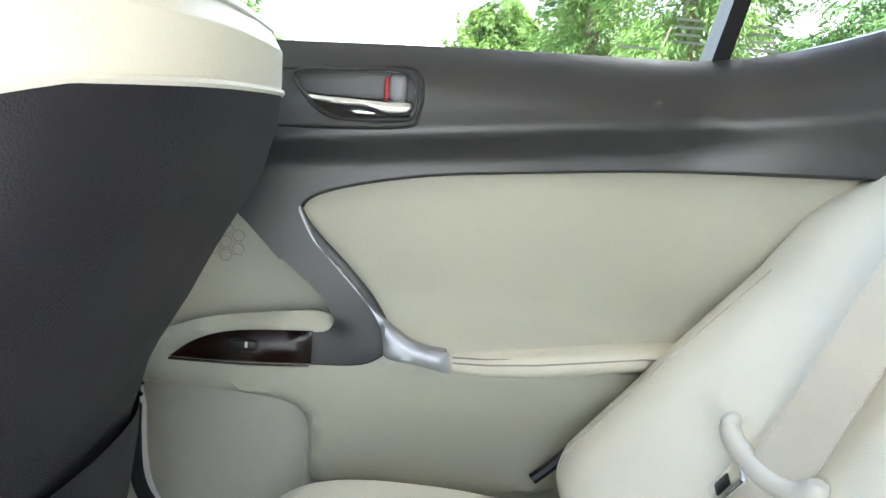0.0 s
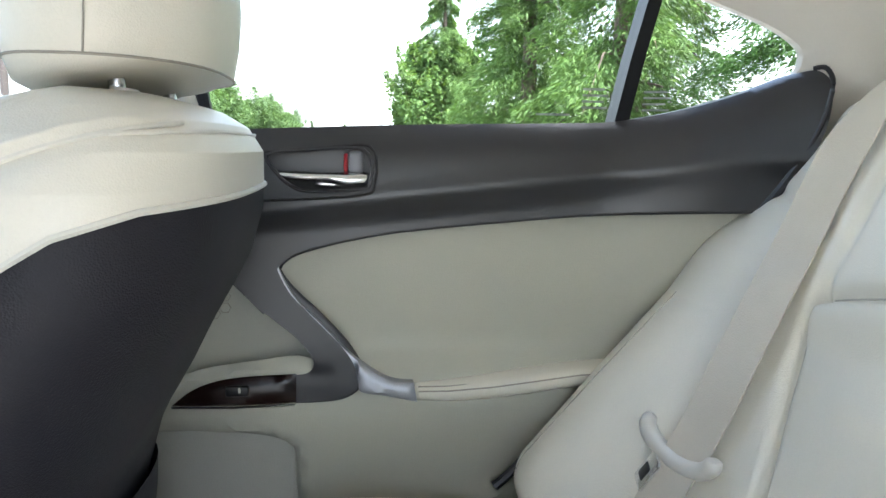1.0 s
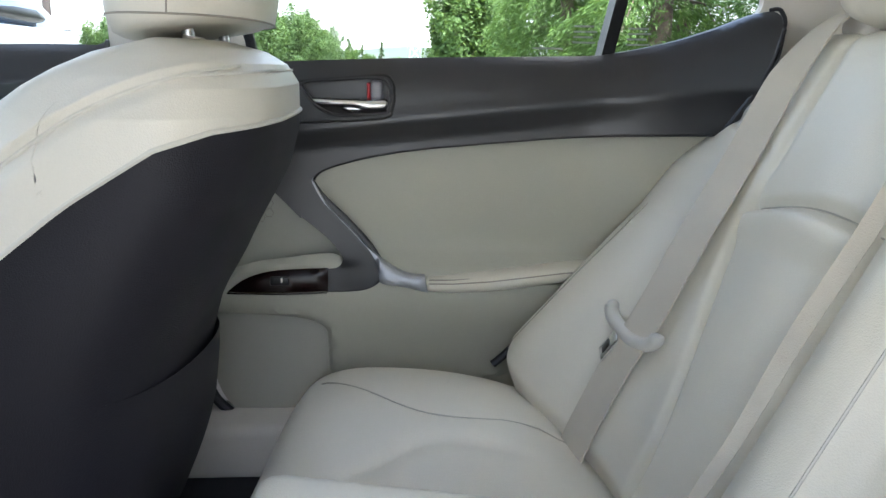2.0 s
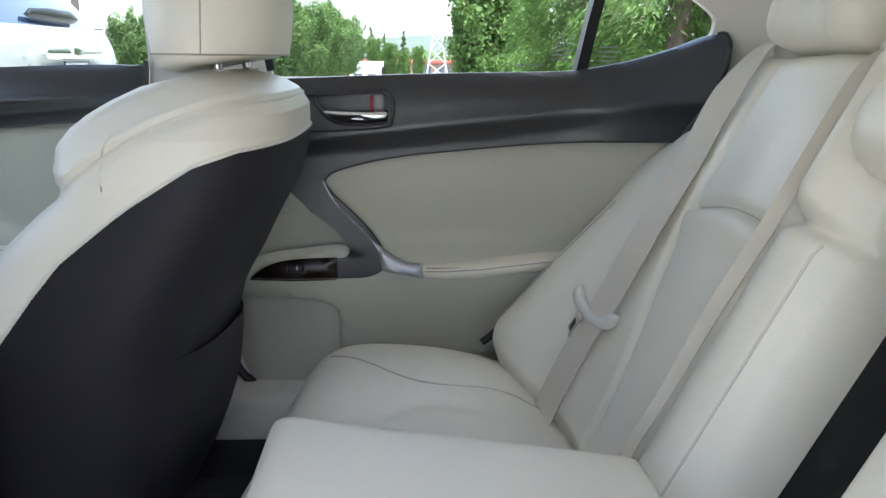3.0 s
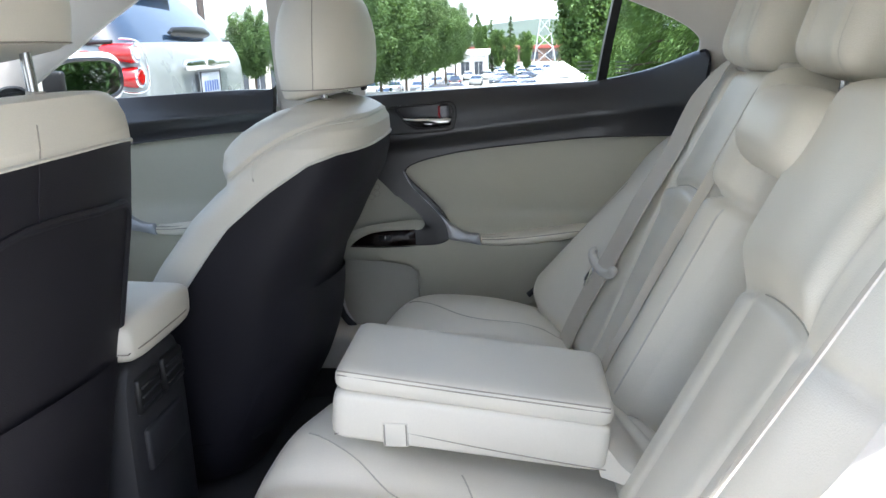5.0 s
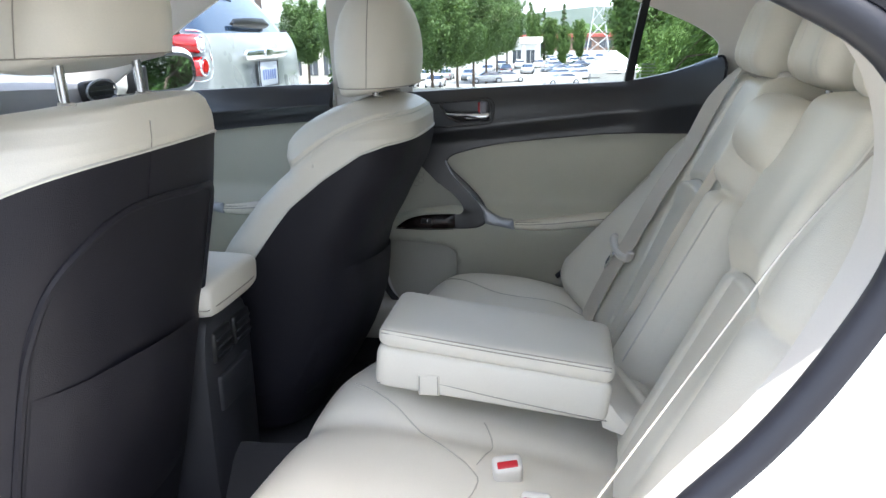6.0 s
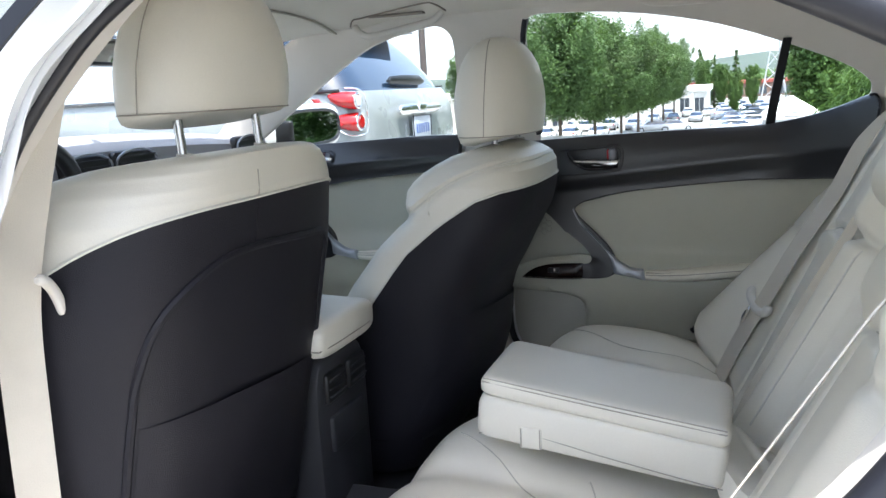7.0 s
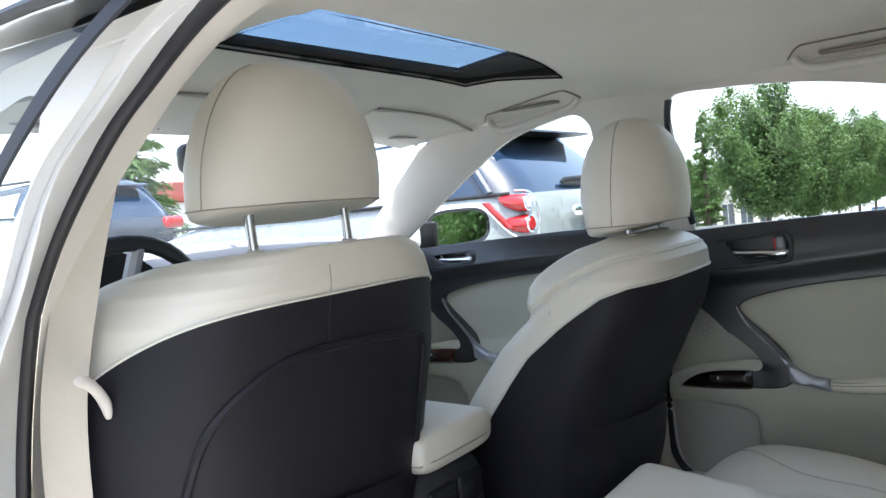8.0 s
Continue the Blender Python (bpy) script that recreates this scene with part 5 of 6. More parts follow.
for bx, by, turn in ((0.093, -0.318, 12), (0.142, -0.396, -14)):
    bk = thing("belt_buckle", on_cushion(bx, by), "ivory seat belt buckle with a red release button", "belt buckle", "belt buckles")
    M = Matrix.Translation(on_cushion(bx, by, 0.010)) @ Euler((radians(30), radians(-6), radians(turn))).to_matrix().to_4x4()
    for nm, c, size, r, mat, lab in (("buckle_body", (0, 0, 0), (0.044, 0.029, 0.060), 0.008, BUCKLE, ""), ("release_button", (0, -0.004, 0.0285), (0.030, 0.011, 0.006), 0.002, RED, "red release button")):
        bm = rbox(c, size, r, 3)
        bmesh.ops.transform(bm, matrix=M, verts=bm.verts)
        part(nm, bm, mat, bk, lab)
    part("buckle_stalk", tube([M @ Vector((0, 0, -0.025)), on_cushion(bx + 0.05, by + 0.04, -0.01), on_cushion(bx + 0.10, by + 0.06, -0.02)], 0.011, 8), BELT, bk, "beige sleeve")


# ================= front seats =================
# the reclined seat: rear and front faces, piping and shoulder seam in profile
PASS_REAR = [(0.27, -0.39), (0.36, -0.335), (0.43, -0.300), (0.48, -0.283), (0.53, -0.268), (0.60, -0.258), (0.673, -0.238), (0.73, -0.205), (0.769, -0.186), (0.838, -0.147), (0.889, -0.133), (0.94, -0.132), (0.962, -0.145), (0.976, -0.168), (0.985, -0.205)]
PASS_FRONT = [(0.27, -0.62), (0.45, -0.63), (0.55, -0.61), (0.65, -0.565), (0.70, -0.532), (0.79, -0.458), (0.828, -0.416), (0.848, -0.392), (0.862, -0.390), (0.880, -0.398), (0.905, -0.394), (0.925, -0.378), (0.945, -0.352), (0.968, -0.308), (0.985, -0.245)]
PASS_PIPING = [(-0.68, 0.30), (-0.62, 0.46), (-0.56, 0.560), (-0.468, 0.660), (-0.412, 0.735), (-0.371, 0.784), (-0.30, 0.841), (-0.224, 0.889), (-0.18, 0.903), (-0.13, 0.908)]
PASS_SEAM = [(-0.140, 0.966), (-0.165, 0.960), (-0.22, 0.946), (-0.262, 0.930), (-0.300, 0.909), (-0.362, 0.865), (-0.395, 0.847)]


def from_line(line, x, z):
    """Signed distance from a polyline in (x, z): positive above it."""
    best = 9.0
    for (ax, az), (bx, bz) in zip(line[:-1], line[1:]):
        dx, dz = bx - ax, bz - az
        t = min(1.0, max(0.0, ((x - ax) * dx + (z - az) * dz) / (dx * dx + dz * dz)))
        ex, ez = x - ax - t * dx, z - az - t * dz
        best = min(best, math.hypot(ex, ez))
    return best if z > lerp_table(sorted(line), x) else -best


def front_seat(yc, xr, zt, lean, hr, label, bulk):
    seat = thing("front_seat", (xr - 0.3, yc, 0.25), label, "seat", "front seats")
    zb = 0.27
    reclined = bulk < 1

    def wide(z):
        return bulk * lerp_table([(zb, 0.225), (zb + 0.12, 0.250), (zt - 0.32, 0.272), (zt - 0.20, 0.272), (zt - 0.12, 0.266), (zt - 0.07, 0.258), (zt - 0.035, 0.238), (zt - 0.015, 0.212), (zt - 0.004, 0.180), (zt, 0.150)], z)

    def deep(z):
        return lerp_table([(zb, 0.31), (zt - 0.45, 0.31), (zt - 0.325, 0.305), (zt - 0.24, 0.283), (zt - 0.190, 0.244), (zt - 0.165, 0.240), (zt - 0.130, 0.258), (zt - 0.09, 0.272), (zt - 0.045, 0.250), (zt - 0.020, 0.205), (zt - 0.005, 0.14), (zt, 0.09)], z)

    def surf(a, z):
        ca, sa = math.cos(a), math.sin(a)           # a = 0: rear, pi: front
        w = wide(z)
        v = math.copysign(abs(sa) ** (0.34 if reclined else 0.48), sa)
        if not reclined and v < 0:
            w *= 0.97           # outer bolster
        if reclined:
            u = math.copysign(abs(ca) ** 0.46, ca)
            rear, front = lerp_table(PASS_REAR, z), lerp_table(PASS_FRONT, z)
            wing = 0.050 * step_up(0.75, 0.35, abs(v)) * step_up(0.0, -0.7, u) * step_up(zt - 0.02, zt - 0.12, z)
            x = (rear + front) / 2 + u * (rear - front) / 2 - 0.045 * abs(v) ** 3 * (0.5 + 0.5 * u) + wing
            d = from_line(PASS_SEAM, x, z)
            side = step_up(0.55, 0.8, abs(v))
            y = v * w - math.copysign(side * (0.007 * bell(d, 0.0, 0.008) - 0.008 * step_up(0.0, 0.035, d) * step_up(0.11, 0.05, d)), v)
            return Vector((x, yc + y, z))
        d = deep(z)
        u = math.copysign(abs(ca) ** 0.55, ca)
        wing = -0.05 * step_up(0.7, 0.3, abs(v)) * step_up(0.0, -0.7, u) * step_up(zt - 0.02, zt - 0.12, z)
        dome = lerp_table([(zt - 0.05, 0.0), (zt, 0.022)], z)
        x = xr - lean * (zt - 0.07 - z) - d / 2 + u * d / 2 - (0.085 * abs(v) ** 5 if v < 0 else 0.024 * abs(v) ** 3) * (0.5 + 0.5 * u) - wing - dome * 0.4
        return Vector((x, yc + v * w, z))

    COLS = list(np.linspace(-math.pi, math.pi, 241 if reclined else 121)[:-1])
    if reclined:
        COLS = [w + 0.43 * math.sin(2 * w) for w in COLS]      # closer columns along the flat sides
    border = []
    for a in COLS:
        lo, hi = zb + 0.01, zt - 0.05
        for _ in range(30):
            mid = (lo + hi) / 2
            p = surf(a, mid)
            q = max(0.0, xr - p.x)
            want = lerp_table(PASS_PIPING, p.x) if reclined else zt - 0.062 - 0.26 * q - 1.45 * q * q
            if mid < want:
                lo = mid
            else:
                hi = mid
        border.append(lo if reclined or math.cos(a) > -0.45 else zb + 0.01)
    dark = [[surf(a, zb + (b - zb) * k) for a, b in zip(COLS, border)] for k in np.linspace(0, 1, 30)]
    cream = [[surf(a, b + (zt - b) * k) for a, b in zip(COLS, border)] for k in list(np.linspace(0, 0.85, 96 if reclined else 40)) + [0.88, 0.91, 0.94, 0.97, 0.985, 1.0]]
    part("back_shell", loft(dark), SEAT_BACK, seat, "charcoal vinyl seat back shell", 60)
    part("backrest", loft(cream), LEATHER_FRONT, seat, "cream leather backrest upholstery", 60)
    sel = [i for i, a in enumerate(COLS) if math.cos(a) > -0.42]
    part("piping", tube([surf(COLS[i], border[i]) + Vector((0.0006, 0, 0.0005)) for i in sel], 0.0026, 6), PIPING, seat, "cream piping round the seat back")

    def side_at(x, z):
        lo, hi = -math.pi + 0.46, -0.30
        for _ in range(30):
            mid = (lo + hi) / 2
            if surf(mid, z).x < x:
                lo = mid
            else:
                hi = mid
        return surf(lo, z)
    if reclined:
        # sewn line along the shoulder, and a fine one beside the front edge
        part("seam", tube([side_at(p[0], p[1]) + Vector((0, -0.0006, 0.0004)) for p in smooth_line(PASS_SEAM[1:-1], 6)], 0.0020, 6), PIPING, seat)
        part("seam", tube([surf(a, zt - 0.030 - 0.004 * abs(a)) + Vector((0.0006, 0, 0.0006)) for a in np.linspace(-1.05, 1.25, 30)], 0.0017, 6), PIPING, seat)

    def rear_at(v, z, out=0.0):
        s = math.copysign(min(1.0, abs(v) / (wide(z) * (0.97 if bulk > 1 and v < 0 else 1.0))) ** (1 / (0.34 if reclined else 0.48)), v)
        p = surf(math.asin(max(-1, min(1, s))), z)
        return (p.x + out, yc + v, z)
    if bulk > 1:
        part("seam", tube([rear_at(-0.025, z, 0.0006) for z in np.linspace(zt - 0.024, zt - 0.064, 8)], 0.0009, 5), STITCH, seat)
        part("seam", tube([rear_at(-0.025, z, 0.0004) for z in np.linspace(zt - 0.066, zt - 0.13, 8)], 0.0009, 5), SEAT_BACK, seat)
    # sculpted panel edge and map pocket
    ridge = smooth_line([(0.205, zt - 0.36), (0.205, zt - 0.22), (0.195, zt - 0.155), (0.11, zt - 0.142), (-0.03, zt - 0.132), (-0.12, zt - 0.142), (-0.19, zt - 0.185), (-0.215, zt - 0.25), (-0.222, zt - 0.33), (-0.222, zt - 0.50)], 5)
    rim = []
    for j, (v, z) in enumerate(ridge):
        rim.append(Vector(rear_at(v, z, -0.001)))
    if not reclined:
        part("panel_ridge", tube(rim, 0.0065, 8), SEAT_BACK, seat)
    pk = smooth_line([(-0.215, zt - 0.335), (-0.215, zt - 0.335), (-0.05, zt - 0.345), (0.19, zt - 0.372), (0.19, zt - 0.372), (0.19, zt - 0.60), (0.17, zt - 0.63), (-0.19, zt - 0.63), (-0.215, zt - 0.60)], 4, True)
    part("map_pocket", sheet(pk, lambda v, z: rear_at(v, z, 0.006 + 0.014 * bell(v, -0.01, 0.14) * bell(z, zt - 0.45, 0.14)), (1, 0, 0), 0.005, 0.025, (), 0.008, 0.005), SEAT_BACK, seat, "charcoal map pocket")
    # cushion
    part("seat_base", roll((xr - lean * 0.55 - 0.44, 0, 0.42), 0.28, 0.085, yc - 0.25, yc + 0.25, 0.10, 28, 0.55), LEATHER_FRONT, seat, "cream leather seat cushion")
    for o in (-0.19, 0.19):
        part("seat_rail", rbox((xr - lean * 0.55 - 0.40, yc + o, 0.27), (0.48, 0.04, 0.10), 0.01), BLACK, seat)
    # headrest
    hx, hy, hz, hh = hr
    thick, slope = (0.90, 0.0) if reclined else (0.76, 0.05)
    rows = [(t, w, d * thick) for t, w, d in ((0.0, 0.138, 0.105), (0.002, 0.151, 0.142), (0.006, 0.158, 0.160), (0.013, 0.162, 0.171), (0.04, 0.161, 0.184), (0.07, 0.158, 0.191), (0.10, 0.150, 0.190), (0.13, 0.138, 0.180), (0.155, 0.123, 0.163), (0.178, 0.104, 0.136), (0.195, 0.082, 0.104), (0.205, 0.057, 0.070), (0.211, 0.027, 0.032))]

    def hring(t, w, d, grow=0.0):
        ring = []
        for a in np.linspace(0, 2 * math.pi, 40, False):
            ca, sa = math.cos(a), math.sin(a)
            ring.append(Vector((hx + slope * t + (d / 2 + grow) * math.copysign(abs(ca) ** 0.82, ca) - 0.012 * abs(sa) ** 3, hy + (w + grow) * math.copysign(abs(sa) ** 0.80, sa), hz + t * hh / 0.211 + 0.010 * (ca if t < 0.01 else 0))))
        return ring
    head = part("headrest", loft([hring(*r) for r in rows]), LEATHER_FRONT, seat, "rounded cream leather headrest", 60)
    part("headrest_piping", tube([p for p in hring(0.0135, 0.162, 0.1715 * thick, 0.0006)], 0.0011, 5, True), STITCH, head)
    for sgn in (-1, 1):
        pts = []
        for t, w, d in rows[3:12]:
            ring = hring(t, w, d, 0.0006)
            idx = (9 if sgn > 0 else 31)
            pts.append(ring[idx])
        part("headrest_seam", tube(smooth_line(pts, 3), 0.0009, 5), STITCH, head)
    for o in (-0.090, 0.090):
        post = part("headrest_post", cyl((xr - 0.075, hy + o, zt - 0.03), (hx + 0.004, hy + o, hz + 0.03), 0.0066, 14), STEEL, seat, "brushed steel headrest post")
        part("post_collar", cyl((xr - 0.075, hy + o, zt - 0.012), (xr - 0.073, hy + o, zt + 0.003), 0.011, 14), PILLAR, post)
    return seat


front_seat(-0.357, -0.372, 1.035, 0.20, (-0.456, -0.343, 1.080, 0.206), "driver's seat with charcoal shell back and cream leather shoulders", 1.11)
front_seat(0.345, -0.150, 0.985, 0.42, (-0.236, 0.368, 0.992, 0.216), "reclined passenger seat with charcoal shell back and cream leather", 0.90)

# centre console
con = thing("centre_console", (-0.65, -0.055, 0.3), "dark centre console with a cream padded lid", "console")
part("console_lid", bar((-0.80, -0.055, 0.690), (-0.425, -0.055, 0.676), 0.110, 0.036, 0.45), LEATHER_FRONT, con, "cream leather padded console lid")
part("lid_seam", tube(smooth_line([(-0.70, -0.1655, 0.672), (-0.46, -0.1655, 0.664), (-0.428, -0.15, 0.664), (-0.4235, -0.055, 0.664), (-0.428, 0.04, 0.664), (-0.46, 0.0555, 0.664)], 4), 0.0012, 5), STITCH, con)
part("console_body", loft([[Vector((x, -0.055 + w * math.copysign(abs(math.cos(a)) ** 0.4, math.cos(a)), zc + h * math.copysign(abs(math.sin(a)) ** 0.4, math.sin(a)))) for a in np.linspace(0, 2 * math.pi, 28, False)] for x, w, zc, h in ((-1.05, 0.11, 0.47, 0.20), (-0.80, 0.105, 0.45, 0.20), (-0.47, 0.102, 0.43, 0.212), (-0.452, 0.097, 0.43, 0.206), (-0.447, 0.088, 0.43, 0.20))]), CONSOLE, con)
for o in (-0.095, -0.012):
    v = part("air_vent", rbox((-0.4475, o, 0.578), (0.018, 0.070, 0.058), 0.006), BLACK, con, "black rear air vent")
    for kz in (-0.015, 0.0, 0.015):
        part("vent_slat", rbox((-0.4375, o, 0.578 + kz), (0.006, 0.060, 0.004), 0.001, 1), CONSOLE, v)
part("ashtray", rbox((-0.447, -0.055, 0.485), (0.016, 0.13, 0.07), 0.006), CONSOLE, con)


# ================= outdoors =================
def land_z(x, y):
    if y < 40:
        return 0.045 * min(20.0, max(0.0, -x - 4.5)) * step_up(40.0, 10.0, y) - 5.0 * step_up(4.0, 66.0, y)
    return -5.0 * step_up(4.0, 66.0, y) if y < 158 else -5.0 - 0.002 * (y - 158)


GX = [-3000, -900, -300, -120, -60, -30, -24.5, -20, -16, -12, -8, -4.5, 0, 4, 10, 20, 40, 80, 160, 400, 1200, 3000]
GY = [-3000, -600, -100, -30, -8, 0, 4, 8, 12, 16, 20, 25, 30, 37, 45, 52, 60, 66, 80, 100, 130, 158, 200, 300, 600, 1500, 3500]
ground = part("ground", field(lambda x, y: (x, y, land_z(x, y)), GX, GY, lambda x, y: (x, y, -60)), ASPHALT)
tagged(ground, "grey asphalt parking lot sloping gently away", "ground", kind="structure")


def ring_plan(x0, x1, hw, z, k=0.30, n=44, yc=0.0):
    out = []
    for a in np.linspace(0, 2 * math.pi, n, False):
        ca, sa = math.cos(a), math.sin(a)
        out.append(Vector(((x0 + x1) / 2 + (x1 - x0) / 2 * math.copysign(abs(ca) ** k, ca), yc + hw * math.copysign(abs(sa) ** (k * 0.8), sa), z)))
    return out


def wheel_of(parent, x, y, r=0.34):
    w = part("wheel", cyl((x, y - 0.10, r), (x, y + 0.10, r), r, 28), TYRE, parent, "black tyre")
    s = -1 if y < 0 else 1
    part("rim", cyl((x, y + s * 0.095, r), (x, y + s * 0.108, r), r * 0.66, 20, r * 0.60), SILVER, w, "silver wheel rim")


for wx, wy in ((-1.72, 0.74), (1.03, 0.74), (-1.72, -0.72), (1.03, -0.72)):
    wheel_of(car, wx, wy, 0.325)


def suv(label, at, turn, paint, detail=True):
    """A mid-size SUV; its rear faces +x at the origin."""
    c = thing("parked_suv", (0, 0, 0), label, "car", "parked cars")
    low = [(0.24, -0.12, -4.55, 0.80), (0.36, -0.02, -4.68, 0.88), (0.55, 0.0, -4.72, 0.905), (0.70, -0.015, -4.73, 0.915), (0.80, -0.02, -4.70, 0.915), (0.88, -0.022, -4.55, 0.915), (0.95, -0.03, -4.25, 0.91), (1.00, -0.035, -3.95, 0.905), (1.06, -0.055, -3.6, 0.89), (1.13, -0.09, -3.3, 0.87)]
    part("body", loft([ring_plan(x1, x0, hw, z, 0.20, 64) for z, x0, x1, hw in low]), paint, c)
    part("bumper", loft([ring_plan(-0.5, x0, hw, z, 0.34) for z, x0, hw in ((0.22, -0.02, 0.80), (0.30, 0.06, 0.87), (0.56, 0.075, 0.885), (0.60, 0.03, 0.88))]), BLACK, c, "black lower bumper")
    green = [(1.12, -0.105, -3.36, 0.865), (1.22, -0.17, -3.15, 0.838), (1.36, -0.29, -2.88, 0.785), (1.48, -0.42, -2.68, 0.735), (1.555, -0.52, -2.55, 0.69)]
    part("glasshouse", loft([ring_plan(x1, x0, hw, z, 0.28) for z, x0, x1, hw in green]), PRIVACY, c, "dark tinted windows reflecting the sky")
    roof = [(1.55, -0.46, -2.58, 0.70), (1.585, -0.44, -2.52, 0.69), (1.625, -0.52, -2.4, 0.63), (1.645, -0.7, -2.2, 0.5)]
    part("roof", loft([ring_plan(x1, x0, hw, z, 0.30) for z, x0, x1, hw in roof]), paint, c)
    for s in (-1, 1):
        part("d_pillar", tube([(-0.30, s * 0.845, 1.14), (-0.42, s * 0.80, 1.30), (-0.56, s * 0.735, 1.48), (-0.64, s * 0.70, 1.555)], [0.03, 0.035, 0.04, 0.04], 8), PRIVACY, c)
        part("window_trim", tube([(-0.16, s * 0.855, 1.135), (-1.0, s * 0.885, 1.138), (-2.4, s * 0.885, 1.138), (-3.6, s * 0.86, 1.13)], 0.012, 6), BLACK, c)
        # side windows painted pale: the bright horizon's reflection is put into their colour
        for xa, xb in ((-0.80, -1.72), (-1.80, -2.62)):
            rows = [(1.15, 0.866), (1.30, 0.818), (1.44, 0.763), (1.53, 0.716)]
            part("side_window", loft([[Vector((x, s * hw, z)) for z, hw in rows] + [Vector((x, s * (hw - 0.02), z)) for z, hw in reversed(rows)] for x in np.linspace(xa, xb, 4)]), SIDE_PANE, c, "side window painted pale like a horizon reflection")
        part("roof_rail", tube([(-0.7, s * 0.60, 1.655), (-1.6, s * 0.62, 1.685), (-2.5, s * 0.60, 1.66)], 0.016, 6), BLACK, c)
        for x in (-0.88, -3.75):
            wheel_of(c, x, s * 0.83)
        if not detail:
            part("tail_lamp", rbox((-0.09, s * 0.75, 1.04), (0.20, 0.28, 0.15), 0.05), RED_LENS, c, "red tail lamp")
    part("spoiler", loft([[Vector((x, y, z)) for x, z in ((-0.62, 1.60), (-0.40, 1.575), (-0.285, 1.550), (-0.275, 1.538), (-0.42, 1.535), (-0.62, 1.55))] for y in np.linspace(-0.62, 0.62, 7)]), BLACK if detail else paint, c, "dark roof spoiler")
    if detail:
        # wiper cover
        part("wiper_cover", loft([[Vector((x + 0.015 * math.cos(a), y, z + h * math.sin(a))) for a in np.linspace(0, 2 * math.pi, 10, False)] for y, x, z, h in ((-0.24, -0.118, 1.185, 0.008), (-0.20, -0.118, 1.192, 0.026), (0.0, -0.110, 1.192, 0.034), (0.26, -0.11, 1.188, 0.036), (0.34, -0.115, 1.183, 0.020), (0.36, -0.118, 1.18, 0.006))]), BLACK, c, "black rear wiper cover")
        bar_ob = part("chrome_bar", loft([[Vector((0.0 + 0.02 * math.cos(a), y, 0.995 + h * math.sin(a))) for a in np.linspace(0, 2 * math.pi, 10, False)] for y, h in ((-0.36, 0.008), (-0.335, 0.032), (0.0, 0.040), (0.335, 0.032), (0.36, 0.008))]), CHROME, c, "chrome number-plate bar")
        part("badge", rbox((0.022, 0.0, 1.0), (0.012, 0.13, 0.05), 0.006), CHROME, bar_ob, "plain chrome badge")
        pl = part("number_plate", rbox((0.006, 0, 0.868), (0.012, 0.312, 0.160), 0.004, 2), PLATE, c, "pale number plate")
        part("plate_frame", tube([(0.012, y, z) for y, z in ((-0.158, 0.788), (0.158, 0.788), (0.158, 0.948), (-0.158, 0.948))], 0.006, 6, True), BLACK, pl)
        for i in range(6):
            part("plate_mark", rbox((0.0135, -0.10 + 0.04 * i, 0.862), (0.002, 0.022, 0.065), 0.0004, 1), PLATE_INK, pl)
        for s in (-1, 1):
            def pod(z, y, rows):
                return loft([[Vector((x - (0.16 if s > 0 else 0), s * (y + dy - (0.03 if s > 0 else 0)) + r * math.cos(a), z + dz + r * 0.95 * math.sin(a))) for a in np.linspace(0, 2 * math.pi, 22, False)] for x, r, dy, dz in rows])
            lamp = part("tail_lamp", pod(1.074, 0.835, ((-0.050, 0.050, 0, 0), (-0.060, 0.055, 0, 0), (-0.12, 0.053, 0.002, 0.004), (-0.17, 0.046, 0.006, 0.012), (-0.21, 0.032, 0.012, 0.022), (-0.235, 0.010, 0.016, 0.030))), RED_LENS, c, "twin round red tail lamp")
            part("lamp_lower", pod(0.950, 0.825, ((-0.045, 0.054, 0, 0), (-0.055, 0.060, 0, 0), (-0.11, 0.058, 0.004, 0.0), (-0.16, 0.048, 0.012, 0.004), (-0.20, 0.030, 0.02, 0.010))), RED_LENS, lamp)
            if s > 0:
                continue
            part("clear_lens", cyl((-0.058, s * 0.835, 1.074), (-0.040, s * 0.835, 1.074), 0.037, 22, 0.030), CLEAR_LENS, lamp, "clear round lens")
            part("red_lens", cyl((-0.053, s * 0.825, 0.950), (-0.034, s * 0.825, 0.950), 0.043, 22, 0.034), RED_LENS, lamp)
            for zz, rr, yy, xx in ((1.074, 0.043, 0.835, -0.047), (0.950, 0.049, 0.825, -0.042)):
                part("lamp_ring", tube([(xx, s * yy + rr * math.cos(a), zz + rr * math.sin(a)) for a in np.linspace(0, 2 * math.pi, 28, False)], 0.0065, 6, True), CHROME, lamp)
            part("lamp_surround", tube(smooth_line([(-0.12, s * 0.86, 1.150), (-0.07, s * 0.80, 1.143), (-0.050, s * 0.755, 1.115), (-0.045, s * 0.735, 1.05), (-0.040, s * 0.730, 0.95), (-0.045, s * 0.745, 0.89), (-0.07, s * 0.80, 0.868), (-0.13, s * 0.875, 0.885), (-0.22, s * 0.895, 0.965), (-0.33, s * 0.906, 1.095)], 5), 0.005, 6), CHROME, lamp)
            part("side_marker", loft([[Vector((x, s * y + 0.010 * math.cos(a), z)) + Vector((0.026 * math.sin(a), 0, 0)) for a in np.linspace(0, 2 * math.pi, 10, False)] for x, y, z in ((-0.300, 0.902, 1.095), (-0.262, 0.902, 1.05), (-0.205, 0.894, 0.99), (-0.160, 0.884, 0.935))]), RED_LENS, lamp)
    c.matrix_basis = pose(*at, 0, 0, turn)
    return c


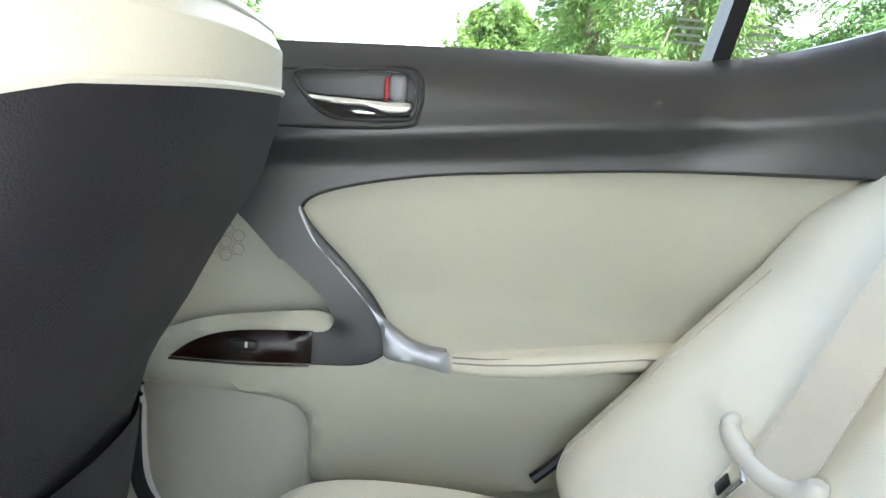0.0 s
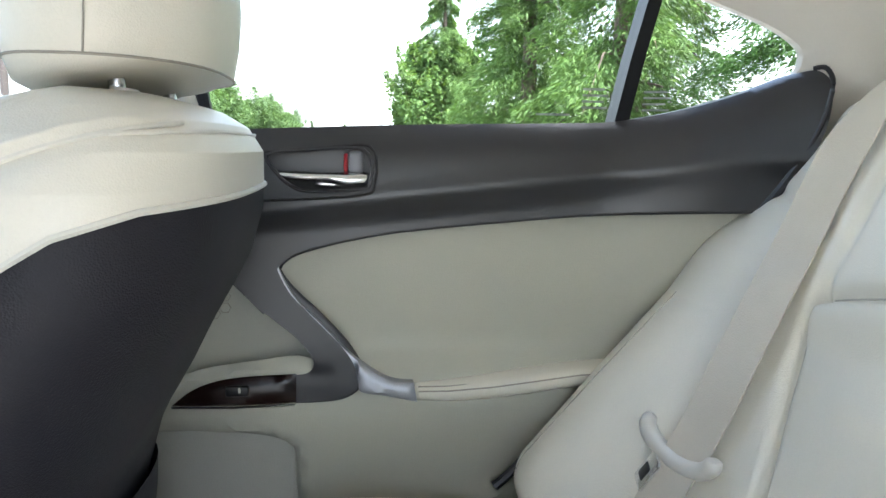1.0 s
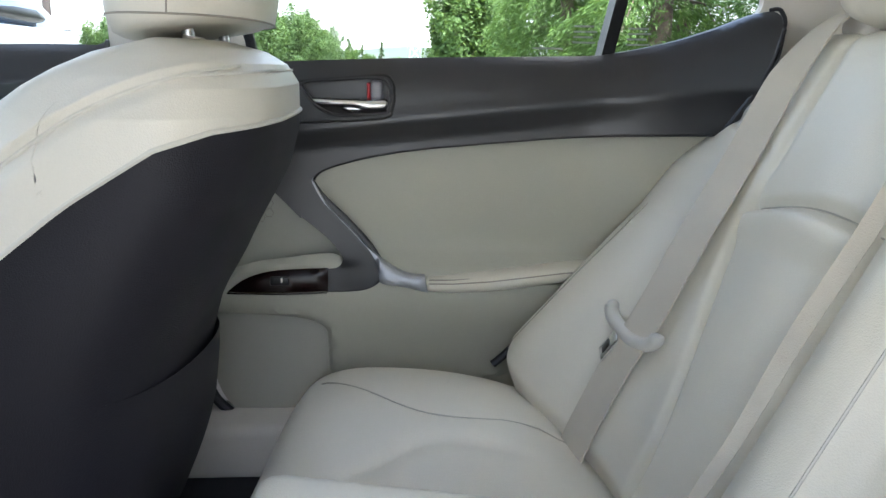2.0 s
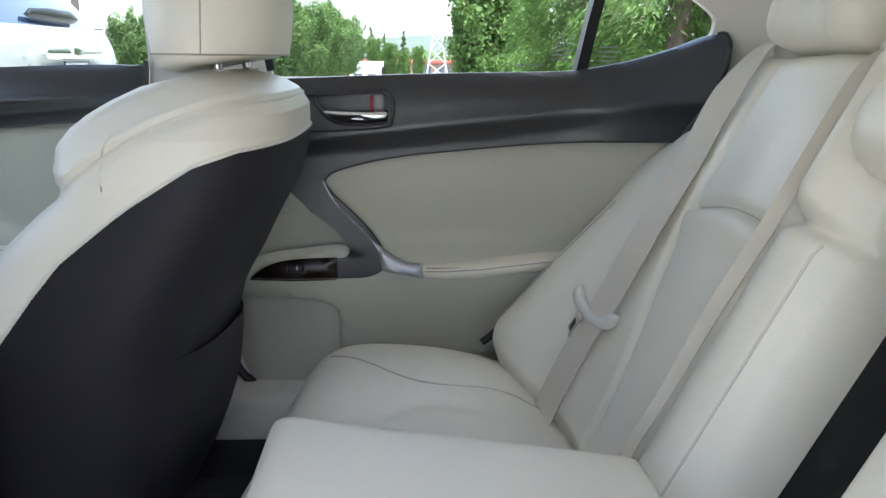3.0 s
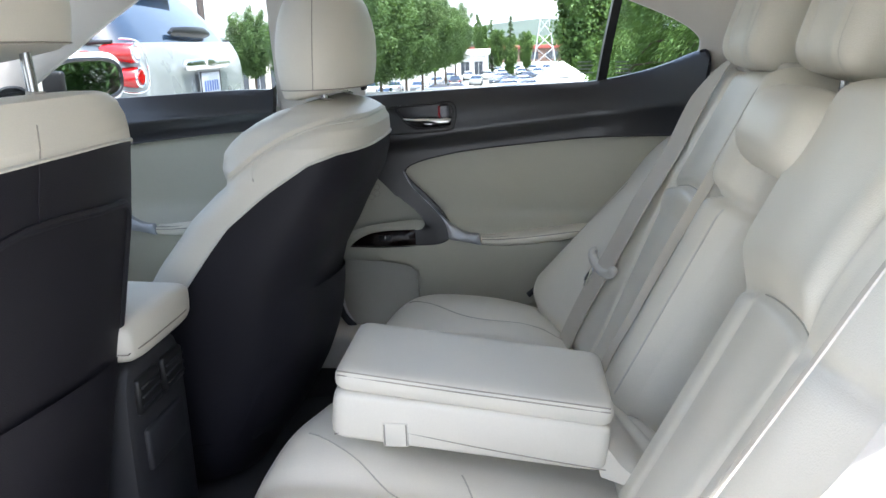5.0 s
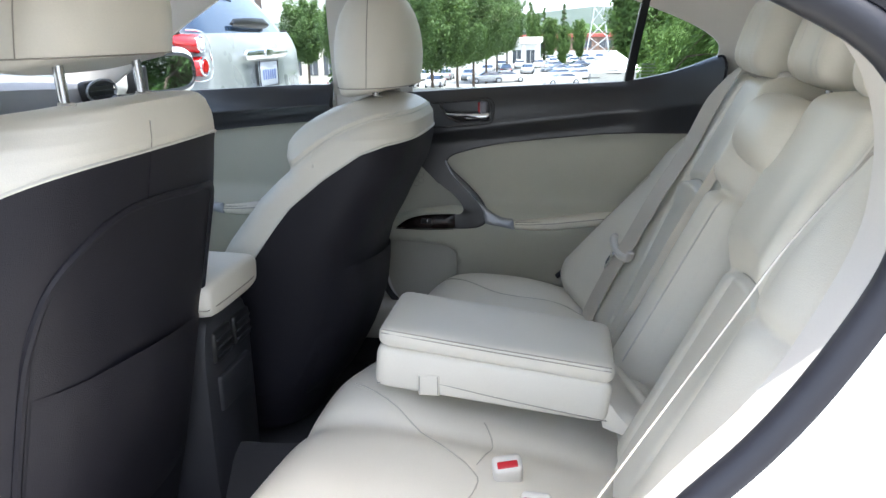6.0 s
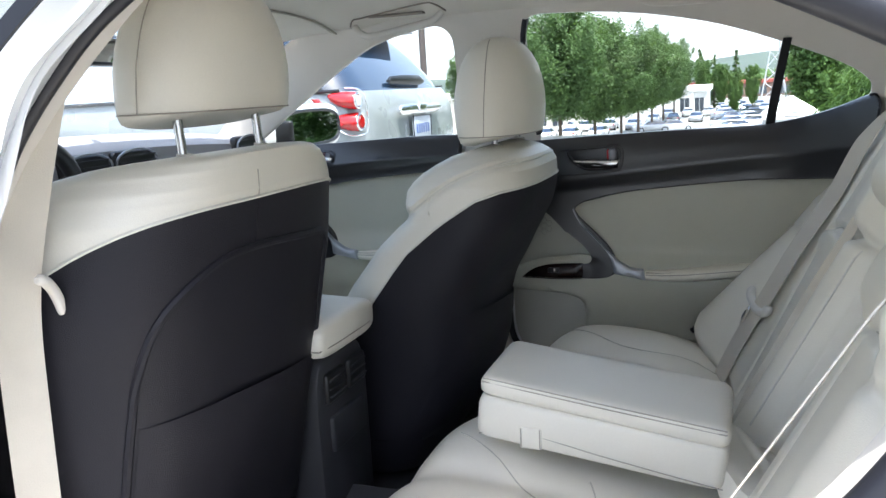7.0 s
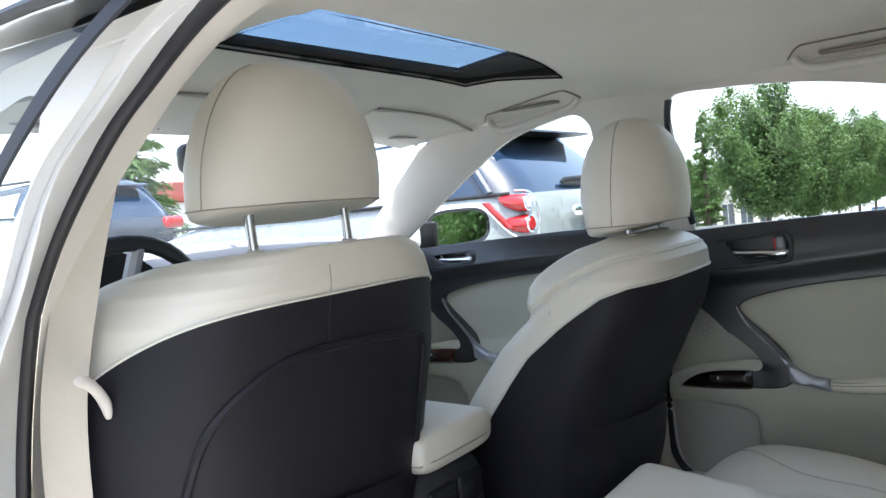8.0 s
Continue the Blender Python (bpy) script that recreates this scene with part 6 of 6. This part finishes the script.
suv("silver-white SUV parked alongside with twin round tail lamps", (-1.81, 3.69, 0.0), 0, SUV_PAINT)
suv("dark blue-grey SUV parked further ahead", (-8.0, 4.1, 0.25), 0, DARK_PAINT, False)


def sedan(paint, label, panes=PRIVACY):
    c = thing("parked_car", (0, 0, 0), label, "car", "distant parked cars")
    low = [(0.22, -2.10, 2.12, 0.76), (0.34, -2.22, 2.24, 0.84), (0.55, -2.26, 2.28, 0.88), (0.72, -2.25, 2.26, 0.885), (0.84, -2.16, 2.15, 0.87), (0.92, -1.95, 1.75, 0.84)]
    part("body", loft([ring_plan(a, b, hw, z, 0.35, 28) for z, a, b, hw in low]), paint, c)
    green = [(0.91, -1.75, 1.15, 0.80), (1.12, -1.35, 0.75, 0.72), (1.32, -1.0, 0.35, 0.62)]
    part("windows", loft([ring_plan(a, b, hw, z, 0.35, 28) for z, a, b, hw in green]), panes, c, "car windows")
    part("roof", loft([ring_plan(a, b, hw, z, 0.4, 28) for z, a, b, hw in ((1.315, -1.05, 0.40, 0.635), (1.37, -0.98, 0.32, 0.60), (1.40, -0.8, 0.12, 0.45))]), paint, c)
    for s in (-1, 1):
        for x in (-1.38, 1.40):
            wheel_of(c, x, s * 0.80, 0.32)
        part("tail_lamp", rbox((-2.19, s * 0.66, 0.74), (0.12, 0.32, 0.11), 0.03), RED_LENS, c, "red tail lamp")
        part("head_lamp", rbox((2.15, s * 0.64, 0.68), (0.16, 0.34, 0.11), 0.03), CLEAR_LENS, c, "clear head lamp")
    return c


# white car parked nose to nose with ours, sky reflection painted into its glass
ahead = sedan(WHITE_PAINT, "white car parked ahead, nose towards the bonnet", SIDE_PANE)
ahead.matrix_basis = pose(-5.3, 0.9, 0.0, 0, 0, 0)
silver_car = sedan(SILVER_PAINT, "silver sedan parked in the far lot")
dark_car = sedan(DARK_PAINT, "dark blue sedan parked in the far lot")
white_car = sedan(WHITE_PAINT, "white sedan parked in the far lot")
rnd = random.Random(5)
spots = []
for yy, x0, n, turn in ((86, -26.0, 5, 90), (93, -9.6, 2, 20), (100, -27.0, 6, 90), (112, -11.2, 3, 90), (128, -10.5, 3, 90), (146, -9.0, 4, 90), (88, -0.5, 1, 25), (97, -1.2, 2, 30), (108, -1.4, 2, 28), (121, -1.6, 2, 30), (136, -2.0, 3, 90), (152, 0.5, 3, 90)):
    for i in range(n):
        spots.append((x0 + i * 2.9 + rnd.uniform(-0.3, 0.3), yy + rnd.uniform(-0.6, 0.6), turn + rnd.choice((0, 180)) + rnd.uniform(-3, 3)))
first = {}
for i, (x, y, a) in enumerate(spots):
    src = (white_car, silver_car, white_car, dark_car, silver_car)[rnd.randrange(5)]
    m = pose(x, y, land_z(x, y), 0, 0, a)
    if src not in first:
        first[src] = True
        src.matrix_basis = m
    else:
        copy_thing(src, m)


# buildings
def building(name, label, x0, x1, y0, y1, z0, h, wall, bays, trim=None, face="y"):
    b = thing(name, ((x0 + x1) / 2, (y0 + y1) / 2, z0), label, "building")
    part("wall", rbox(((x0 + x1) / 2, (y0 + y1) / 2, z0 + h / 2), (x1 - x0, y1 - y0, h), 0.03, 1), wall, b)
    part("parapet", rbox(((x0 + x1) / 2, (y0 + y1) / 2, z0 + h + 0.35), (x1 - x0 + 0.8, y1 - y0 + 0.8, 0.9), 0.05, 1), trim or wall, b)
    n = bays
    for i in range(n):
        u = (i + 0.5) / n
        if face == "y":
            x = x0 + (x1 - x0) * u
            w = part("window", rbox((x, y0 - 0.02, z0 + h * 0.45), ((x1 - x0) / n * 0.62, 0.10, h * 0.55), 0.01, 1), SHOP_GLASS, b, "dark shop window")
            part("mullion", rbox((x, y0 - 0.09, z0 + h * 0.45), (0.10, 0.06, h * 0.55), 0.01, 1), GREY_METAL, w)
            part("column", rbox((x0 + (x1 - x0) * i / n, y0 - 0.12, z0 + h * 0.5), (0.45, 0.30, h), 0.02, 1), wall, b)
    return b


b1 = building("dealership_building", "single-storey pale dealership building with columns", -40.5, -20.7, 98, 114, -5.0, 4.9, STUCCO, 9, WHITE_WALL)
for i in range(8):
    part("sign_bar", rbox((-35.8 + 0.87 * i, 97.4, -5.0 + 5.3), (0.42, 0.08, 0.55), 0.01, 1), GREY_METAL, b1, "grey sign letter shape")
b2 = building("workshop_building", "white workshop building with a dark doorway", -9.3, -4.8, 130, 145, -5.0, 3.9, WHITE_WALL, 2)
b3 = building("red_roofed_building", "long low building with a red roof", -34, 20, 232, 250, -5.15, 3.8, BRICK_WALL, 9, RED_ROOF)
b4 = building("red_fronted_shop", "pale shop with a red fascia", -42, -29, 20, 30, -0.3, 3.1, WHITE_WALL, 4, RED_ROOF)

TX, TY, TZ = 2.8, 45.0, land_z(2.8, 45.0)
tent = thing("tent", (TX, TY, TZ), "white peaked canvas canopy tent", "tent")
part("canopy", loft([[Vector((TX + sx * w, TY + sy * w, z)) for sx, sy in ((-1, -1), (1, -1), (1, 1), (-1, 1))] for w, z in ((1.44, -1.32), (1.42, -1.06), (0.75, -0.62), (0.05, -0.18))]), TENT, tent, "peaked canvas roof with a hanging valance")
part("side_wall", rbox((TX, TY + 1.38, (TZ - 1.1) / 2), (2.7, 0.03, -1.1 - TZ), 0.005, 1), TENT, tent)
for sx in (-1, 1):
    for sy in (-1, 1):
        part("tent_pole", cyl((TX + sx * 1.36, TY + sy * 1.34, TZ - 0.05), (TX + sx * 1.36, TY + sy * 1.34, -1.08), 0.035), GREY_METAL, tent)

pole = thing("lamp_pole", (-6.77, 16, land_z(0, 16)), "brown painted steel lamp pole", "street lamp")
part("mast", cyl((-6.77, 16, land_z(0, 16)), (-6.77, 16, 7.5), 0.085, 12, 0.07), BROWN_METAL, pole)
part("lamp_arm", tube([(-6.77, 16, 7.4), (-6.3, 16, 7.55), (-5.9, 16, 7.5)], 0.04), BROWN_METAL, pole)
part("lamp_head", rbox((-5.7, 16, 7.47), (0.6, 0.3, 0.12), 0.04), BROWN_METAL, pole)

tower = thing("pylon", (7.5, 200, land_z(0, 200)), "grey steel lattice power pylon", "pylon")
zb0 = land_z(0, 200)
LEV = [(0, 2.8), (4, 2.15), (7.5, 1.6), (11, 1.1), (14, 0.8), (17, 0.6), (20, 0.5)]
for sx in (-1, 1):
    for sy in (-1, 1):
        part("tower_leg", tube([(7.5 + sx * w, 200 + sy * w, zb0 + z) for z, w in LEV], 0.12, 5), GREY_METAL, tower)
for (z0, w0), (z1, w1) in zip(LEV[:-1], LEV[1:]):
    for sy in (-1, 1):
        part("brace", tube([(7.5 - w0, 200 + sy * w0, zb0 + z0), (7.5 + w1, 200 + sy * w1, zb0 + z1)], 0.07, 4), GREY_METAL, tower)
        part("brace", tube([(7.5 + w0, 200 + sy * w0, zb0 + z0), (7.5 - w1, 200 + sy * w1, zb0 + z1)], 0.07, 4), GREY_METAL, tower)
for z in (14.5, 17.5):
    part("cross_arm", tube([(4.2, 200, zb0 + z), (7.5, 200, zb0 + z + 0.5), (10.8, 200, zb0 + z)], 0.10, 5), GREY_METAL, tower)


# ---- trees ----
def leaf_mesh(name, centres, normals, sizes, mat, seed, aspect=0.55, axis=None):
    """Many small folded leaves; centres, outward normals and sizes are arrays."""
    g = np.random.default_rng(seed)
    n = len(centres)
    a = g.normal(size=(n, 3))
    d = normals + a * 0.7
    d /= np.linalg.norm(d, axis=1)[:, None]
    r = g.normal(size=(n, 3))
    u = np.cross(d, r) if axis is None else axis + 0.45 * r
    u /= np.linalg.norm(u, axis=1)[:, None] + 1e-9
    v = np.cross(d, u)
    s = sizes[:, None]
    tip, root = centres + u * s, centres - u * s
    left, right = centres + v * s * aspect + d * s * 0.2, centres - v * s * aspect + d * s * 0.2
    V = np.stack([root, left, tip, right], 1).reshape(-1, 3)
    F = [(4 * i, 4 * i + 1, 4 * i + 2, 4 * i + 3) for i in range(n)]
    me = bpy.data.meshes.new(name)
    me.from_pydata(V.tolist(), [], F)
    me.materials.append(mat)
    return me


def clump_points(g, blobs, n, shell=0.55):
    C, N, = [], []
    w = np.array([b[3] ** 2 for b in blobs])
    pick = g.choice(len(blobs), size=n, p=w / w.sum())
    d = g.normal(size=(n, 3))
    d /= np.linalg.norm(d, axis=1)[:, None]
    rr = (shell + (1 - shell) * g.random(n)) * (1 + 0.12 * g.normal(size=n))
    B = np.array(blobs)
    c = B[pick][:, :3] + d * (B[pick][:, 3:4] * rr[:, None]) * np.array([1, 1, 0.9])
    return c, d


def broadleaf(h, w, seed, mat, n=9000, leaf=0.13, label="street tree with a dense green crown", base=0.32):
    """Upswept limbs, each with a loose plume of leaves; base: where the crown begins, as a share of h."""
    g = np.random.default_rng(seed)
    t = thing("tree", (0, 0, 0), label, "tree", "street trees")
    part("trunk", tube([(0, 0, 0), (0.03, 0.02, h * base * 0.5), (0.0, 0.05, h * base), (0.05, 0.0, h * 0.62), (0.02, 0.0, h * 0.9)], [0.16, 0.13, 0.11, 0.06, 0.015], 10), BARK, t)
    C, D = [], []
    nl = 58
    per = n // nl
    for k in range(nl):
        q = (k + g.random()) / nl
        ang = k * 2.39996 + g.uniform(-0.4, 0.4)
        root = np.array([0, 0, h * (base * 0.85 + (0.72 - base) * q)])
        reach = w * (math.sin(math.pi * (0.12 + 0.80 * (1 - q) ** 0.75)) ** 0.8) * g.uniform(0.55, 1.18)
        rise = h * ((1.0 - base) * (0.10 + 0.42 * q) * g.uniform(0.7, 1.25))
        tip = root + np.array([reach * math.cos(ang), reach * math.sin(ang), rise])
        tip[2] = min(tip[2], h * g.uniform(0.96, 1.06))
        mid = root + (tip - root) * 0.5 + np.array([0, 0, -0.06 * rise])
        if k % 5 == 0:
            part("limb", tube([root, mid, tip], [0.05, 0.03, 0.008], 6), BARK, t)
        u = g.random(per) ** 0.62
        p = ((1 - u) ** 2)[:, None] * root + (2 * u * (1 - u))[:, None] * mid + (u * u)[:, None] * tip
        r = (0.06 * w + 0.17 * w * np.sin(np.pi * np.clip(u, 0.1, 0.97)))[:, None]
        d = g.normal(size=(per, 3))
        spray = d * r * np.array([0.62, 0.62, 0.85])
        C.append(p + spray)
        out = p - np.array([0, 0, h * 0.55])
        out /= np.linalg.norm(out, axis=1)[:, None] + 1e-6
        D.append(out * 0.9 + d / np.linalg.norm(d, axis=1)[:, None] * 0.6 + np.array([0, 0, 0.35]))
    c, d = np.concatenate(C), np.concatenate(D)
    c[:, 2] = np.maximum(c[:, 2], h * base * (0.78 + 0.3 * g.random(len(c))))
    me = leaf_mesh("crown", c, d, leaf * (0.55 + 0.9 * g.random(len(c))), mat, seed + 1)
    cr = new("crown", me)
    cr.parent = t
    return t


def conifer(h, w, seed, mat, n=14000, leaf=0.12, droop=0.35, label="tall conifer with layered drooping branches"):
    g = np.random.default_rng(seed)
    t = thing("tree", (0, 0, 0), label, "tree", "conifers by the lot")
    part("trunk", tube([(0, 0, 0), (0, 0, h * 0.5), (0, 0, h)], [0.22, 0.13, 0.02], 10), BARK, t)
    nb = 110
    C, D, A = [], [], []
    per = n // nb
    for b in range(nb):
        q = (b + g.random()) / nb
        z0 = h * (0.02 + 0.96 * q)
        L = w * (1 - q) ** 0.75 * g.uniform(0.65, 1.12) + 0.15
        ang = g.random() * 6.283
        k = g.random(per) ** 0.7
        side = g.normal(size=per) * 0.16 * L * (1.1 - 0.6 * k)
        hang = -droop * L * k ** 1.6 - np.abs(g.normal(size=per)) * 0.16 * L * droop * 2 + 0.10 * L * k
        x = L * k * math.cos(ang) - side * math.sin(ang)
        y = L * k * math.sin(ang) + side * math.cos(ang)
        C.append(np.stack([x, y, z0 + hang], 1))
        D.append(np.tile(np.array([math.cos(ang) * 0.5, math.sin(ang) * 0.5, 0.8]), (per, 1)))
        fan = np.sign(side)[:, None] * np.array([-math.sin(ang), math.cos(ang), 0.0]) * 0.7
        A.append(fan + np.array([math.cos(ang), math.sin(ang), -0.25 - droop]))
        if b % 5 == 0:
            part("limb", tube([(0, 0, z0), (L * 0.5 * math.cos(ang), L * 0.5 * math.sin(ang), z0 - 0.05 * L), (L * 0.95 * math.cos(ang), L * 0.95 * math.sin(ang), z0 - droop * L)], [0.035, 0.02, 0.006], 5), BARK, t)
    c, d = np.concatenate(C), np.concatenate(D)
    c[:, 2] = np.maximum(c[:, 2], 0.05)
    me = leaf_mesh("crown", c, d, leaf * (0.6 + 1.2 * g.random(len(c))), mat, seed + 1, 0.20, np.concatenate(A))
    cr = new("crown", me)
    cr.parent = t
    return t


def plant(tree, spots):
    for i, (x, y, s, a) in enumerate(spots):
        m = Matrix.Translation((x, y, land_z(x, y))) @ Euler((0, 0, a)).to_matrix().to_4x4()
        if i == 0:
            tree.matrix_basis = m @ Matrix.Scale(s, 4)
        else:
            c = copy_thing(tree, m)
            c.scale = (s, s, s)


t_a = broadleaf(11.4, 3.6, 11, LEAF_A, 42000, 0.10)
# The tree at (13, -11) is added out of view to screen low sky light.
plant(t_a, [(-11.0, 50, 1.0, 0), (-9.9, 71, 0.98, 3), (-9.4, 92, 1.0, 5), (-9.2, 122, 1.0, 1), (13, -11, 0.8, 3)])
t_b = broadleaf(10.6, 3.1, 23, LEAF_A, 38000, 0.10)
# The last three stand unseen behind, for the mirror and to screen low sky.
plant(t_b, [(-10.4, 60, 1.06, 1), (-9.6, 81, 1.04, 4), (-30, 88, 1.0, 0), (-25, 84, 0.9, 3), (-9.3, 106, 1.04, 2), (15, -5, 0.7, 2), (15.5, 1, 0.7, 4), (15, 6, 0.8, 0)])
t_c = broadleaf(6.0, 1.25, 37, LEAF_B, 16000, 0.085, "slim young street tree with bright green leaves", 0.14)
plant(t_c, [(4.7, 52, 1.75, 3), (6.2, 54, 2.1, 0), (5.6, 58, 2.2, 5), (7.8, 56, 2.2, 2), (-0.6, 126, 1.1, 0), (-6.2, 152, 1.5, 2), (-3.2, 157, 1.35, 4), (2.2, 150, 1.25, 1), (-16.8, 24, 0.55, 1)])
c_a = conifer(11.0, 2.6, 41, LEAF_C, 70000, 0.060)
plant(c_a, [(7.4, 11.2, 1.0, 0.5), (10.6, 12.4, 1.1, 2.5), (6.6, 16.8, 0.95, 4.0), (14.5, 13.5, 1.0, 1.2), (4.9, 21.0, 1.0, 1.0)])
c_b = conifer(10.0, 2.2, 53, LEAF_B, 70000, 0.060, 0.55, "tall weeping conifer with bright green drooping sprays")
plant(c_b, [(4.6, 12.6, 1.0, 0.0), (3.9, 16.5, 1.0, 2.0), (8.9, 10.6, 0.85, 1.0), (6.6, 53.7, 1.89, 3.0)])
c_c = conifer(9.0, 1.1, 61, LEAF_A, 14000, 0.12, 0.2, "narrow columnar dark green conifer")
plant(c_c, [ (-4.6, 160, 1.15, 0), (-7.6, 164, 1.3, 2), (-0.8, 170, 1.25, 4), (-20.5, 70, 1.4, 5), (-24, 22, 0.65, 2)])
c_d = conifer(7.0, 1.6, 71, LEAF_A, 9000, 0.16, 0.25, "dark conifer ahead of the lot")
plant(c_d, [(-13.5, 7.6, 0.75, 0), (-17, 9.5, 0.95, 2), (-15, 8.4, 0.70, 4)])

# wooded hills, with the distance haze mixed into their colour
hill = part("backdrop", field(lambda x, y: (x, y, 8 + 27 * bell(y, 900, 160) * (0.75 + 0.25 * math.sin(x * 0.006) + 0.10 * math.sin(x * 0.031 + 1) + 0.06 * noise.noise((x * 0.05, y * 0.05, 0))) - 9), np.linspace(-1200, 900, 240), np.linspace(560, 1000, 14), lambda x, y: (x, y, -40)), HILL)
tagged(hill, "wooded hills on the horizon, tinted with haze", "hills", kind="structure")
g0 = np.random.default_rng(9)
n = 9000
hx, hy = g0.uniform(-500, 320, n), g0.uniform(240, 330, n)
c = np.stack([hx, hy, -5.5 + 9.5 * g0.random(n) ** 1.4 * (0.6 + 0.4 * np.sin(hx * 0.11) * np.sin(hx * 0.043 + 2))], 1)
woods = new("far_woods", leaf_mesh("far_woods", c, np.tile(np.array([0, -0.7, 0.7]), (n, 1)), g0.uniform(0.7, 1.6, n), LEAF_A, 10, 0.8))
tagged(woods, "belt of distant green woodland", "woodland", kind="stuff")
